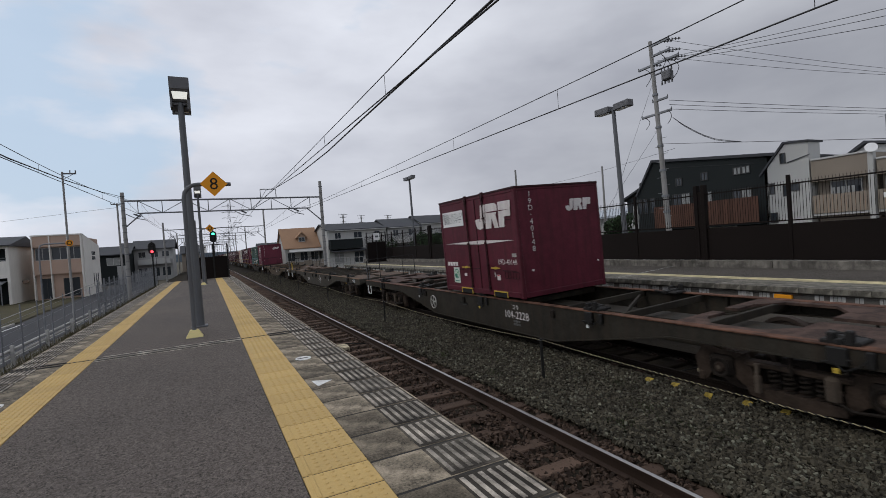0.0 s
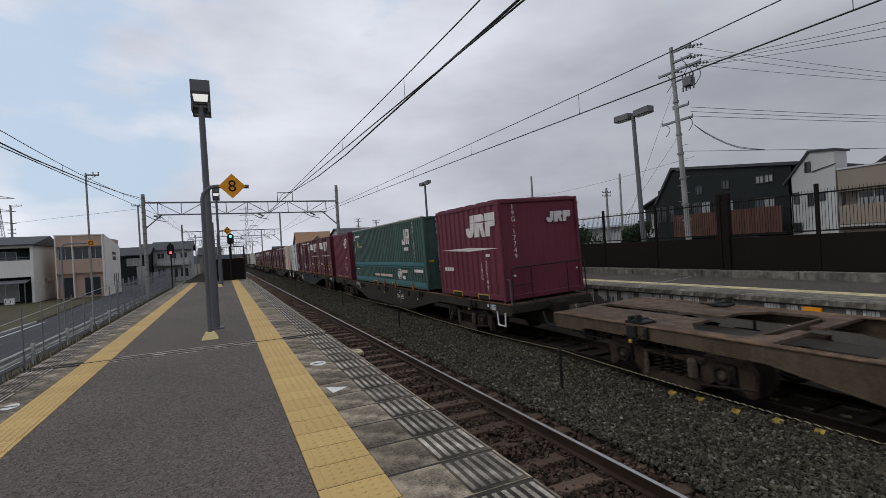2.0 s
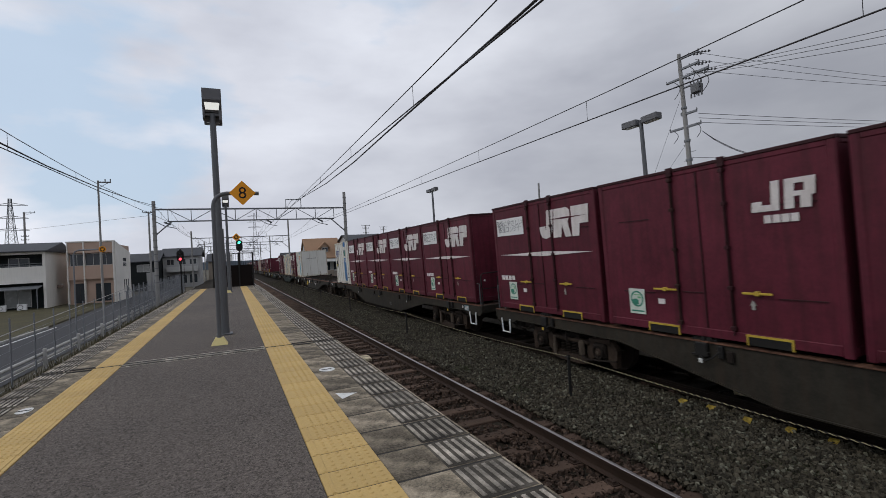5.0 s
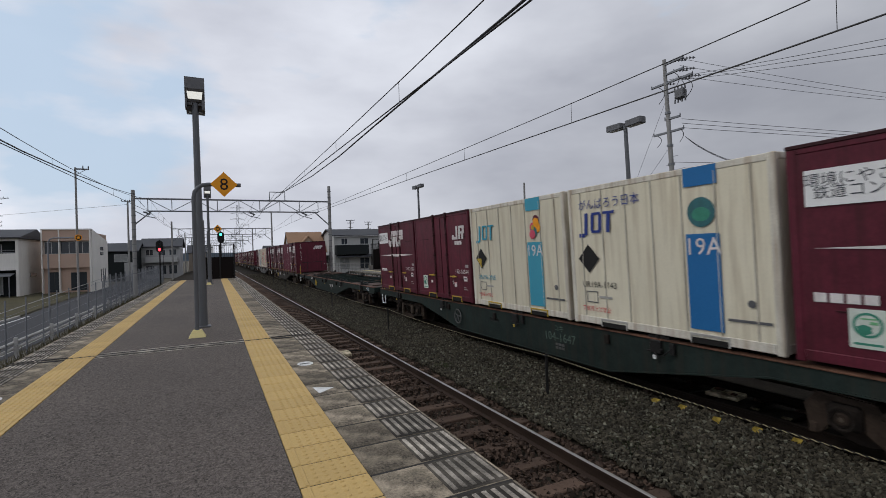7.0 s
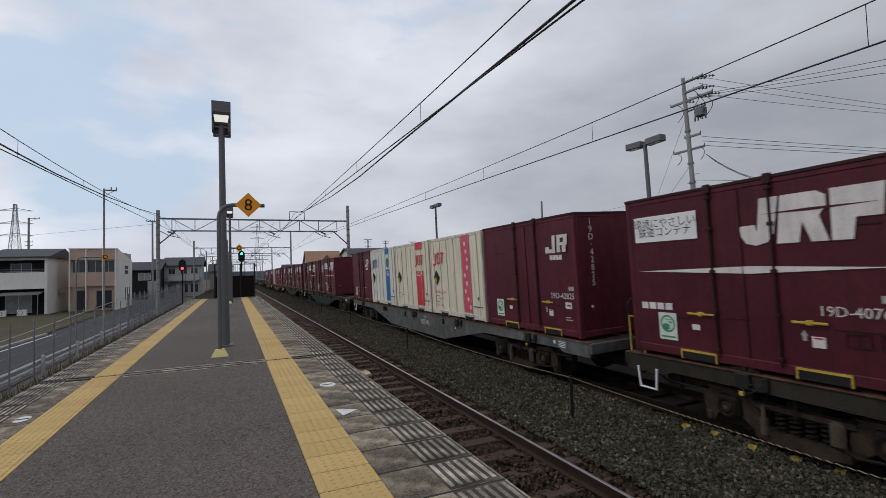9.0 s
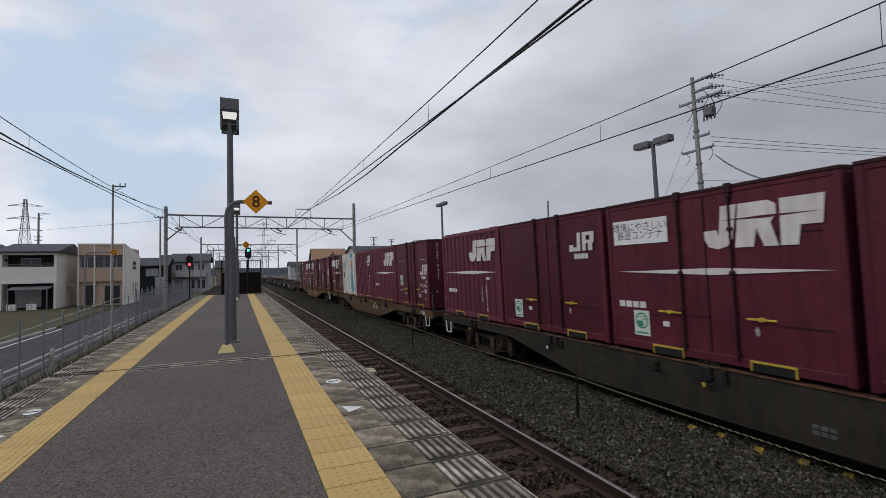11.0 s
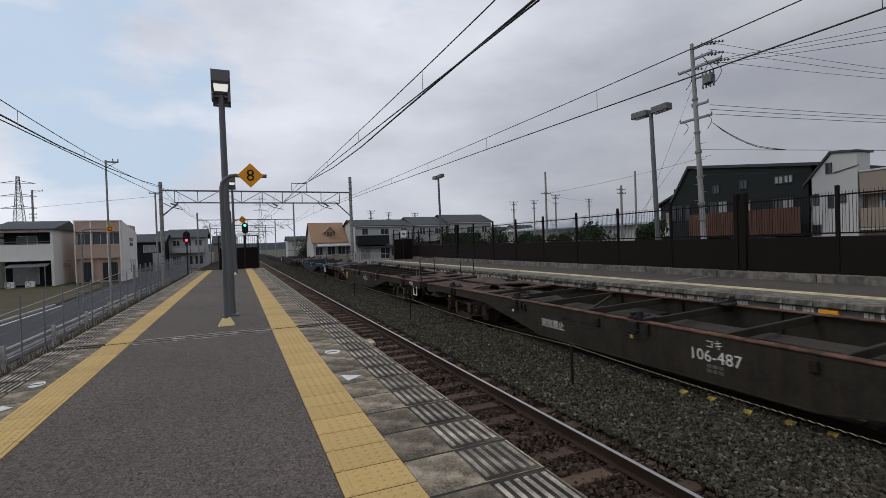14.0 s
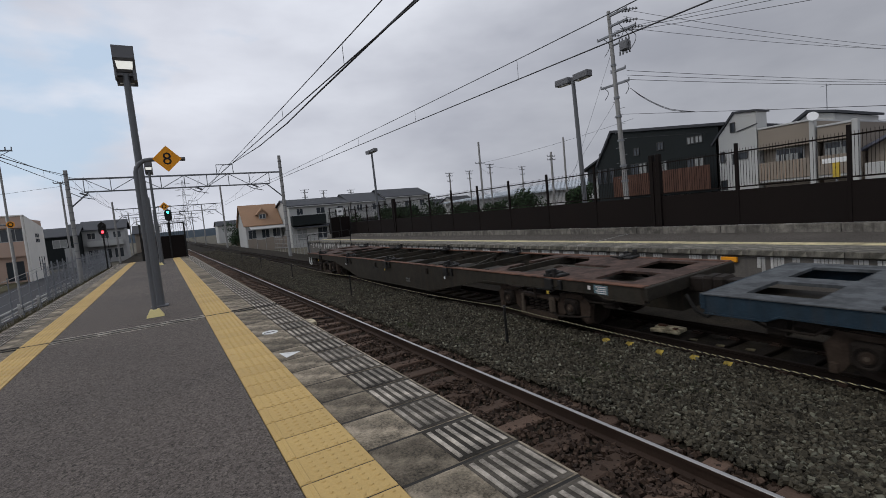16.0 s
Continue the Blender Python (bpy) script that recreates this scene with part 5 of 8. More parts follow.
        s = slanted(X, [(0.02, 0.15, -0.2, 0.0), (0.15, 0.08, -0.1, 1), (0.31, 0.07, 0.1, 0.9), (0.33, 0.22, 0, 0.12), (0.50, 0.07, 0.1, 0.9), (0.33, 0.22, 0.88, 1), (0.69, 0.08, 0, 0.9), (0.60, 0.27, 0.88, 1)], y, 1.66, 0.36, 0.03)
        part("owner_emblem", s, ink2, c, "coloured block emblem")
        if number == "UR19A-1143":
            written("slogan", "がんばろう日本", 0.2, NAVY, c, (X - 0.002, h2 - 0.265 * length, 2.16))
        y = h2 - 0.13 * length
        part("diamond", Solid().add([(X, y, 0.94), (X, y - 0.26, 1.2), (X, y, 1.46), (X, y + 0.26, 1.2)], [(0, 1, 2, 3)]), BLACK, c, "black and yellow diamond plate")
        if number != "UR19A-1143":
            part("diamond_half", Solid().add([(X - 0.003, y, 0.97), (X - 0.003, y, 1.2), (X - 0.003, y + 0.23, 1.2)], [(0, 1, 2)]), YELLOW, c)
        if number:
            written("container_number", number, 0.155, {"pink": RED, "cyan": CYAN}.get(logo, BLACK), c, (X - 0.002, h2 - 0.19 * length, 0.73))
            written("lift_warning", "下部吊上げ禁止", 0.1, RED, c, (X - 0.002, h2 - 0.165 * length, 0.29))
            written("end_number", number, 0.17, W_GREY, c, (-w2 + 0.95, -h2 - 0.008, 1.72), "y")
        y = h2 - 0.17 * length
        part("small_writing", Solid().box(X - 0.001, X + 0.001, y - 0.36, y - 0.06, 0.5, 0.54), BOX_GREY, c, "small grey lettering")
        part("mark_frame", Solid().box(X - 0.001, X + 0.001, y - 0.03, y + 0.24, 0.60, 0.615).box(X - 0.001, X + 0.001, y - 0.03, y + 0.24, 0.41, 0.425).box(X - 0.001, X + 0.001, y - 0.03, y - 0.015, 0.425, 0.60).box(X - 0.001, X + 0.001, y + 0.225, y + 0.24, 0.425, 0.60), LAMP_GREY, c, "small dark outlined box")
        y = h2 - 0.87 * length
        part("name_writing", Solid().box(X - 0.001, X + 0.001, y - 0.36, y + 0.2, 0.37, 0.405), LAMP_GREY, c, "small dark lettering")
        part("round_seal", Solid().disc((X + 0.002, y - 0.12, 0.62), "x", 0.05, 0.01, 12), LAMP_GREY, c)
    if kind == "long":
        a, b = -h2 + 0.1, h2 - 0.1
        part("side_band", Solid().cbox(X - 0.014, X + 0.03, a, b, 0.82, 0.95, 0.008), TEAL_LIGHT, c, "lighter blue-teal band")
        part("side_rail", Solid().cbox(X - 0.008, X + 0.03, a, b, 0.74, 0.78, 0.006), TEAL_LIGHT, c)
        part("bottom_rail", Solid().cbox(X - 0.008, X + 0.03, a, b, 0.10, 0.25, 0.008), TEAL_LIGHT, c)
        part("top_rail", Solid().cbox(X - 0.006, X + 0.04, -h2, h2, H - 0.03, H + 0.02, 0.008), BOX_GREY, c, "pale worn top edge")
        y = h2 - 7.26
        s = slanted(X - 0.004, [(0.0, 0.14, 0, 0.34), (0.0, 0.36, -0.02, 0.2), (0.25, 0.11, 0, 1), (0.43, 0.12, 0, 1), (0.43, 0.37, 0.82, 1), (0.68, 0.13, 0.45, 1), (0.5, 0.3, 0.40, 0.56), (0.64, 0.13, 0, 0.42)], y, 1.62, 0.55, 0.02)
        part("emblem", s, LETTER, c, "white block emblem")
        sub = Solid()
        for k in range(4):
            sub.box(X - 0.004, X + 0.002, y - 0.25 - k * 0.125, y - 0.145 - k * 0.125, 1.39, 1.51)
        part("emblem_writing", sub, LETTER, c, "small white lettering")
        part("caution_strip", Solid().box(X - 0.006, X + 0.002, h2 - 4.1, h2 - 3.45, 0.36, 0.45).box(X - 0.006, X + 0.002, h2 - 5.8, h2 - 4.25, 0.36, 0.46), CAUTION, c, "pale strip with faded red lettering")
        part("caution_plate", Solid().box(X - 0.006, X + 0.002, h2 - 7.6, h2 - 7.0, 0.56, 0.66), CAUTION, c)
        part("data_plate", Solid().box(X - 0.006, X + 0.002, h2 - 7.33, h2 - 7.02, 0.31, 0.44).box(X - 0.006, X + 0.002, h2 - 9.1, h2 - 8.3, 0.60, 0.70), LETTER, c)
        part("round_seal", Solid().ring((X - 0.003, h2 - 6.75, 0.50), "x", 0.19, 0.02, 20).ring((X - 0.003, h2 - 6.75, 0.50), "x", 0.09, 0.03, 12), LETTER, c, "round white printed seal")
        part("small_writing", Solid().box(X - 0.006, X + 0.002, h2 - 1.25, h2 - 0.5, 2.16, 2.24).box(X - 0.006, X + 0.002, h2 - 0.8, h2 - 0.3, 0.60, 0.64).box(X - 0.006, X + 0.002, h2 - 1.5, h2 - 1.15, 1.66, 1.70), LETTER, c)
        part("side_diamond", Solid().add([(X - 0.006, h2 - 0.9, 1.62), (X - 0.006, h2 - 1.06, 1.80), (X - 0.006, h2 - 0.9, 1.98), (X - 0.006, h2 - 0.74, 1.80)], [(0, 1, 2, 3)]), YELLOW, c, "yellow diamond plate")
        for d in (0.33, 8.45):
            written("side_number", "\n".join(number.replace("-", "·")), 0.17, LETTER, c, (X - 0.007, h2 - d, 1.75))
        for d in (3.9, 4.75, 6.15, 8.1):
            part("latch", Solid().cbox(X - 0.05, X + 0.01, h2 - d - 0.05, h2 - d + 0.05, -0.06, 0.22, 0.012).cbox(X - 0.07, X - 0.03, h2 - d - 0.09, h2 - d + 0.03, 0.0, 0.06, 0.01), LATCH_RUST, c, "orange-rusted hold-down latch")
        Y = -h2 - 0.006
        written("end_number", "\n".join(number.replace("-", "·")), 0.24, LETTER, c, (-w2 + 0.5, Y - 0.03, 1.55), "y")
        e = Solid()
        for x in (-0.65, -0.25, 0.25, 0.65):
            e.tube((x, Y - 0.02, 0.1), (x, Y - 0.02, H - 0.1), 0.02, 6)
        part("end_rod", e, TEAL_LIGHT, c)
        part("diamond", Solid().add([(0.5, Y - 0.002, 1.75), (0.72, Y - 0.002, 1.95), (0.5, Y - 0.002, 2.15), (0.28, Y - 0.002, 1.95)], [(0, 1, 2, 3)]), YELLOW, c, "yellow diamond plate")
        part("yellow_mark", Solid().box(-w2 + 0.12, -w2 + 0.3, Y - 0.003, Y, 0.95, 1.02), YELLOW, c)
    return c


LOOKS = {"D": "plain maroon steel freight container with slanted white emblem",
         "J": "plain maroon steel freight container with small white emblem",
         "B": "maroon freight container with white upper band and diamond plate",
         "G": "ribbed plum-red steel freight container with slanted white emblem",
         "R": "ribbed plum-red steel freight container with small white emblem",
         "blue": "white freight container on a wagon, with a blue upright stripe", "cyan": "off-white freight container with a cyan stripe and fruit print",
         "cblue": "cream freight container with a blue stripe and tree print", "ccyan": "cream freight container on a wagon, with a cyan stripe",
         "red": "cream freight container on a wagon, with a red stripe", "pink": "cream freight container with a pink blossom stripe",
         "long": "long ribbed teal steel freight container with lighter bands"}


FADED = {"19D-40943": MAROON_FADED, "V19C-3692": MAROON_WORN, "V19C-6002": MAROON_WORN}


def load(code):
    look_, _, number = code.partition(":")
    lab = LOOKS[look_]
    if look_ == "long":
        return container("long", number, length=9.41, label=lab)
    if look_ in "DJB":
        return container("plain", number, {"D": "bars", "J": "hook", "B": "band"}[look_], label=lab, paint=FADED.get(number))
    if look_ in "GR":
        return container("ribbed", number, {"G": "bars", "R": "hook"}[look_], label=lab)
    cream = look_.startswith("c") and look_ != "cyan" or look_ in ("red", "pink")
    return container("white", number, look_[1:] if look_ in ("cblue", "ccyan") else look_, label=lab, paint=BOX_CREAM if cream else BOX_WHITE)


# place in the train, paint, number, loads from the front: D J B plain, G R ribbed
TRAIN = [
    (-4, "brown", "", [""] * 5),
    (-3, "dark", "104-2228", ["", "", "D:19D-40148", "", ""]),
    (-2, "drab", "107-227", [""] * 5),
    (-1, "brown", "107-1621", [""] * 5),
    (0, "dark", "104-433", ["G:19G-17749", "", "long:48A-38035", "", "R:19G-19100"]),
    (1, "green", "", ["D:V19C-8220", "D:V19C-3692", "B:20D-9517", "J:", "blue:UR19A-329"]),
    (2, "dark", "104-423", ["pink:UR19A-12695", "B:", "B:", "J:19D-48088", "J:19D-42227"]),
    (3, "dark", "", ["D:19D-41203", "D:", "J:", "J:", "D:"]),
    (4, "dark", "", ["D:", "D:", "D:", "D:", "blue:"]),
    (5, "dark", "104-2627", ["", "", "", "", "cyan:UR19A-1930"]),
    (6, "green", "104-1647", ["D:19D-36279", "cblue:UR19A-1143", "ccyan:UR19A-2005", "J:19D-50544", "D:V19C-1809"]),
    (7, "green", "104-795", [""] * 5),
    (8, "dark", "104-1879", ["D:19D-32542", "R:19G-22326", "D:19D-23984", "J:19D-51732", "D:19D-40764"]),
    (9, "grey", "107-741", ["J:19D-42825", "pink:UR19A-12600", "red:", "blue:", "J:"]),
    (10, "green", "", ["", "D:", "J:", "D:", "J:"]),
    (11, "dark", "", ["D:", "J:", "D:", "J:", "G:19G-18316"]),
    (12, "tan", "107-1757", ["J:V19C-9461", "G:", "R:19G-22452", "cyan:UR19A-2120", "D:V19C-6002"]),
    (13, "ochre", "107-1004", ["J:V19C-9228", "J:", "D:19D-40943", "G:19G-15553", "B:20D-6041"]),
    (14, "dark", "104-2221", [""] * 5),
    (15, "dark", "106-487", [""] * 5),
    (16, "dark", "104-1615", [""] * 5),
    (17, "blue", "104-1650", [""] * 5),
    (18, "dark", "", [""] * 5),
]
PAINT = {"dark": (W_DARK, "dark olive steel container wagon with rust-stained deck"), "brown": (W_BROWN, "dusty brown steel container wagon with rusty deck"),
         "drab": (W_DRAB, "dusty drab grey steel container wagon"), "green": (W_GREEN, "dark green steel container wagon"), "grey": (W_GREY, "grey steel container wagon"), "tan": (W_TAN, "rust-tan steel container wagon"), "ochre": (W_OCHRE, "rusty ochre steel container wagon"),
         "blue": (W_BLUE, "dark blue steel container wagon with grey deck")}
SLACK = {-4: -0.72, -3: -0.70, -2: -0.55, -1: -0.40, 0: 0.3, 1: -0.02, 2: 0.42, 3: 0.35, 4: 0.3, 5: 0.25, 6: 0.25, 7: 0.2, 8: 0.18, 9: 0.18, 10: 0.3, 11: 0.4, 12: 0.45, 13: 0.34, 14: -0.25, 15: -0.3, 16: -0.4, 17: -0.42, 18: -0.45}   # couplings drawn in or stretched
MOVING = []                      # thing, place along the line at the start, height above the rail
for place, paint, number, loads in TRAIN:
    m, words = PAINT[paint]
    state = " carrying containers" if any(loads) else ", empty"
    front = FIRST + PITCH * place + SLACK.get(place, 0.0)
    w = wagon(m, number, words + state, -1 if place in (-1, 0, 2, 4, 12, 13, 15, 16, 17) else 1, logo=place in (5, 8), wheel={5: YELLOW, 8: YELLOW, 16: YELLOW, -3: BOX_GREY, 1: BOX_GREY, 6: W_GREY, 7: YELLOW, 14: BOX_GREY}.get(place), warning=place in (-2, 0, 2, 5, 7, 8, 15, 16, 17), deck={"blue": DECK_GREY, "brown": DECK_TAN, "drab": DECK_TAN}.get(paint))
    MOVING.append((w, front + 9.52, 0.0))
    for i, code in enumerate(loads):
        if code:
            MOVING.append((load(code), front + i * SLOT + L / 2, 1.05))


def motions():
    """The train runs towards the camera at an even speed."""
    for ob, at, up in MOVING:
        lift = Matrix.Translation((0, 0, up))
        walk(ob, [(t, pose(TRACK_2, at - SPEED * t, RAIL_Z, 0, CANT, 0) @ lift) for t in (0.0, 4.0, 8.0, 12.0, 16.0)])


# ---- things on and beside the platforms ----
def number_post(x, y, top, size, figure, name_group="marker posts"):
    """A bent pipe with an orange diamond plate."""
    p = thing("marker_post", "bent grey pipe post with an orange diamond plate, on the platform", "sign post", name_group)
    pts = [(x, y, 0.02), (x, y, top - 0.25)] + [(x + 0.25 - 0.25 * math.cos(a), y, top - 0.25 + 0.25 * math.sin(a)) for a in (0.4, 0.8, 1.2, 1.57)] + [(x + 0.83, y, top)]
    part("pipe", Solid().path(pts, 0.038, 12), POST_GREY, p, "grey steel pipe")
    f = Solid().add([(x - 0.145, y - 0.14, 0.0), (x + 0.145, y - 0.14, 0.0), (x + 0.145, y + 0.14, 0.0), (x - 0.145, y + 0.14, 0.0), (x - 0.075, y - 0.07, 0.13), (x + 0.075, y - 0.07, 0.13), (x + 0.075, y + 0.07, 0.13), (x - 0.075, y + 0.07, 0.13)],
                    [(3, 2, 1, 0), (4, 5, 6, 7), (0, 1, 5, 4), (1, 2, 6, 5), (2, 3, 7, 6), (3, 0, 4, 7)])
    part("foot", f, PALE_YELLOW, p, "pale yellow painted concrete foot")
    cx, cz, yy = x + 0.53, top, y - 0.062
    d = Solid().prism([(cx - size, cz), (cx, cz - size), (cx + size, cz), (cx, cz + size)], "y", yy - 0.006, yy)
    plate = part("diamond_plate", d, ORANGE, p, "orange diamond plate with black figure")
    if figure:
        written("figure", figure, size * 1.35, BLACK, plate, (cx, yy - 0.009, cz - 0.01), "y")
    else:
        part("ring_mark", Solid().ring((cx, yy - 0.01, cz), "y", size * 0.4, 0.02, 14), BLACK, plate)
    return p


def flood_lamp(x, y, top):
    p = thing("platform_lamp", "dark grey lamp post with a tilted box floodlight, on the platform", "lamp post", "platform lamps")
    part("post", Solid().tube((x - 0.02, y, 0.0), (x - 0.035, y, 2.3), 0.100, 14, 0.095).tube((x - 0.035, y, 2.3), (x - 0.05, y, top), 0.072, 14, 0.062), POST_GREY, p, "dark grey steel post")
    part("base_plate", Solid().cbox(x - 0.18, x + 0.14, y - 0.16, y + 0.16, 0.0, 0.03, 0.008), POST_GREY, p)
    hx, w = x - 0.05, 0.19
    h = Solid().prism([(y - 0.06, top + 0.02), (y + 0.16, top - 0.02), (y + 0.2, top + 0.42), (y - 0.2, top + 0.50), (y - 0.2, top + 0.26)], "x", hx - w, hx + w)
    part("lamp_housing", h, LAMP_GREY, p, "dark box housing")
    part("lamp_glass", Solid().add([(hx - w + 0.04, y - 0.174, top + 0.2), (hx + w - 0.04, y - 0.174, top + 0.2), (hx + w - 0.06, y - 0.094, top + 0.065), (hx - w + 0.06, y - 0.094, top + 0.065)], [(0, 1, 2, 3)]), LAMP_LIT, p, "lit white glass front")
    h = Solid().prism([(y + 0.10, top - 0.20), (y + 0.34, top - 0.16), (y + 0.36, top + 0.10), (y + 0.06, top + 0.10), (y + 0.04, top - 0.06)], "x", hx - 0.17, hx + 0.19)
    part("lamp_housing", h, LAMP_GREY, p, "dark box housing")
    part("lamp_glass", Solid().add([(hx - 0.13, y + 0.052, top - 0.07), (hx + 0.15, y + 0.052, top - 0.07), (hx + 0.14, y + 0.09, top - 0.18), (hx - 0.12, y + 0.09, top - 0.18)], [(0, 1, 2, 3)]), LAMP_FACE, p, "white glass front")
    part("bracket", Solid().cbox(hx - 0.17, hx + 0.17, y - 0.03, y + 0.03, top - 0.05, top + 0.02, 0.008).cbox(hx - 0.19, hx - 0.15, y - 0.12, y + 0.12, top - 0.13, top + 0.06, 0.008).cbox(hx + 0.13, hx + 0.19, y - 0.12, y + 0.12, top - 0.16, top + 0.06, 0.008), LAMP_GREY, p)


def twin_lamp(x, y, top):
    p = thing("street_lamp", "grey pole with two flat box lamp heads behind the fence", "street lamp", "lamps behind the fence")
    part("pole", Solid().tube((x, y - 0.35, -2.0), (x, y, top), 0.13, 12, 0.09), POST_GREY, p)
    part("arm", Solid().tube((x, y - 0.75, top - 0.02), (x, y + 0.75, top - 0.02), 0.04, 8), POST_GREY, p)
    for s in (-1, 1):
        h = Solid().cbox(-0.2, 0.2, -0.45, 0.45, -0.13, 0.18, 0.03)
        part("lamp_head", h, LAMP_GREY, p, "flat dark lamp head", at=pose(x, y + s * 0.60, top + 0.02, s * 1.5, 0, 0))
        part("lamp_glass", Solid().box(-0.15, 0.15, -0.36, 0.36, -0.140, -0.132), LAMP_FACE, p, at=pose(x, y + s * 0.60, top + 0.02, s * 1.5, 0, 0))


number_post(-0.26, 10.11, 2.89, 0.24, "8")
number_post(-0.20, 29.6, 3.12, 0.23, "")
flood_lamp(-0.17, 11.5, 4.83)
flood_lamp(-0.10, 30.6, 5.15)
twin_lamp(18.0, 16.6, 7.2)
twin_lamp(18.0, 42.2, 7.7)


def left_marker():
    x, y = -7.0, 28.5
    p = thing("marker_post", "bent grey pipe post with a round orange plate beside the road", "sign post", "marker posts")
    part("pipe", Solid().path([(x, y, -2.0), (x, y, 2.45), (x + 0.08, y, 2.62), (x + 0.22, y, 2.68), (x + 1.2, y, 2.68)], 0.036, 10), GALV, p)
    part("round_plate", Solid().disc((x + 1.2, y - 0.06, 2.68), "y", 0.155, 0.02, 16), ORANGE, p)
    part("ring_mark", Solid().ring((x + 1.2, y - 0.075, 2.68), "y", 0.09, 0.02, 14), BLACK, p)


left_marker()


def signal(x, y, z, base, lit, label):
    p = thing("railway_signal", label, "signal", "signals")
    part("mast", Solid().tube((x, y + 0.1, base), (x, y + 0.1, z + 0.5), 0.05, 10), BLACK, p)
    pts = [(x + 0.24 * math.cos(a * math.pi / 12), z + (0.19 if math.sin(a * math.pi / 12) > 0 else -0.19) + 0.24 * math.sin(a * math.pi / 12)) for a in range(24)]
    part("backboard", Solid().prism(pts, "y", y, y + 0.04), BLACK, p, "oval black backboard")
    for i, dz in enumerate((0.22, 0.0, -0.22)):
        on = (lit == "green" and i == 0) or (lit == "red" and i == 2)
        part("lens", Solid().disc((x, y - 0.01, z + dz), "y", 0.09 if on else 0.075, 0.03, 14), (SIG_GREEN if lit == "green" else SIG_RED) if on else LENS_DARK, p)
        hood = Solid()
        for a in range(7):
            t0, t1 = math.pi * a / 7, math.pi * (a + 1) / 7
            hood.add([(x + 0.10 * math.cos(t0), y, z + dz + 0.10 * math.sin(t0)), (x + 0.10 * math.cos(t1), y, z + dz + 0.10 * math.sin(t1)), (x + 0.10 * math.cos(t1), y - 0.2, z + dz + 0.10 * math.sin(t1)), (x + 0.10 * math.cos(t0), y - 0.2, z + dz + 0.10 * math.sin(t0))], [(0, 1, 2, 3)])
        part("hood", hood, BLACK, p)
    part("ladder", Solid().path([(x + 0.2, y + 0.25, base), (x + 0.2, y + 0.25, z)], 0.015), BLACK, p)


signal(0.62, 40.0, 3.05, -2.0, "green", "railway signal showing green on a black mast past the platform end")
signal(-3.42, 40.0, 2.45, -2.0, "red", "railway signal showing red on a grey mast beside the track")


def end_fence():
    p = thing("end_fence", "dark solid fence closing the platform end", "fence")
    y = Y1 - 0.25
    part("panel", Solid().cbox(-1.15, 1.42, y, y + 0.04, 0.02, 1.55, 0.01), FENCE_BROWN, p)
    for x in (-1.18, 0.5, 1.42):
        part("post", Solid().cbox(x - 0.05, x + 0.05, y - 0.05, y + 0.05, 0.0, 2.45, 0.01), BLACK, p)
    part("upper_rail", Solid().cbox(-1.18, 1.42, y - 0.02, y + 0.02, 2.36, 2.42, 0.006), BLACK, p)
    bar = Solid().box(-0.008, 0.008, -0.008, 0.008, 1.55, 2.38).mesh("bar")
    for i in range(20):
        part("bar", bar, BLACK, p, at=(-1.1 + i * 0.127, y, 0))
    part("notice", Solid().cbox(-0.32, 0.1, y - 0.09, y - 0.06, 1.85, 2.4, 0.006), WHITE, p, "white notice board")
    part("notice_writing", Solid().box(-0.26, 0.04, y - 0.096, y - 0.091, 2.2, 2.26).box(-0.26, -0.02, y - 0.096, y - 0.091, 2.05, 2.1), BLACK, p)


end_fence()


def ramp_railing():
    r = thing("ramp_railing", "pale galvanised pipe railing past the end of the opposite platform", "railing")
    for z in (-0.9, -0.4, 0.1, 0.58):
        part("rail", Solid().tube((12.9, 42.2, z), (12.9, 66, z - 0.3), 0.022, 6), MAST, r)
    for i in range(17):
        part("post", Solid().tube((12.9, 42.2 + 1.48 * i, -2.0), (12.9, 42.2 + 1.48 * i, 0.6 - 0.0188 * i), 0.026, 6), MAST, r)


ramp_railing()


def far_end_fence():
    p = thing("end_fence", "dark solid fence with white notice closing the far platform end", "fence")
    y = 41.5
    part("panel", Solid().cbox(13.1, 14.9, y, y + 0.05, 0.02, 1.85, 0.01), FENCE_BROWN, p)
    for x in (13.1, 14.0, 14.9):
        part("post", Solid().cbox(x - 0.04, x + 0.04, y - 0.05, y + 0.06, 0.0, 2.75, 0.01), BLACK, p)
    part("upper_rail", Solid().cbox(13.1, 14.9, y - 0.02, y + 0.03, 2.66, 2.72, 0.006), BLACK, p)
    part("notice", Solid().cbox(13.75, 14.3, y - 0.1, y - 0.06, 2.0, 2.65, 0.008), WHITE, p, "white notice board")
    part("notice_writing", Solid().box(13.88, 14.17, y - 0.106, y - 0.101, 2.25, 2.42), LAMP_GREY, p)


far_end_fence()


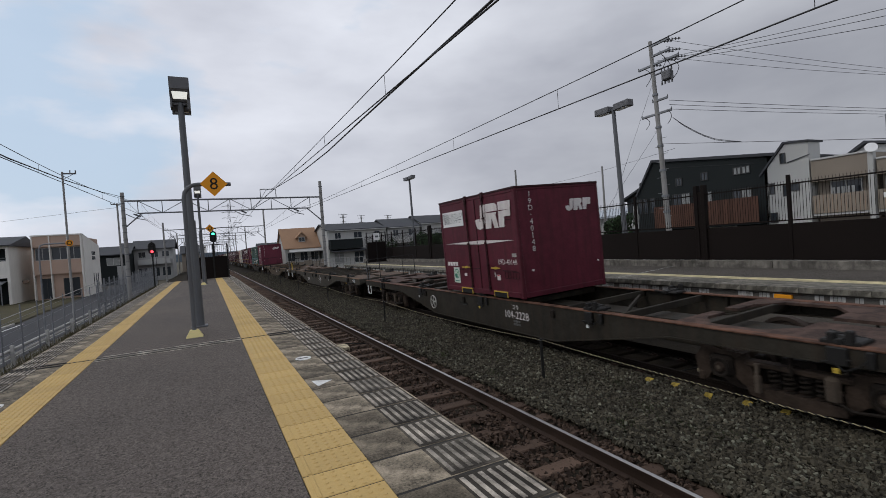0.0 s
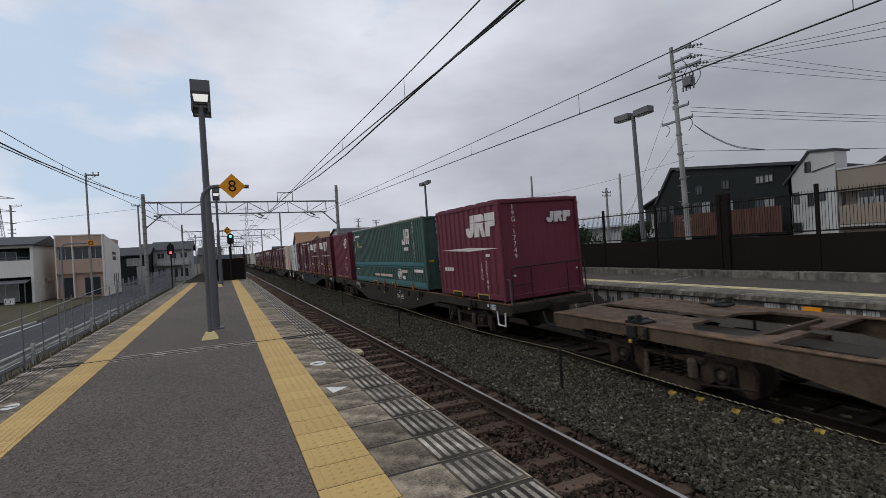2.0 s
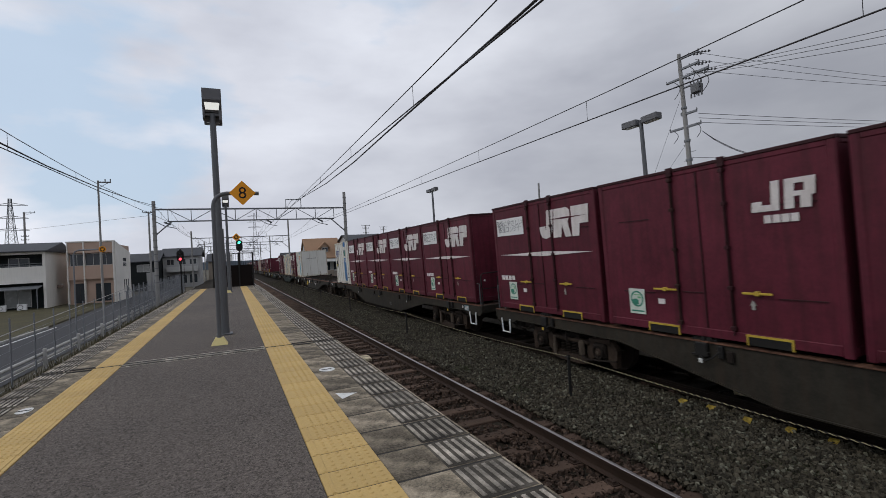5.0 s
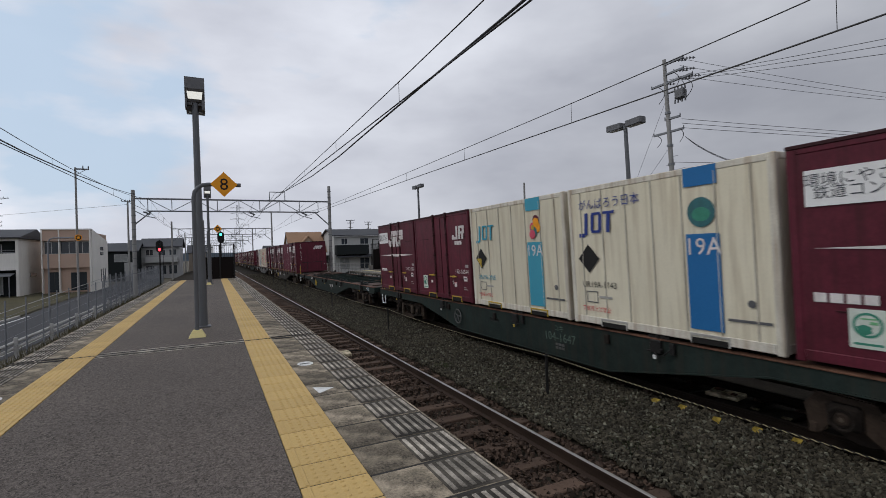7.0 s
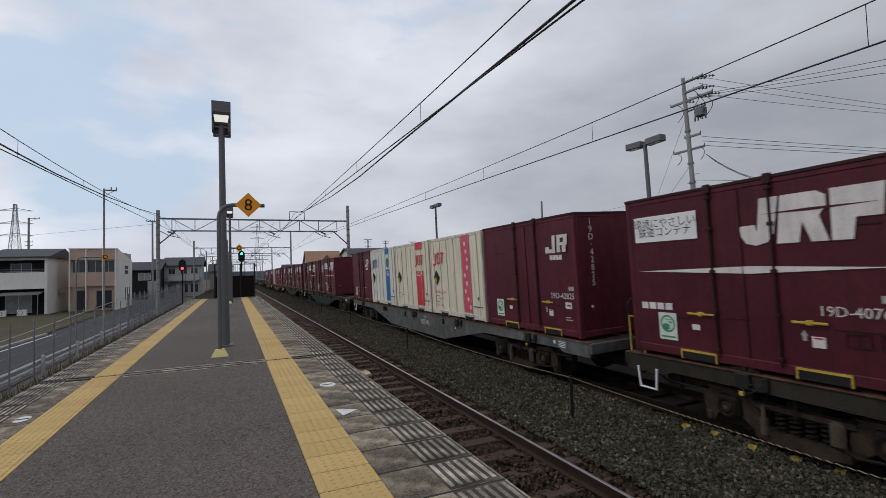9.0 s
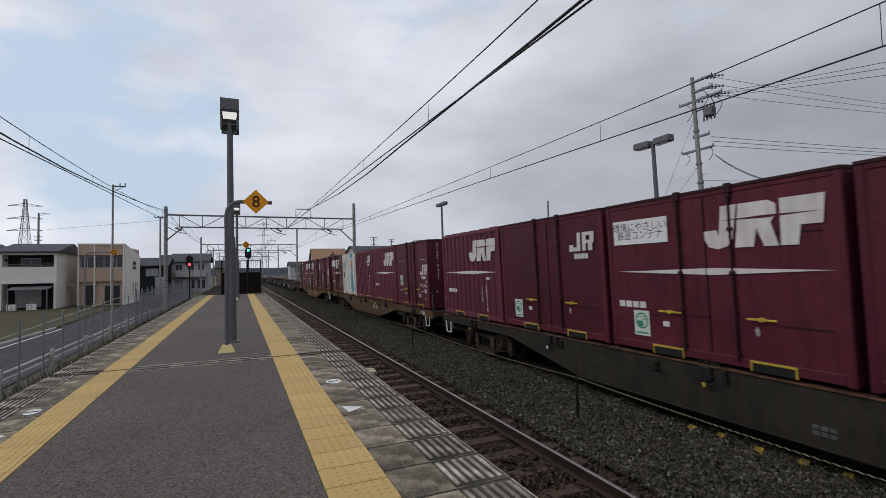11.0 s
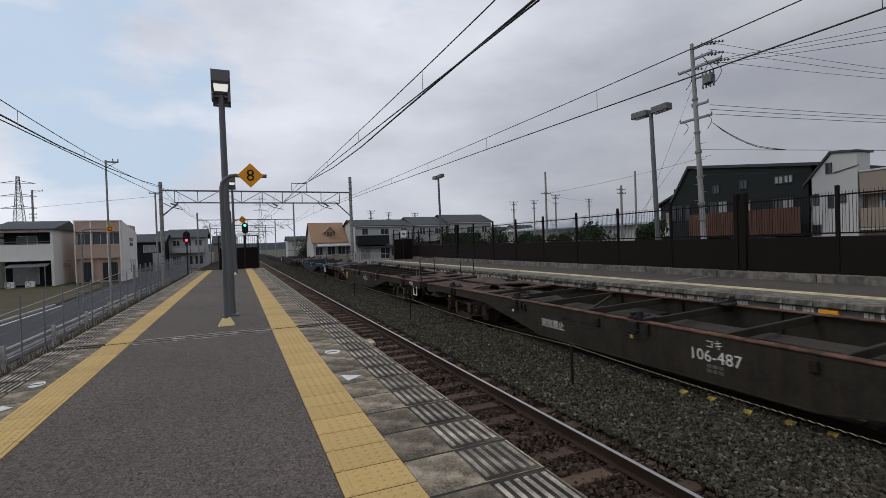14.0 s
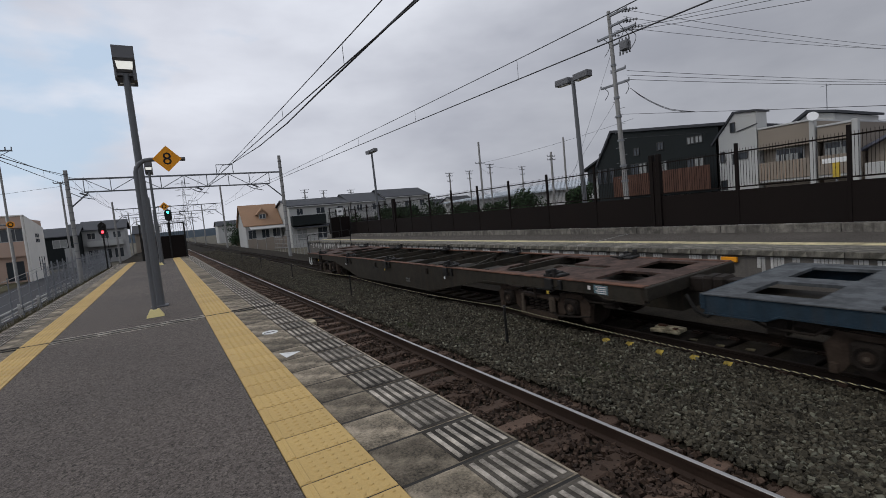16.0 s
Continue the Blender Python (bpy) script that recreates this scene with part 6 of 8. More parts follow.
def rope_line():
    p = thing("rope_barrier", "thin twisted rope on short dark stakes between the tracks", "rope barrier")
    rng = random.Random(2)
    ys = [-1.65, 6.65, 14.95, 23.2, 31.5, 39.8, 48.0]
    for y in ys:
        part("stake", Solid().tube((5.2, y, -1.15), (5.2, y, -0.36), 0.026, 8).cbox(5.15, 5.25, y - 0.05, y + 0.05, -0.40, -0.385, 0.004), BLACK, p, "dark iron stake")
    for a, b in zip(ys, ys[1:]):
        n = 480 if a < 20 else 24
        for turn, m in ((0.0, ROPE_YELLOW), (math.pi, BLACK)):
            pts = []
            for i in range(n + 1):
                f = i / n
                w = turn + f * (b - a) / 0.09 * 2 * math.pi
                pts.append((5.21 + 0.0035 * math.sin(w), a + (b - a) * f, -0.39 - 0.075 * 4 * f * (1 - f) + 0.0035 * math.cos(w)))
            part("rope", Solid().path(pts, 0.0052, 5), m, p, "black and yellow twisted rope")


rope_line()


def small_trackside():
    for i, (x, y) in enumerate(((6.36, 5.40), (6.43, 4.97), (6.38, 4.38), (6.47, 3.88), (6.51, 3.42))):
        t = thing("yellow_marker", "small yellow painted plate lying in the ballast", "marker plate", "yellow plates in the ballast", at=pose(x, y, -1.03, 10, -10, 12 + 7 * (i % 3)))
        part("plate", Solid().prism([(-0.075, -0.045), (0.07, -0.055), (0.06, 0.04), (-0.02, 0.05)], "z", -0.012, 0.012), MARKER_YELLOW, t)
    for i, (x, y) in enumerate(((7.40, 4.46), (7.36, 3.99), (7.44, 3.58))):
        t = thing("yellow_marker", "grimy yellow-grey plate lying between the rails", "marker plate", "yellow plates in the ballast", at=pose(x, y, -1.06, 2, -4, 10))
        part("plate", Solid().cbox(-0.035, 0.035, -0.06, 0.06, -0.02, 0.0, 0.005), OLIVE_PLATE, t)
    t = thing("ground_coil", "flat cream signal coil box lying between the rails", "track box", at=pose(7.60, 5.05, -1.02, 0, 0, 8))
    part("box", Solid().cbox(-0.17, 0.17, -0.26, 0.26, -0.05, 0.02, 0.015), COIL_CREAM, t)
    part("cable", Solid().path([(-0.1, 0.2, 0.04), (-0.3, 0.4, -0.02), (-0.8, 0.45, -0.06)], 0.015), BLACK, t)
    part("terminal_plate", Solid().cbox(0.02, 0.12, 0.05, 0.2, 0.02, 0.045, 0.006).cbox(-0.1, -0.02, -0.2, -0.12, 0.02, 0.04, 0.006), FLANGE, t, "rust-stained terminal plate")
    t = thing("ground_coil", "flat pale yellowish signal coil box beside the rail", "track box", at=pose(3.0, 12.0, -1.05, 0, 0, -5))
    part("box", Solid().cbox(-0.14, 0.14, -0.24, 0.24, -0.08, 0.03, 0.015), COIL_CREAM, t)
    part("cable", Solid().path([(0.1, 0.2, 0.04), (0.35, 0.3, -0.02), (0.7, 0.3, -0.06)], 0.015), BLACK, t)


small_trackside()


# ---- overhead line ----
def mast(name, x, y, top, r, label, rungs=True):
    p = thing(name, label, "mast", "masts along the line")
    part("shaft", Solid().tube((x, y, -2.0), (x, y, top), r * 1.15, 12, r), MAST, p)
    if rungs:
        b = Solid()
        z = 0.5
        while z < top - 0.3:
            b.tube((x, y, z), (x, y, z + 0.05), r * 1.2, 12)
            z += 0.55
        part("bands", b, STEEL_DARK, p, "dark steel bands")
    return p


def gantry(y, xl, xr, topl, topr, zt, zb, detail=True):
    for x, top in ((xl, topl), (xr, topr)):
        mast("gantry_mast", x, y, top, 0.13, "grey concrete mast carrying the overhead line portal", detail)
    g = thing("line_portal", "grey steel lattice beam across the tracks carrying the overhead wires", "gantry", "line portals")
    part("top_chord", Solid().cbox(xl, xr, y - 0.06, y + 0.06, zt - 0.06, zt + 0.06, 0.01), STEEL_DARK, g)
    part("bottom_chord", Solid().cbox(xl + 0.9, xr - 1.0, y - 0.05, y + 0.05, zb - 0.05, zb + 0.05, 0.01), STEEL_DARK, g)
    part("end_strut", Solid().tube((xl, y, zb - 1.1), (xl + 1.2, y, zb), 0.05, 6), STEEL_DARK, g)
    part("end_strut", Solid().tube((xr, y, zb - 1.2), (xr - 1.3, y, zb), 0.05, 6), STEEL_DARK, g)
    n = 8
    for i in range(n + 1):
        x = xl + 0.95 + (xr - xl - 1.95) * i / n
        part("web_post", Solid().tube((x, y, zb), (x, y, zt), 0.03, 6), STEEL_DARK, g)
        if i < n:
            x2 = xl + 0.95 + (xr - xl - 1.95) * (i + 1) / n
            a, b = (zb, zt) if i % 2 else (zt, zb)
            part("web_diagonal", Solid().tube((x, y, a), (x2, y, b), 0.026, 6), STEEL_DARK, g)
    part("cable_frame", Solid().path([(4.5, y, zt), (4.5, y, zt + 0.75), (5.75, y, zt + 0.75), (5.75, y, zt)], 0.04, 6), STEEL_DARK, g)
    for cx in (-4.3, TRACK_1, TRACK_2):
        part("cantilever", Solid().path([(cx - 0.9, y, zb), (cx - 0.3, y, 4.9), (cx + 0.5, y, 4.7)], 0.03).tube((cx - 0.2, y, zb), (cx, y, 4.9), 0.025, 6).tube((cx - 0.35, y, 5.2), (cx + 0.1, y, 5.0), 0.06, 8), STEEL_DARK, g)


gantry(42.7, -5.3, 9.55, 6.85, 7.6, 6.2, 5.25)
gantry(88, -5.8, 9.46, 7.6, 9.2, 6.4, 5.4, False)
gantry(133, -6.0, 9.5, 8.0, 9.0, 6.8, 5.8, False)
gantry(180, -6.2, 9.6, 8.6, 9.4, 7.4, 6.4, False)
gantry(230, -6.4, 9.8, 9.2, 10.0, 8.2, 7.2, False)
gantry(-4.0, -5.3, 9.55, 6.85, 7.6, 6.2, 5.25)


def wire(name, pts, r, label, group="overhead wires"):
    tagged(part(name, Solid().path(pts, r, 5), WIRE), label, "wire", group)


def catenary(cx, contact, carrier):
    """Contact and carrier wire over one track; both heights are given along the first span."""
    for y0, y1 in ((-4.0, 42.7), (42.7, 88), (88, 133), (133, 180), (180, 230)):
        mid = (y0 + y1) / 2
        first = y0 < 0
        cz = lambda y: contact(min(y, 42.7))
        mz = lambda y: carrier(y) if first else cz(y) + 0.35 + 0.75 * ((y - mid) / (y1 - y0) * 2) ** 2
        ys = [y0 + (y1 - y0) * i / 24 for i in range(25)]
        wire("contact_wire", [(cx, y, cz(y)) for y in ys], 0.013, "taut dark contact wire above the track")
        wire("messenger_wire", [(cx, y, mz(y)) for y in ys], 0.010, "sagging dark carrier wire above the track")
        if y0 < 50:
            d = Solid()
            y = y0 + 2.2
            while y < y1:
                d.tube((cx, y, cz(y)), (cx, y, mz(y)), 0.005, 5)
                y += 5.0
            tagged(part("droppers", d, WIRE), "thin wire droppers between contact and carrier wire", "wire", "overhead wires", "stuff")


catenary(TRACK_1, lambda y: 4.08 + 0.0205 * y, lambda y: 4.60 + 0.0025 * y + 0.55 * abs((y - 19.35) / 23.35) ** 6)
catenary(7.30, lambda y: 4.06 + 0.022 * y - 0.0001 * y * y, lambda y: 4.60 + 0.007 * y + 0.45 * abs((y - 19.35) / 23.35) ** 6)
catenary(-4.3, lambda y: 3.82 + 0.0325 * y, lambda y: 4.63 + 0.0018 * (y - 13.0) ** 2)
LEFT_FEEDER = [(-4.0, -4.0, 4.2), (-4.15, 6.0, 4.22), (-4.3, 12.35, 4.32), (-4.42, 16.05, 4.46), (-4.61, 22.4, 4.84), (-4.91, 31.95, 5.56), (-5.24, 42.6, 6.5)]
RIGHT_FEEDER = [(3.0, -4.0, 4.2), (3.13, 1.5, 4.18), (3.22, 4.63, 4.22), (3.31, 6.68, 4.29), (3.49, 10.67, 4.42), (3.67, 14.7, 4.53), (3.95, 20.9, 4.86), (4.48, 32.7, 5.77), (4.95, 42.6, 6.85)]
for pts in (LEFT_FEEDER, RIGHT_FEEDER):
    wire("feeder_cable", pts, 0.019, "thick dark feeder cable")
    x, y, z = pts[-1]
    for a, b in ((42.6, 88), (88, 133), (133, 180)):
        wire("feeder_cable", [(x, a + (b - a) * i / 12, z + 0.15 * (a > 50) - 4 * 0.7 * (i / 12) * (1 - i / 12)) for i in range(13)], 0.016, "thick dark feeder cable")

# ---- left of the platform: pipes, fence, road ----
def left_fence():
    X = -5.6
    top = lambda y: 0.14 + 0.040 * (y - 16.4)
    foot = lambda y: -1.80 + 0.008 * (y - 16)
    p = thing("wire_fence", "thin galvanised posts with a sloping top rail beside the road", "fence", kind="structure")
    y = 4.5
    while y < 33:
        part("fence_post", Solid().tube((X, y, foot(y) - 0.15), (X, y, 0.39), 0.022, 8), GALV, p)
        y += 1.755
    part("top_rail", Solid().tube((X, 4, -0.44), (X, 33, 0.55), 0.014, 8), PALE_CONCRETE, p, "pale sloping line")
    w = Solid()
    for i in range(5):
        f = (i + 1) / 6
        w.tube((X, 4, foot(4) + (top(4) - foot(4)) * f), (X, 33, foot(33) + (top(33) - foot(33)) * f), 0.005, 5)
    tagged(part("fence_wires", w, GALV, p), kind="stuff")
    q = thing("mesh_fence", "tall grey welded mesh fence panels beside the road", "fence", kind="structure")
    y = 33.0
    pm = Solid()
    for i in range(17):
        pm.box(-0.004, 0.004, 0.035 + i * 0.12, 0.043 + i * 0.12, -1.65, 0.38 + 0.10 * ((i * 7) % 3))
    for z in (-1.6, -0.7, 0.3):
        pm.box(-0.014, 0.014, 0, 2.0, z - 0.012, z + 0.012)
    panel = pm.mesh("mesh_panel")
    post = Solid().cbox(-0.035, 0.035, -0.035, 0.035, -1.95, 0.7, 0.006).mesh("mesh_post")
    while y < 75:
        part("mesh_panel", panel, GALV, q, at=(X - 0.012 * (y - 33), y, 0.003 * (y - 33)))
        part("fence_post", post, GALV, q, at=(X - 0.012 * (y - 33), y, 0.003 * (y - 33)))
        y += 2.0
    r = thing("pipe_rail", "low pale guard rail along the road edge", "rail")
    for z in (-1.22, -1.42):
        part("pipe", Solid().tube((-6.2, 3, z), (-6.2, 60, z), 0.06, 8), PALE_CONCRETE, r)
    y = 5.0
    while y < 60:
        part("rail_post", Solid().cbox(-6.14, -6.03, y - 0.05, y + 0.05, -2.0, -1.02, 0.015), PALE_CONCRETE, r)
        y += 4.0


left_fence()


def road_left():
    tagged(part("road", Solid().add([(-6.9, -40, -1.97), (-11.3, -40, -1.97), (-11.3, 40, -1.97), (-13.0, 70, -1.97), (-14.0, 140, -1.97), (-8.8, 140, -1.97), (-7.4, 60, -1.97), (-6.9, 35, -1.97)], [(0, 7, 6, 5, 4, 3, 2, 1)]), ROAD), "grey asphalt side road", "road", kind="structure")
    tagged(part("road_lines", Solid().box(-7.3, -7.18, -40, 55, -1.966, -1.962).box(-11.0, -10.88, -40, 40, -1.966, -1.962), MARK), "white painted edge lines of the road", "road marking", kind="structure")
    tagged(part("verge", Solid().add([(-11.5, -40, -1.93), (-60, -40, -1.93), (-60, 90, -1.93), (-13.6, 90, -1.93), (-13.2, 70, -1.93), (-11.5, 40, -1.93)], [(0, 5, 4, 3, 2, 1)]), GRASS), "dry short grass beyond the road", "grass", kind="structure")
    tagged(part("kerb", Solid().cbox(-11.5, -11.35, -40, 40, -2.0, -1.86, 0.015), PALE_CONCRETE), "pale concrete kerb along the road", "kerb", kind="structure")


road_left()


# ---- houses ----
def window_on(house, face, x, y, z, w, h, glass=None, frame=None, bars=1):
    """A window on the face that looks to -y (face y, x is its middle) or to -x (face x, y is its middle)."""
    glass, frame = glass or GLASS, frame or FRAME
    f, t = Solid(), 0.05
    if face == "y":
        f.box(x - w / 2 - t, x + w / 2 + t, y - 0.05, y + 0.02, z - t, z).box(x - w / 2 - t, x + w / 2 + t, y - 0.05, y + 0.02, z + h, z + h + t)
        for a in [x - w / 2 - t, x + w / 2] + [x - w / 2 + w * (i + 1) / (bars + 1) - t / 2 for i in range(bars)]:
            f.box(a, a + t, y - 0.05, y + 0.02, z, z + h)
        g = Solid().box(x - w / 2, x + w / 2, y - 0.02, y + 0.01, z, z + h)
    else:
        f.box(x - 0.05, x + 0.02, y - w / 2 - t, y + w / 2 + t, z - t, z).box(x - 0.05, x + 0.02, y - w / 2 - t, y + w / 2 + t, z + h, z + h + t)
        for a in [y - w / 2 - t, y + w / 2] + [y - w / 2 + w * (i + 1) / (bars + 1) - t / 2 for i in range(bars)]:
            f.box(x - 0.05, x + 0.02, a, a + t, z, z + h)
        g = Solid().box(x - 0.02, x + 0.01, y - w / 2, y + w / 2, z, z + h)
    win = part("window", f, frame, house)
    part("pane", g, glass, win)
    return win


def gable_house(x0, x1, y0, y1, eave, ridge, wall, roof, along="x", label="", over=0.45, base=-2.0):
    h = thing("house", label, "house", "houses round the station")
    part("wall", Solid().box(x0, x1, y0, y1, base, eave), wall, h)
    t = 0.14
    if along == "x":
        m = (y0 + y1) / 2
        part("gable", Solid().prism([(y0, eave), (y1, eave), (m, ridge)], "x", x0, x1), wall, h)
        k = (ridge - eave) / (m - y0)
        for a, b in ((y0 - over, m), (y1 + over, m)):
            za = eave - over * k
            part("roof", Solid().prism([(a, za), (b, ridge), (b, ridge + t), (a, za + t)], "x", x0 - over, x1 + over), roof, h)
    else:
        m = (x0 + x1) / 2
        part("gable", Solid().prism([(x0, eave), (x1, eave), (m, ridge)], "y", y0, y1), wall, h)
        k = (ridge - eave) / (m - x0)
        for a, b in ((x0 - over, m), (x1 + over, m)):
            za = eave - over * k
            part("roof", Solid().prism([(a, za), (b, ridge), (b, ridge + t), (a, za + t)], "y", y0 - over, y1 + over), roof, h)
    return h


def left_houses():
    # white house with a recessed balcony
    h = thing("house", "white two-storey house with recessed dark balcony and flat grey roof", "house", "houses round the station")
    x0, x1, y0, y1, top = -23.5, -18.5, 65.0, 73.4, 4.35
    part("wall", Solid().box(x0, x1, y0 + 1.6, y1, -2.0, top).box(x0, x0 + 0.3, y0, y0 + 1.6, -2.0, top).box(x1 - 0.25, x1, y0, y0 + 1.6, -2.0, top).box(x0 + 0.3, x1 - 0.25, y0, y0 + 1.6, 4.0, top).box(x0 + 0.3, x1 - 0.25, y0, y0 + 1.6, 0.87, 2.66), HOUSE_WHITE, h)
    part("recess_back", Solid().box(x0 + 0.3, x1 - 0.25, y0 + 1.5, y0 + 1.58, -2.0, 4.0), WALL_BLACK, h, "dark recessed wall")
    part("roof", Solid().prism([(y0 - 0.4, top), (y1 - 3.5, top + 1.1), (y1 + 0.4, top), (y1 + 0.4, top - 0.12), (y0 - 0.4, top - 0.12)], "x", x0 - 0.4, x1 + 0.3), ROOF_DARK, h, "dark shallow pitched roof")
    part("balcony_rail", Solid().cbox(x0 + 0.3, x1 - 0.25, y0 - 0.02, y0 + 0.06, 2.72, 2.79, 0.01).cbox(x0 + 0.3, x1 - 0.25, y0 - 0.02, y0 + 0.06, 2.95, 3.0, 0.01), GALV, h)
    window_on(h, "y", x0 + 2.3, y0 + 1.48, 2.2, 1.7, 1.4, GLASS)
    window_on(h, "y", x0 + 2.1, y0 + 1.48, -1.7, 2.2, 1.9, CURTAIN)
    part("porch_roof", Solid().prism([(y0 - 1.2, 0.22), (y0 + 0.3, 0.50), (y0 + 0.3, 0.57), (y0 - 1.2, 0.29)], "x", x0 + 1.1, x1 - 0.4), GALV, h)
    for x in (x0 + 1.2, x1 - 0.5):
        part("porch_post", Solid().cbox(x - 0.04, x + 0.04, y0 - 1.15, y0 - 1.07, -2.0, 0.24, 0.008), GALV, h)
    part("side_window", Solid().cbox(x1 - 0.02, x1 + 0.03, 68.5, 70.5, 0.05, 0.45, 0.01), GLASS, h)
    for x in (x0 + 0.9, x0 + 2.6):
        u = thing("air_unit", "small white outdoor air-conditioning unit beside the house", "air conditioner", "outdoor units")
        part("casing", Solid().cbox(x, x + 0.8, y0 - 0.6, y0 - 0.3, -1.95, -1.3, 0.02), WHITE, u)
        part("fan_grille", Solid().ring((x + 0.3, y0 - 0.61, -1.62), "y", 0.22, 0.02, 14), BLACK, u)
    # tan house with white fins
    h = thing("house", "tan and white two-storey box house with slender white fins", "house", "houses round the station")
    x0, x1, y0, y1, top = -17.2, -12.75, 68.0, 77.0, 5.35
    part("wall", Solid().box(x0, x1, y0, y1, -2.0, top - 0.35), HOUSE_TAN, h)
    part("side_wall", Solid().prism([(y0, -2.0), (y1, -2.0), (y1, top - 1.2), (y0, top)], "x", x1, x1 + 0.12), HOUSE_WHITE, h, "white side wall")
    part("parapet", Solid().cbox(x0 - 0.1, x1 + 0.12, y0 - 0.5, y0 + 0.2, top - 0.12, top + 0.02, 0.01), HOUSE_WHITE, h)
    part("upper_front", Solid().box(x0, x1, y0 - 0.42, y0, 0.9, 2.5).box(x0, x1, y0 - 0.42, y0, 4.0, top - 0.12), HOUSE_TAN, h)
    for x in (x0, x0 + 1.55, x0 + 3.2, x1 - 0.02):
        part("fin", Solid().cbox(x - 0.06, x + 0.06, y0 - 0.5, y0, -2.0, top - 0.12, 0.01), HOUSE_WHITE, h)
    window_on(h, "y", x0 + 2.4, y0, 2.55, 1.5, 1.3, GLASS)
    window_on(h, "y", x0 + 0.8, y0, 2.55, 1.2, 1.3, GLASS)
    window_on(h, "y", x1 - 0.8, y0, 2.55, 1.2, 1.3, GLASS)
    window_on(h, "y", x0 + 1.0, y0, -1.8, 0.9, 2.2, GLASS, DARK_FRAME)
    window_on(h, "y", x1 - 1.2, y0, -1.7, 1.4, 2.0, GLASS, DARK_FRAME)
    for i in range(3):
        for j in range(2):
            part("side_window", Solid().box(x1 + 0.11, x1 + 0.14, y0 + 4.2 + i * 0.7, y0 + 4.7 + i * 0.7, 2.3 + j * 0.6, 2.75 + j * 0.6), GLASS, h)
        part("side_window", Solid().box(x1 + 0.11, x1 + 0.14, y0 + 4.4 + i * 1.3, y0 + 4.7 + i * 1.3, -1.0, 0.6), GLASS, h)
    # further houses
    g = gable_house(-31.0, -23.6, 66, 76, 3.6, 5.6, WALL_BEIGE, ROOF_DARK, "y", "beige house with dark pitched roof")
    window_on(g, "y", -25.2, 66, 0.2, 0.9, 1.1)
    g = gable_house(-17.5, -12.0, 98, 108, 3.2, 4.6, WALL_BLACK, ROOF_DARK, "x", "dark house with shallow roof and bright window")
    window_on(g, "y", -14.2, 98, 1.4, 1.8, 1.2, CURTAIN)
    part("porch", Solid().box(-13.4, -12.2, 95.5, 98, -2, 1.2), WALL_GREY, g)
    g = gable_house(-11.9, -5.6, 104, 114, 4.0, 5.6, WALL_GREY, ROOF_DARK, "x", "pale grey two-storey house with dark roof and balcony")
    for x in (-10.6, -8.6, -6.8):
        window_on(g, "y", x, 104, 2.4, 1.1, 1.0)
        window_on(g, "y", x, 104, -1.2, 1.3, 1.6)
    part("balcony", Solid().cbox(-11.2, -6.0, 102.8, 104, 1.0, 2.0, 0.02), WALL_WHITE, g)
    g = gable_house(-5.2, -1.5, 130, 140, 3.0, 4.8, WALL_BEIGE, ROOF_DARK, "x", "small beige house with dark roof")
    g = gable_house(-40, -31.8, 70, 80, 3.8, 6.0, WALL_GREY, ROOF_DARK, "x", "grey house with dark pitched roof")


left_houses()


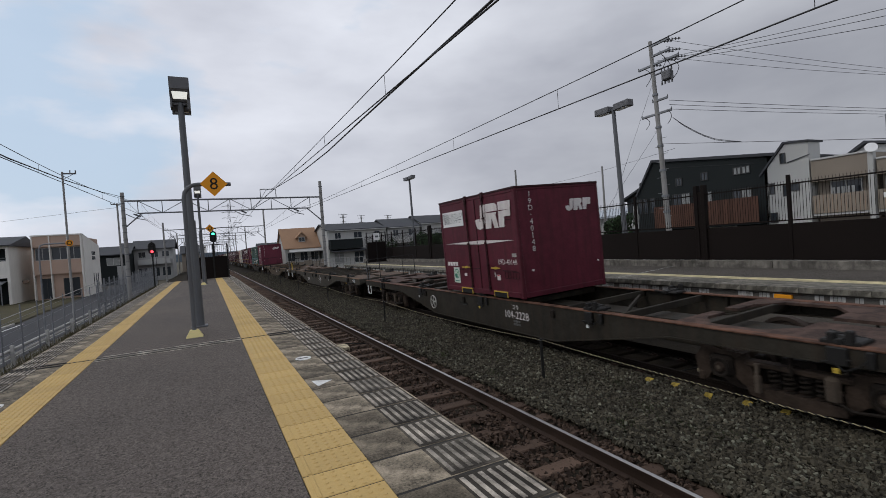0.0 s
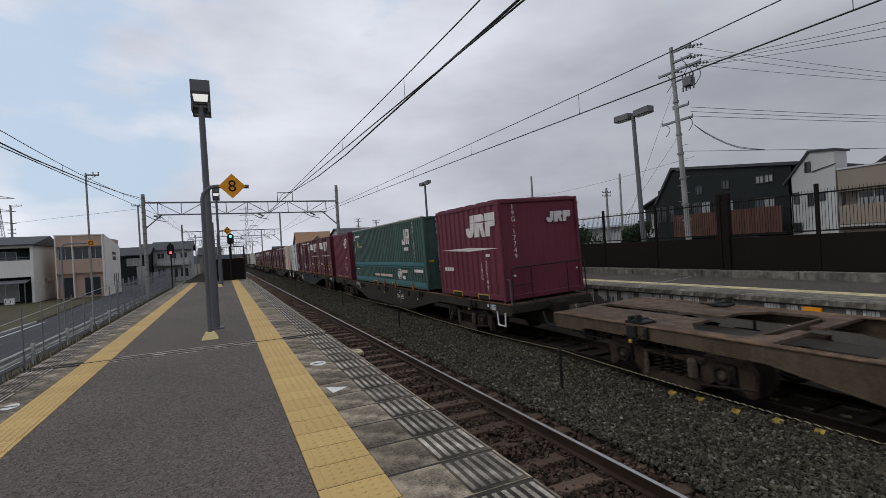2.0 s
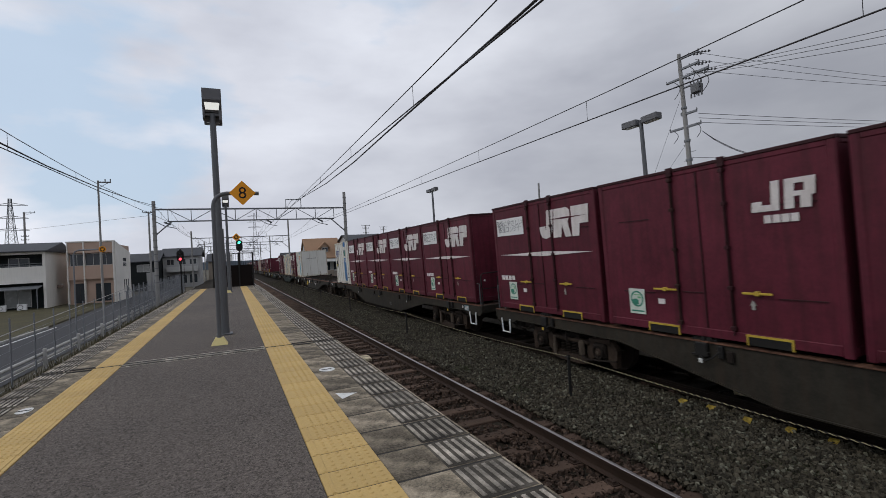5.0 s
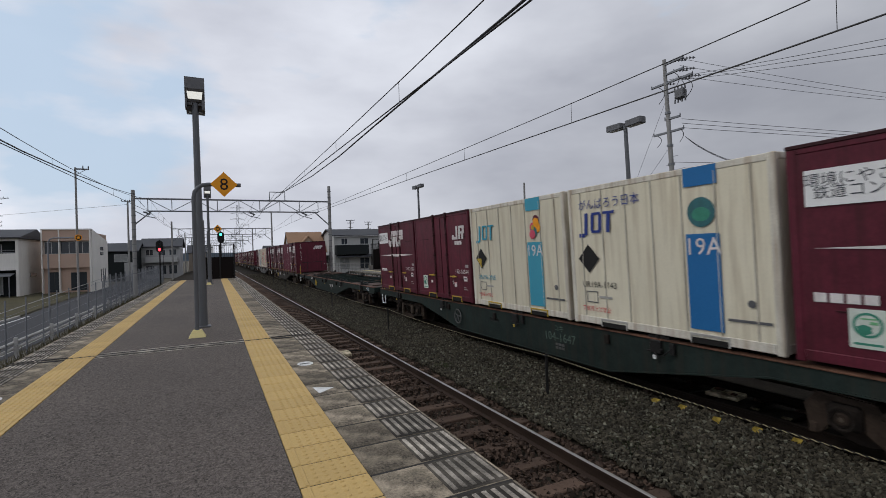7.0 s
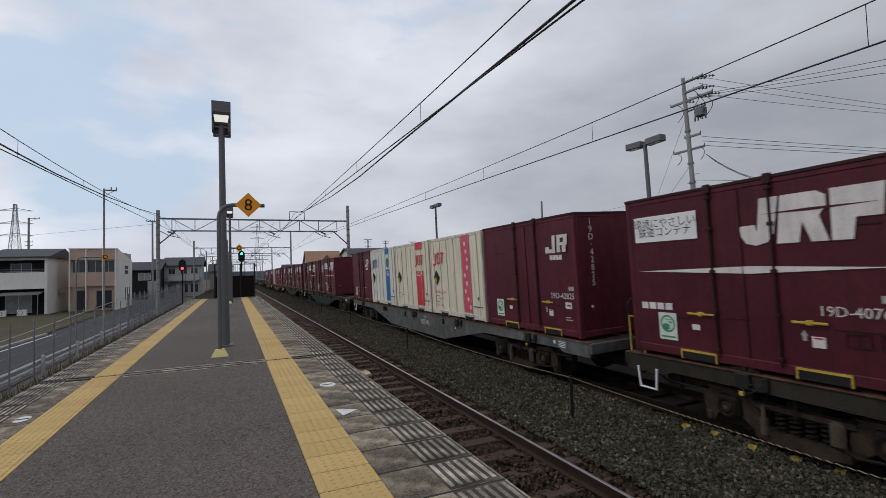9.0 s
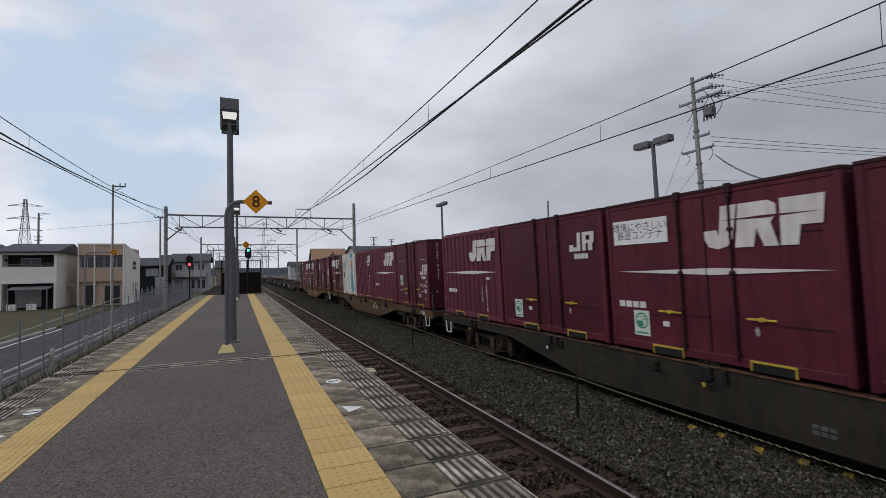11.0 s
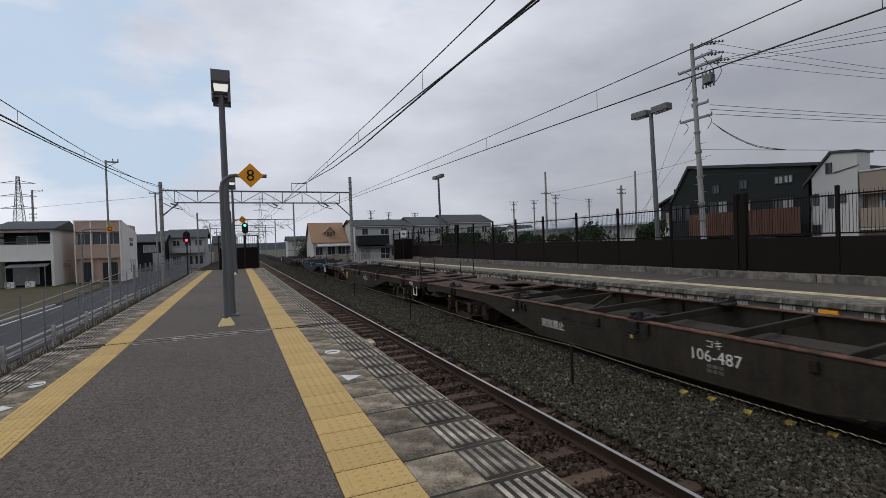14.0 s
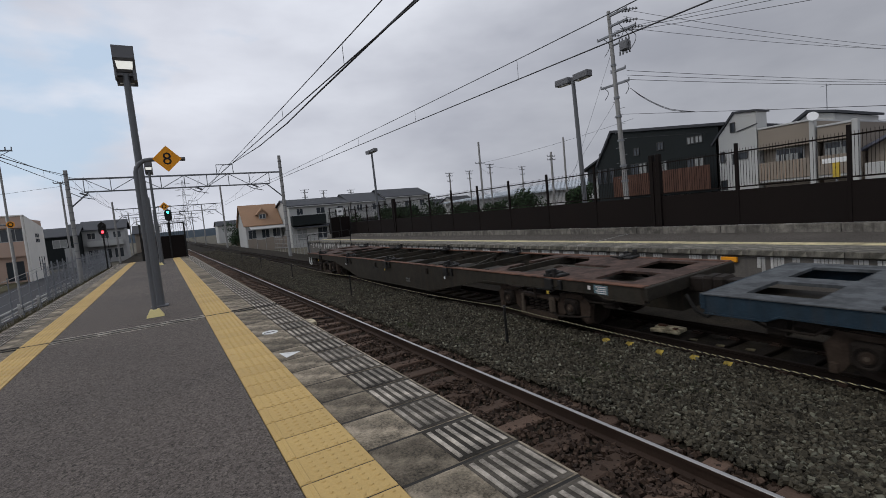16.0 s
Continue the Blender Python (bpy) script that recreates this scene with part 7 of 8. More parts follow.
def right_houses():
    X = 30.0
    # black house
    h = thing("house", "black-clad house with steep mono-pitch roof and red-brown board balcony", "house", "houses round the station")
    out = [(16.45, -2.0), (16.45, 5.1), (24.3, 6.12), (25.9, 3.8), (25.9, -2.0)]
    part("wall", Solid().prism(out, "x", X, X + 8), WALL_BLACK, h)
    part("roof", Solid().prism([(16.0, 5.06), (24.35, 6.15), (24.35, 6.33), (16.0, 5.24)], "x", X - 0.15, X + 8.4), ROOF_DARK, h)
    part("roof", Solid().prism([(24.35, 6.15), (25.92, 3.78), (26.02, 3.85), (24.42, 6.33)], "x", X - 0.15, X + 8.4), ROOF_DARK, h)
    for y, z, w, hh, g in ((17.68, 4.34, 0.42, 0.38, CURTAIN), (18.22, 4.34, 0.42, 0.38, CURTAIN), (17.72, 2.75, 0.56, 0.62, CURTAIN), (18.3, 2.75, 0.42, 0.62, GLASS), (20.24, 2.8, 0.54, 0.66, CURTAIN),
                           (21.85, 2.85, 0.6, 0.7, CURTAIN), (22.52, 2.85, 0.6, 0.7, GLASS), (22.3, 4.2, 0.4, 0.45, GLASS), (20.4, 4.3, 0.4, 0.45, GLASS)):
        window_on(h, "x", X, y, z, w, hh, g, DARK_FRAME)
    for y in (24.55, 25.2, 25.75):
        window_on(h, "x", X, y, 2.5, 0.32, 1.0, GLASS, DARK_FRAME, 0)
    brd = Solid().cbox(-0.03, 0.03, 0.003, 0.297, 1.28, 2.80, 0.006).mesh("board")
    for i in range(24):
        part("board", brd, WOOD_RED, h, at=(X - 0.9, 16.55 + 0.3 * i, 0.0))
    part("garage_opening", Solid().cbox(X - 0.03, X + 0.02, 18.5, 21.2, -1.9, 1.05, 0.01), GLASS, h, "dark recessed ground-floor opening")
    part("opening_trim", Solid().cbox(X - 0.06, X - 0.03, 18.4, 21.3, 1.05, 1.12, 0.008), FRAME, h)
    part("balcony_floor", Solid().box(X - 0.85, X, 16.5, 23.8, 1.16, 1.28), WALL_BLACK, h)
    # lower dark wing
    g = thing("house", "low dark grey wing with mono-pitch roof, balcony and chimney", "house", "houses round the station")
    part("wall", Solid().prism([(25.92, -2.0), (25.92, 4.35), (27.5, 3.7), (27.5, -2.0)], "x", 30.6, 36.6), WALL_SLATE, g)
    part("roof", Solid().prism([(25.9, 4.36), (27.8, 3.58), (27.82, 3.7), (25.9, 4.5)], "x", 30.2, 36.8), ROOF_DARK, g)
    part("chimney", Solid().cbox(31.2, 31.7, 26.3, 26.75, 4.0, 4.95, 0.02), BLACK, g)
    window_on(g, "x", 30.6, 26.5, 2.2, 0.7, 0.9, CURTAIN)
    part("balcony", Solid().cbox(30.0, 30.58, 26.0, 27.4, 1.35, 2.15, 0.02), WALL_GREY, g, "grey slatted balcony")
    # white gable house
    h = thing("house", "white house with steep mono-pitch roof and small dark windows", "house", "houses round the station")
    out = [(14.28, -2.0), (14.28, 5.5), (15.45, 5.62), (16.62, 4.2), (16.62, -2.0)]
    part("wall", Solid().prism(out, "x", X, X + 1.2), WALL_WHITE, h)
    part("roof", Solid().prism([(14.2, 5.5), (15.47, 5.63), (16.85, 3.95), (16.91, 4.02), (15.52, 5.74), (14.2, 5.61)], "x", X - 0.1, X + 1.4), ROOF_DARK, h)
    for y, z, w, hh in ((15.58, 4.57, 0.2, 0.5), (15.05, 2.93, 0.42, 0.33), (15.51, 2.68, 0.18, 0.55), (16.23, 2.87, 0.2, 0.55), (16.2, 1.2, 0.3, 0.5)):
        window_on(h, "x", X, y, z, w, hh, GLASS, DARK_FRAME, 0)
    bat = Solid().box(-0.012, 0.0, -0.008, 0.008, -1.9, 3.4).mesh("batten")
    for i in range(11):
        part("batten", bat, WALL_GREY, h, at=(X, 14.5 + 0.2 * i, 0.0))
    part("lean_to_roof", Solid().prism([(14.2, 4.78), (15.35, 4.5), (15.35, 4.56), (14.2, 4.82)], "x", X - 0.05, X), ROOF_DARK, h, "thin sloping porch roof")
    # tan apartments
    for y0, y1, top in ((11.55, 14.2, 4.4), (9.75, 11.35, 3.98)):
        h = thing("house", "tan terraced house with brown boarded balcony and white columns", "house", "houses round the station")
        part("wall", Solid().box(X + 0.6, X + 8, y0, y1, -2.0, top), WALL_BEIGE, h)
        part("upper_wall", Solid().box(X, X + 0.6, y0, y1, 3.25, top), WALL_BEIGE, h)
        part("balcony", Solid().cbox(X - 0.05, X + 0.08, y0, y1, 1.5, 2.5, 0.015), WALL_BEIGE, h, "brown boarded balcony front")
        part("balcony_floor", Solid().box(X, X + 0.6, y0, y1, 1.38, 1.5), WALL_WHITE, h)
        part("parapet", Solid().cbox(X - 0.06, X + 8, y0, y1, top, top + 0.1, 0.015), FRAME, h)
        part("column", Solid().cbox(X - 0.12, X + 0.2, y0 - 0.12, y0 + 0.12, -2.0, top + 0.15, 0.015), WALL_WHITE, h)
        window_on(h, "x", X + 0.58, (y0 + y1) / 2, 1.6, 1.3, 1.55, GLASS, FRAME)
        for i in range(int((y1 - y0) / 0.2)):
            part("balcony_batten", Solid().box(X - 0.062, X - 0.05, y0 + 0.1 + 0.2 * i, y0 + 0.12 + 0.2 * i, 1.52, 2.48), WALL_TAN, h)
        cl = Solid()
        for i in range(5):
            y = (y0 + y1) / 2 - 0.5 + i * 0.22
            cl.box(X + 0.25, X + 0.28, y, y + 0.15, 2.3 + 0.07 * (i % 2), 2.85)
        part("washing", cl, CURTAIN, h, "washing hung out on the balcony")
    g = thing("house", "white house with mono-pitch roof and satellite dish behind the terrace", "house", "houses round the station")
    part("wall", Solid().prism([(11.9, -2.0), (11.9, 4.95), (13.1, 5.2), (14.2, 4.5), (14.2, -2.0)], "x", 33.6, 40), WALL_WHITE, g)
    part("roof", Solid().prism([(11.7, 4.95), (13.1, 5.25), (14.4, 4.4), (14.45, 4.5), (13.12, 5.4), (11.7, 5.1)], "x", 33.3, 40.3), ROOF_DARK, g)
    part("satellite_dish", Solid().tube((29.9, 11.5, 4.55), (29.8, 11.45, 4.6), 0.05, 16, 0.26), WHITE, g, "round white dish")
    part("aerial", Solid().tube((33.8, 12.3, 5.0), (33.8, 12.3, 6.7), 0.02, 6).tube((33.8, 12.0, 6.6), (33.8, 12.6, 6.6), 0.012, 5), GALV, g)
    g = gable_house(31, 40, 2.0, 9.6, 2.6, 4.6, WALL_BEIGE, ROOF_BLUE, "x", "house with slate-blue pitched roof behind the fence")
    window_on(g, "x", 31, 8.2, 1.0, 1.3, 1.0)
    part("balcony_rail", Solid().cbox(30.2, 30.3, 6.5, 9.5, 0.9, 1.9, 0.02), WALL_WHITE, g)
    u = thing("street_sign", "white and yellow notice on posts behind the fence", "sign")
    part("board", Solid().cbox(24.0, 24.06, 8.0, 8.9, 1.95, 2.15, 0.01), WHITE, u)
    part("yellow_board", Solid().cbox(24.0, 24.05, 8.3, 8.55, 1.35, 1.95, 0.01), YELLOW, u)
    part("post", Solid().tube((24.1, 8.45, -2), (24.1, 8.45, 2.1), 0.04, 8), GALV, u)


right_houses()


def middle_houses():
    spec = [(17.3, 27.1, 75, 84, 4.45, 5.55, WALL_WHITE, "long white two-storey terrace with dark roof"), (27.3, 33.2, 75, 84, 4.45, 5.95, WALL_GREY, "grey two-storey house with dark roof and balconies"),
            (33.7, 42.0, 75, 84, 4.85, 6.3, WALL_WHITE, "white two-storey house with dark pitched roof")]
    for x0, x1, y0, y1, e, r, w, lab in spec:
        h = gable_house(x0, x1, y0, y1, e, r, w, ROOF_DARK, "x", lab, 0.35)
        n = int((x1 - x0) / 2.6)
        for i in range(n):
            x = x0 + (x1 - x0) * (i + 0.5) / n
            window_on(h, "y", x, y0, 2.95, 1.3 if i % 2 else 0.9, 1.0, GLASS)
            window_on(h, "y", x, y0, -0.9, 1.5, 1.7, GLASS if i % 2 else CURTAIN)
        part("gutter", Solid().cbox(x0 - 0.3, x1 + 0.3, y0 - 0.42, y0 - 0.3, e - 0.2, e - 0.08, 0.02), FRAME, h, "pale eaves gutter")
        part("down_pipe", Solid().tube((x0 + 0.15, y0 - 0.08, -2.0), (x0 + 0.15, y0 - 0.08, e - 0.15), 0.05, 6), FRAME, h)
        if w == WALL_GREY:
            part("balcony", Solid().cbox(x0 + 0.4, x1 - 0.4, y0 - 1.2, y0 - 0.02, 1.7, 2.6, 0.02), WALL_WHITE, h)
        else:
            part("balcony", Solid().cbox(x0 + 0.1, x0 + 5.3, y0 - 1.2, y0 - 0.02, 1.4, 2.9, 0.02), WALL_BLACK, h, "black panelled balcony")
            part("balcony_rail", Solid().cbox(x0 + 0.1, x0 + 5.3, y0 - 1.25, y0 - 1.15, 2.96, 3.04, 0.01), FRAME, h)
        part("porch_roof", Solid().prism([(y0 - 1.5, 0.95), (y0, 1.25), (y0, 1.35), (y0 - 1.5, 1.05)], "x", x0 + 0.2, x1 - 0.2), ROOF_DARK, h)
    # brown-roofed house with a dormer
    h = gable_house(11.5, 16.9, 80, 88, 2.15, 5.35, WALL_WHITE, ROOF_BROWN, "x", "house with steep orange-brown roof and a small dormer", 0.3)
    part("dormer", Solid().box(13.75, 15.0, 80.9, 83.5, 2.9, 3.9), WALL_TAN, h)
    part("dormer_roof", Solid().prism([(13.4, 3.75), (14.38, 4.75), (15.35, 3.75), (15.2, 3.65), (14.38, 4.5), (13.55, 3.65)], "y", 80.6, 84), ROOF_BROWN, h)
    part("dormer_gable", Solid().prism([(13.7, 3.8), (14.38, 4.45), (15.05, 3.8)], "y", 80.85, 80.95), WALL_TAN, h)
    window_on(h, "y", 14.38, 80.88, 3.1, 0.9, 0.65)
    for x in (12.4, 14.4, 16.1):
        window_on(h, "y", x, 80, 0.0, 1.1, 1.3, GLASS)
    part("porch_roof", Solid().prism([(78.4, 1.35), (80, 1.8), (80, 1.92), (78.4, 1.47)], "x", 12.0, 17.6), FRAME, h)
    for i in range(5):
        part("garden_fence", Solid().cbox(11.2 + 1.3 * i, 12.44 + 1.3 * i, 77.0, 77.06, -2.0, 0.0 - 0.2 * (i % 2), 0.02), WALL_BEIGE, h, "low garden screen")
    rng = random.Random(21)
    for i in range(16):
        x, y = 12 + i * 5.4 + rng.uniform(-1, 1), rng.uniform(120, 190)
        x *= y / 120
        w = rng.uniform(5, 8)
        e = rng.uniform(3, 4.4)
        gable_house(x, x + w, y, y + 8, e, e + rng.uniform(1.2, 2), (WALL_WHITE, WALL_GREY, WALL_BEIGE)[i % 3], ROOF_DARK, "xy"[i % 2], "far two-storey house with dark roof")
    for i in range(9):
        y = rng.uniform(110, 200)
        x = -(8 + i * 6.5) * y / 110
        e = rng.uniform(2.6, 4.2)
        gable_house(x - 7, x, y, y + 8, e, e + rng.uniform(1.2, 2), (WALL_GREY, WALL_BEIGE, WALL_WHITE)[i % 3], ROOF_DARK, "xy"[i % 2], "far two-storey house with dark roof")
    s = thing("warehouse", "long low pale metal-roofed sheds beyond the fence", "warehouse")
    part("roof", Solid().prism([(62, 3.4), (95, 6.2), (95, 6.6), (62, 3.7)], "y", 40, 105), SHED, s)
    part("wall", Solid().box(63, 94, 41, 104, -2, 3.4), WALL_GREY, s)
    b = thing("far_hills", "low blue-grey wooded hills on the horizon", "hills", kind="structure")
    pts, n = [], 90
    for i in range(n + 1):
        a = -1.3 + 2.6 * i / n
        r = 900
        z = 22 + 14 * noise.noise((i * 0.13, 0, 3)) + 5 * noise.noise((i * 0.6, 2, 0))
        z *= 0.35 + 0.65 * max(0.0, min(1.0, (a + 0.1) / 0.7))
        pts += [(r * math.sin(a), r * math.cos(a), -2.0), (r * math.sin(a), r * math.cos(a), z)]
    part("ridge", Solid().add(pts, [(2 * i, 2 * i + 2, 2 * i + 3, 2 * i + 1) for i in range(n)]), HILL, b)


middle_houses()


# ---- poles and cables of the street ----
def arm(p, x, y, z, half, along="y", pins=3, tall=0.3):
    s = Solid()
    if along == "y":
        s.cbox(x - 0.06, x + 0.06, y - half, y + half, z - 0.06, z + 0.06, 0.01)
    else:
        s.cbox(x - half, x + half, y - 0.05, y + 0.05, z - 0.04, z + 0.04, 0.01)
    part("cross_arm", s, GALV, p)
    for i in range(pins):
        d = -half + 2 * half * i / max(1, pins - 1)
        q = (x, y + d) if along == "y" else (x + d, y)
        part("insulator", Solid().tube((*q, z + 0.04), (*q, z + tall), tall * 0.24, 8, tall * 0.16), LAMP_GREY, p)


def utility_pole():
    x, y = 24.0, 19.0
    p = thing("utility_pole", "tall pale concrete power pole with transformer, arms and cables", "utility pole", "street poles")
    part("shaft", Solid().tube((x, y - 0.48, -2.0), (x, y + 0.13, 12.2), 0.175, 16, 0.10), MAST, p)
    arm(p, x, y - 0.5, 11.9, 0.6, tall=0.14)
    arm(p, x, y - 0.3, 10.8, 1.35, pins=4, tall=0.14)
    arm(p, x, y - 0.5, 11.3, 0.6, tall=0.14)
    arm(p, x, y, 7.95, 1.0, tall=0.16)
    arm(p, x, y - 0.3, 8.7, 0.5, pins=2, tall=0.16)
    for dy, z in ((-0.9, 11.9), (-0.4, 11.95), (-0.9, 11.3), (-0.45, 11.35), (-1.2, 10.8), (-0.6, 10.85), (0.4, 10.85)):
        q = Solid()
        for i in range(4):
            f = 0.12 + 0.13 * i
            q.tube((x + 0.9 * f, y + dy - 0.9 * f, z - 0.1 * f), (x + 0.9 * f + 0.05, y + dy - 0.9 * f - 0.05, z - 0.1 * f), 0.085, 8, 0.05)
        part("strain_insulator", q.tube((x, y + dy, z), (x + 0.55, y + dy - 0.55, z - 0.07), 0.02, 5), LAMP_GREY, p, "dark ribbed strain insulator")
    part("switch_box", Solid().cbox(x - 0.2, x + 0.2, y - 1.15, y - 0.6, 9.65, 10.15, 0.05), LAMP_GREY, p, "dark pole-mounted switch box")
    for dy in (-1.2, -1.0, -0.75, -0.55):
        part("bushing", Solid().tube((x - 0.05, y + dy, 9.45), (x - 0.05, y + dy, 9.68), 0.05, 8, 0.035).tube((x - 0.05, y + dy, 10.14), (x - 0.05, y + dy, 10.35), 0.05, 8, 0.035), LAMP_GREY, p)
    part("switch_bracket", Solid().cbox(x - 0.06, x + 0.06, y - 1.1, y, 10.15, 10.22, 0.01), STEEL_DARK, p)
    for dy, z0, z1, out in ((-1.2, 10.7, 9.5, 0.5), (-0.9, 10.8, 9.5, 0.35), (-0.6, 11.2, 10.3, 0.3), (0.5, 10.7, 9.7, 0.4), (-0.8, 8.0, 7.2, 0.25), (0.7, 7.9, 7.2, 0.3)):
        q = [(x - 0.1, y + dy - out * math.sin(math.pi * i / 8), z0 + (z1 - z0) * i / 8) for i in range(9)]
        part("jumper_cable", Solid().path(q, 0.018, 5), WIRE, p, "looped black jumper cable")
    b = Solid()
    for z in (2.2, 3.1, 4.6, 6.0, 7.1, 9.0):
        b.tube((x, y - 0.39 + 0.043 * z, z), (x, y - 0.385 + 0.043 * z, z + 0.12), 0.225 - z * 0.0072, 14)
    part("bands", b, GALV, p)
    st = Solid()
    for i in range(12):
        st.tube((x, y - 0.2 - 0.4 * (-1) ** i, 2.0 + i * 0.45), (x, y - 0.2, 2.0 + i * 0.45), 0.012, 5)
    part("climbing_pegs", st, GALV, p)
    def line(p0, p1, sag, r, label):
        p0, p1 = Vector(p0), Vector(p1)
        p1 = p0 + (p1 - p0) * 2.2
        wire("power_line", [tuple(p0.lerp(p1, i / 14) - Vector((0, 0, sag * 4 * (i / 14) * (1 - i / 14)))) for i in range(15)], r, label, "power lines")
    for z, zz in ((11.9, 11.0), (11.5, 10.7), (10.9, 10.45)):
        line((x, y - 0.9, z), (36.2, 15.2, zz), 0.25, 0.012, "thin dark power line from the concrete pole")
    for z, zz in ((8.5, 8.25), (8.25, 8.05), (8.0, 7.85)):
        line((x, y - 0.9, z), (36.8, 15.5, zz), 0.1, 0.014, "thin dark power line from the concrete pole")
    for dy, zz in ((-0.6, 9.42), (-0.2, 9.18), (0.2, 8.88)):
        line((x, y + dy, 10.95), (23.6, 9.8, zz), 0.15, 0.012, "thin dark power line from the concrete pole")
    for off in (0.0, 0.05):
        wire("power_line", [(x, 17.95, 7.48), (x, 17.3, 6.85 + off), (x, 16.74, 6.42 + off), (x, 16.15, 6.02 + off), (x, 15.58, 5.70 + off), (x, 14.9, 5.46 + off), (x, 14.25, 5.31)], 0.016, "drooping dark cable from the concrete pole", "power lines")
    wire("power_line", [(x, 18.8, 6.18), (x, 10.46, 4.56), (x, 2.0, 2.95)], 0.012, "thin dark cable past the houses", "power lines")
    line((x, y, 4.8), (36.0, 15.2, 4.9), 0.05, 0.010, "thin dark cable past the houses")
    for dz in (0, 1.0):
        wire("stay_wire", [(x, y, 10.0 - dz * 3), (x, y + 4.6 + dz, 1.5)], 0.008, "thin taut stay wire of the power pole", "power lines")


utility_pole()


def plain_pole(x, y, top, r, base=-2.0, arms=((0.4, 0.7),), bracket=0.0):
    p = thing("utility_pole", "slender grey street pole", "utility pole", "street poles")
    part("shaft", Solid().tube((x, y, base), (x, y, top), r * 1.3, 8, r), MAST, p)
    for d, half in arms:
        arm(p, x, y, top - d, half, "x", 4, 0.17)
    if bracket:                            # one-sided arm with two pins
        b = Solid().cbox(x - 0.05, x + bracket, y - 0.04, y + 0.04, top - 0.14, top - 0.06, 0.01).tube((x, y, top - 0.45), (x + bracket * 0.8, y, top - 0.12), 0.015, 6)
        for k in (0.55, 0.95):
            b.tube((x + bracket * k, y, top - 0.06), (x + bracket * k, y, top + 0.10), 0.03, 8)
        part("bracket", b, STEEL_DARK, p, "one-sided steel arm with pin insulators")


plain_pole(-7.0, 34.0, 7.0, 0.05, arms=(), bracket=0.65)
plain_pole(-7.2, 54.3, 7.3, 0.075, arms=((0.1, 0.5),))
plain_pole(-25.4, 82.0, 10.4, 0.12, arms=((3.3, 0.4), (3.8, 0.4)), bracket=1.2)
plain_pole(40.0, 55.5, 10.8, 0.13, arms=((3.0, 0.8),))
plain_pole(40.0, 39.2, 8.5, 0.10, arms=())
plain_pole(40.0, 41.3, 7.2, 0.12, arms=((0.5, 0.6), (0.9, 0.6)))
for px, py, pt in ((48, 64, 8.6), (52, 76, 8.8), (45, 72, 8.2), (36, 98, 8.0), (30, 98, 8.2), (24, 90, 8.0), (60, 70, 8.6)):
    plain_pole(px, py, pt, 0.12, arms=((0.1, 0.8), (0.6, 0.6), (1.5, 0.5)))
for a, b in (((40, 55.5, 7.8), (40, 30, 8.6)), ((40, 55.5, 7.2), (48, 64, 7.4)), ((48, 64, 8.4), (60, 70, 8.4))):
    wire("power_line", [tuple(Vector(a).lerp(Vector(b), i / 10) - Vector((0, 0, 1.2 * (i / 10) * (1 - i / 10)))) for i in range(11)], 0.014, "thin dark power line beyond the fence", "power lines")
wire("power_line", [tuple(Vector((-7.2, 54.3, 6.9)).lerp(Vector((-25.4, 82, 8.0)), i / 10)) for i in range(11)], 0.014, "thin dark power line over the road", "power lines")


def pylon(x, y, top, base=-2.0):
    p = thing("pylon", "distant grey lattice power pylon with cross arms", "pylon", "pylons")
    s = Solid()
    h = top - base
    half = lambda z: 2.2 * (1 - (z - base) / h) ** 1.2 + 0.35
    zs = [base + h * f for f in (0, 0.14, 0.27, 0.39, 0.5, 0.6, 0.69, 0.77, 0.84, 0.9, 0.96, 1.0)]
    for a, b in zip(zs, zs[1:]):
        ra, rb = half(a), half(b)
        ca = [(x + i * ra, y + j * ra, a) for i, j in ((-1, -1), (1, -1), (1, 1), (-1, 1))]
        cb = [(x + i * rb, y + j * rb, b) for i, j in ((-1, -1), (1, -1), (1, 1), (-1, 1))]
        for i in range(4):
            s.tube(ca[i], cb[i], 0.09, 4).tube(ca[i], cb[(i + 1) % 4], 0.045, 4).tube(cb[i], ca[(i + 1) % 4], 0.045, 4).tube(cb[i], cb[(i + 1) % 4], 0.045, 4)
    part("lattice", s, STEEL_DARK, p)
    for z, w in ((top - 2.2, 4.6), (top - 6.5, 4.8), (top - 10.5, 4.8)):
        part("cross_arm", Solid().tube((x - w, y, z), (x, y, z + 0.9), 0.12, 4).tube((x + w, y, z), (x, y, z + 0.9), 0.12, 4).tube((x - w, y, z), (x + w, y, z), 0.1, 4), STEEL_DARK, p)


pylon(-65.5, 200, 27.7)
pylon(17.0, 380, 40.0)


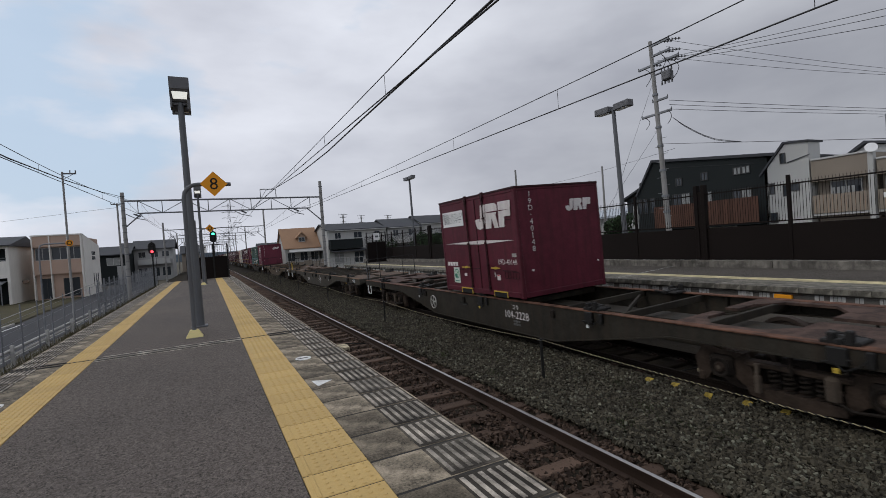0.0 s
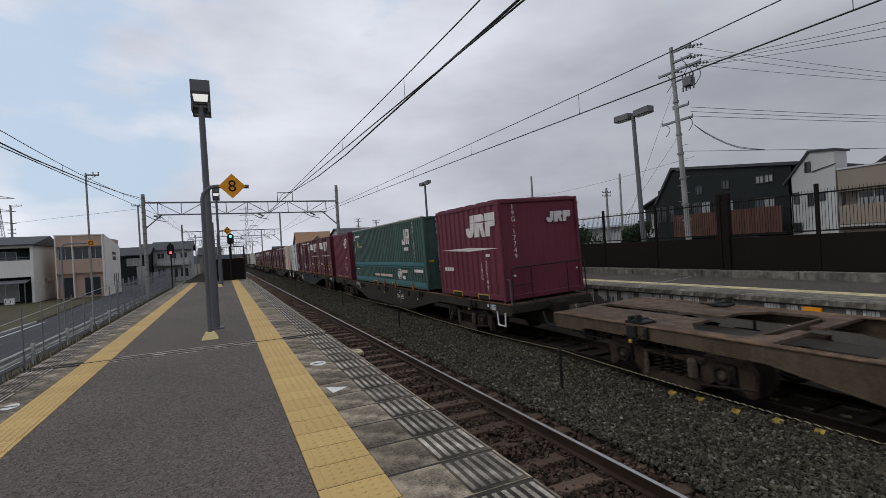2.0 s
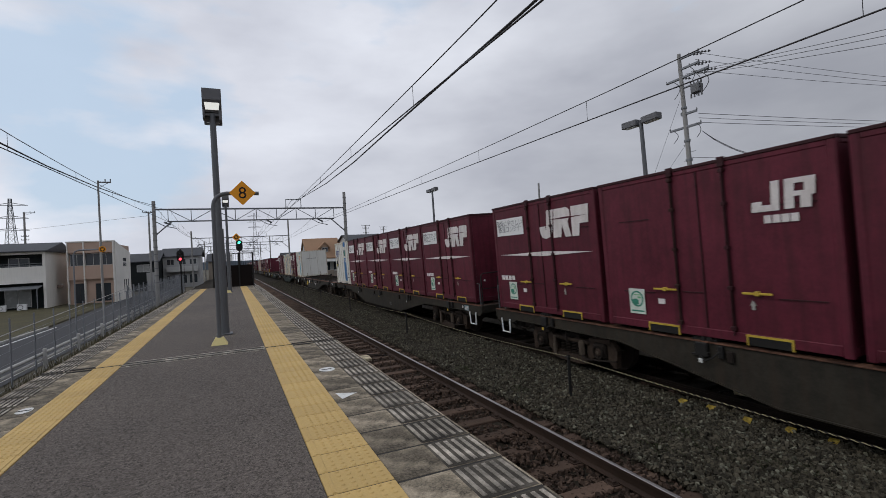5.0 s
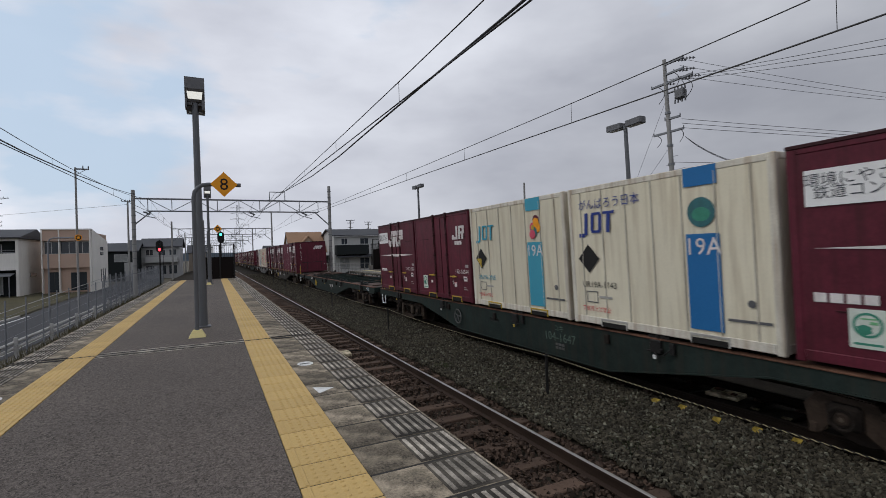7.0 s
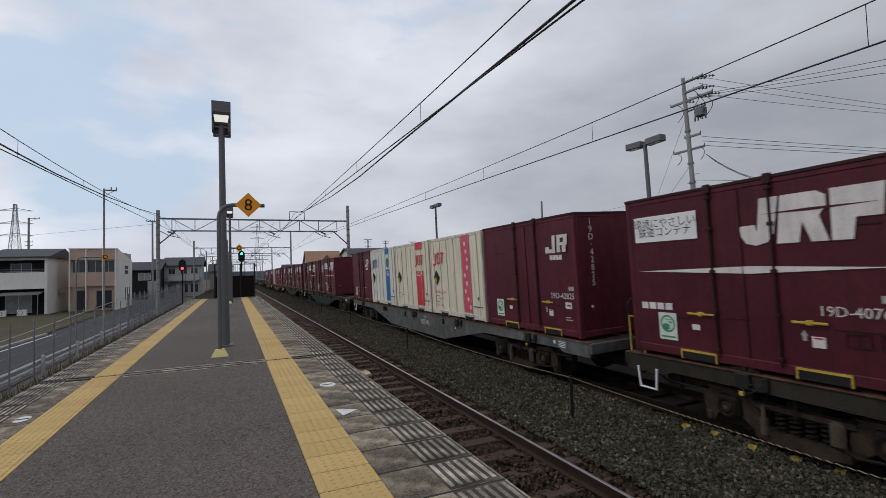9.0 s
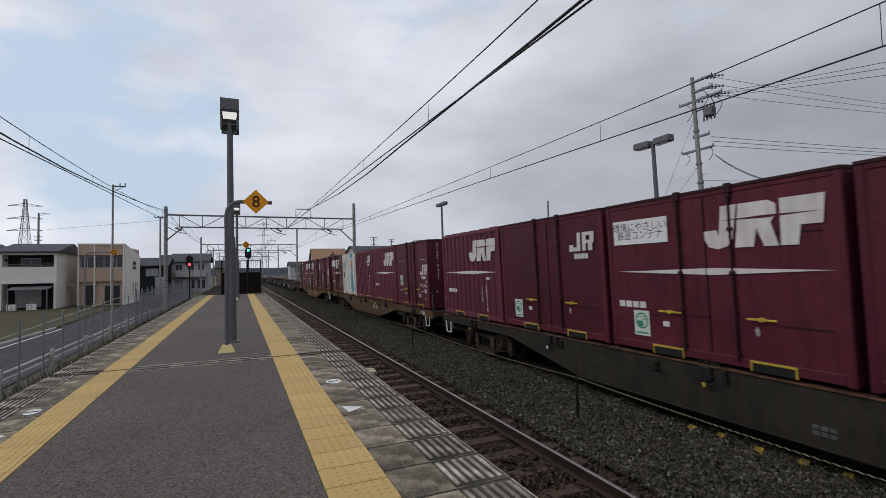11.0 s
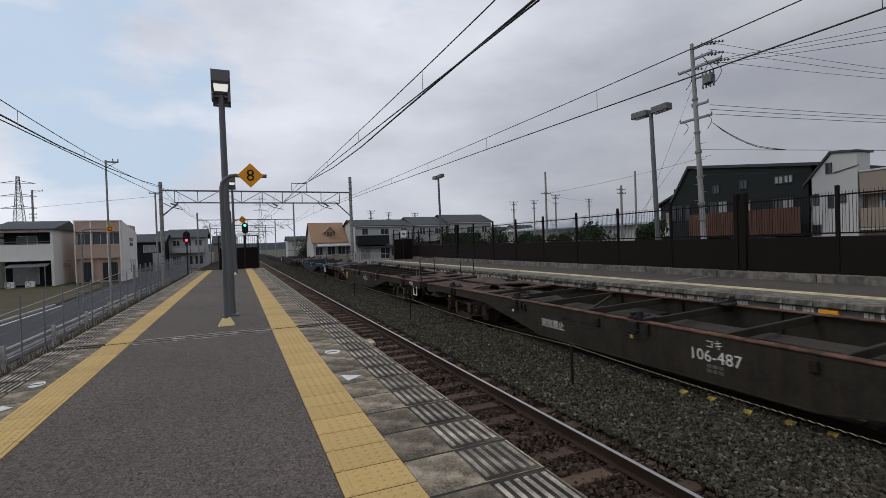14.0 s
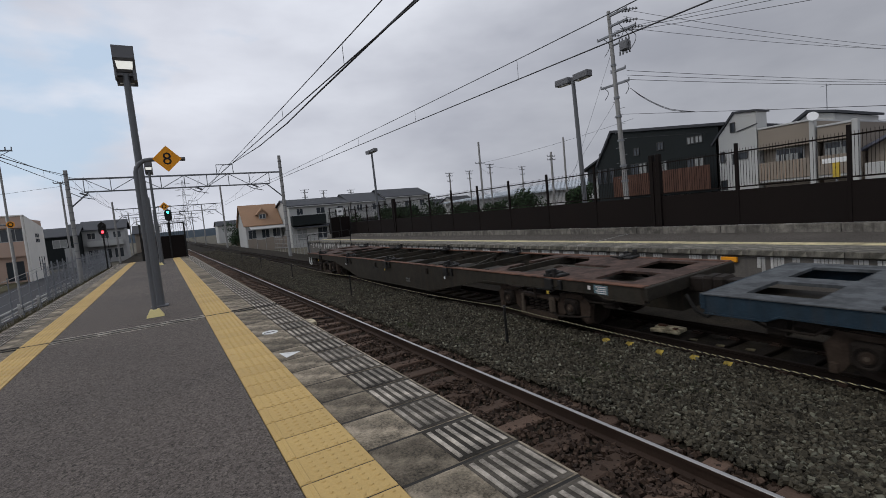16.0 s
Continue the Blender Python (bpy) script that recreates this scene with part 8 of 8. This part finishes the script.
# ---- planting ----
def bush(x, y, r, top, seed, trunk=True):
    rng = random.Random(seed)
    t = thing("tree", "small dark evergreen tree behind the fence", "tree", "trees")
    limbs = Solid().tube((x, y, -2.0), (x, y, top - r * 0.8), 0.12, 7, 0.05)
    blobs = []
    for i in range(14):
        a, f = rng.uniform(0, 6.28), rng.uniform(0.1, 0.8)
        q = Vector((x + r * f * math.cos(a), y + r * f * math.sin(a), top - r * rng.uniform(0.3, 1.9)))
        limbs.tube((x, y, max(-1.5, q.z - r)), q, 0.05, 5, 0.02)
        blobs.append((q, r * rng.uniform(0.35, 0.6)))
    part("trunk", limbs, BARK, t)
    leaf = Solid()
    for q, br in blobs:
        for _ in range(430):
            d = Vector((rng.gauss(0, 1), rng.gauss(0, 1), rng.gauss(0, 1))).normalized() * br * rng.uniform(0.55, 1.1)
            c = q + d
            e = Euler((rng.uniform(0, 6), rng.uniform(0, 6), rng.uniform(0, 6))).to_matrix()
            s = rng.uniform(0.06, 0.13)
            leaf.add([c + e @ Vector(v) for v in ((-s, 0, 0), (0, -s * 0.5, 0), (s, 0, 0), (0, s * 0.5, 0))], [(0, 1, 2, 3)])
    m = bpy.data.meshes.new("crown")
    m.from_pydata(leaf.v, [], leaf.f)
    m.materials.append(LEAF)
    part("crown", m, LEAF, t)


for i, (x, y, r, top) in enumerate(((22, 40, 1.9, 2.4), (24, 37, 1.2, 1.9), (23, 33.5, 0.9, 1.8), (23, 30.5, 0.9, 1.8), (23, 26.6, 1.7, 2.4), (21, 45.5, 1.6, 2.4), (25, 23.5, 1.0, 2.4), (22, 62, 1.8, 2.2), (12.5, 98, 2.2, 3.0))):
    bush(x, y, r, top, 40 + i)


def weeds():
    rng = random.Random(9)
    s = Solid()
    for cx, cy, n in ((5.4, 4.6, 90), (5.2, 8.2, 40), (4.7, 11.0, 30), (5.6, 3.4, 40), (5.0, 16.0, 40), (5.9, 6.5, 40)):
        for _ in range(n):
            x, y = rng.gauss(cx, 0.14), rng.gauss(cy, 0.2)
            a, h, l = rng.uniform(0, 6.28), rng.uniform(0.02, 0.06), rng.uniform(0.01, 0.05)
            s.add([(x, y, -1.07), (x + 0.012, y, -1.07), (x + l * math.cos(a), y + l * math.sin(a), -1.05 + h)], [(0, 1, 2)])
    for cx, cy, n in ((5.25, 4.0, 420), (5.35, 3.55, 200), (4.75, 4.35, 160), (5.55, 3.2, 200), (4.7, 7.4, 160), (4.6, 9.5, 160), (5.9, 5.6, 120)):
        for _ in range(n):
            x, y = rng.gauss(cx, 0.11), rng.gauss(cy, 0.16)
            a, h, l = rng.uniform(0, 6.28), rng.uniform(0.012, 0.035), rng.uniform(0.012, 0.035)
            s.add([(x, y, -1.055), (x + 0.02, y + 0.008, -1.055), (x + l * math.cos(a), y + l * math.sin(a), -1.045 + h)], [(0, 1, 2)])
    tagged(part("weeds", s, WEED), "sparse low green weeds in the ballast", "weeds", kind="stuff")
    g = Solid()
    for _ in range(3500):
        x, y = rng.uniform(-4.0, -2.86), rng.uniform(5, 34)
        a, h, l = rng.uniform(0, 6.28), rng.uniform(0.05, 0.2), rng.uniform(0.02, 0.1)
        x = -2.74 - abs(rng.gauss(0, 0.12))
        g.add([(x, y, -0.14), (x + 0.012, y, -0.14), (x + l * math.cos(a) * 0.4, y + l * math.sin(a), -0.14 + h)], [(0, 1, 2)])
    tagged(part("edge_weeds", g, GRASS), "dry weeds growing along the platform edge", "weeds", kind="stuff")
    tagged(part("edge_bank", Solid().cbox(-3.0, -2.72, 3.0, 37.0, -1.5, -0.12, 0.02), SOIL), "strip of earth along the platform edge", "earth", kind="structure")


weeds()


# ---- pieces of tracks and platform ----
build_sleepers(track_1, TRACK_1, -4.58, 95, SLEEPER)
# these sleepers carry the train's shade in their colour
build_sleepers(track_2, TRACK_2, -4.58, 60, SLEEPER_SHADED)
build_tactile(platform)
build_slabs(platform)
stones(56000, 4.22, 6.68, 0.6, 28, -1.072, STONE, "ballast_stones", "loose grey crushed stones between the tracks", 11, (0.011, 0.030))
stones(4200, 4.25, 6.62, 0.6, 24, -1.064, STONE_PALE, "pale_ballast_stones", "scattered pale crushed stones between the tracks", 14, (0.012, 0.028))
stones(16000, 4.3, 6.7, 27, 75, -1.066, STONE, "far_ballast_stones", "loose grey crushed stones farther along the tracks", 15, (0.02, 0.042), near=False)
stones(18000, 1.76, 4.3, 0.6, 24, -1.142, STONE_RUST, "rusty_ballast_stones", "rust-brown crushed stones between the sleepers", 12)

motions()
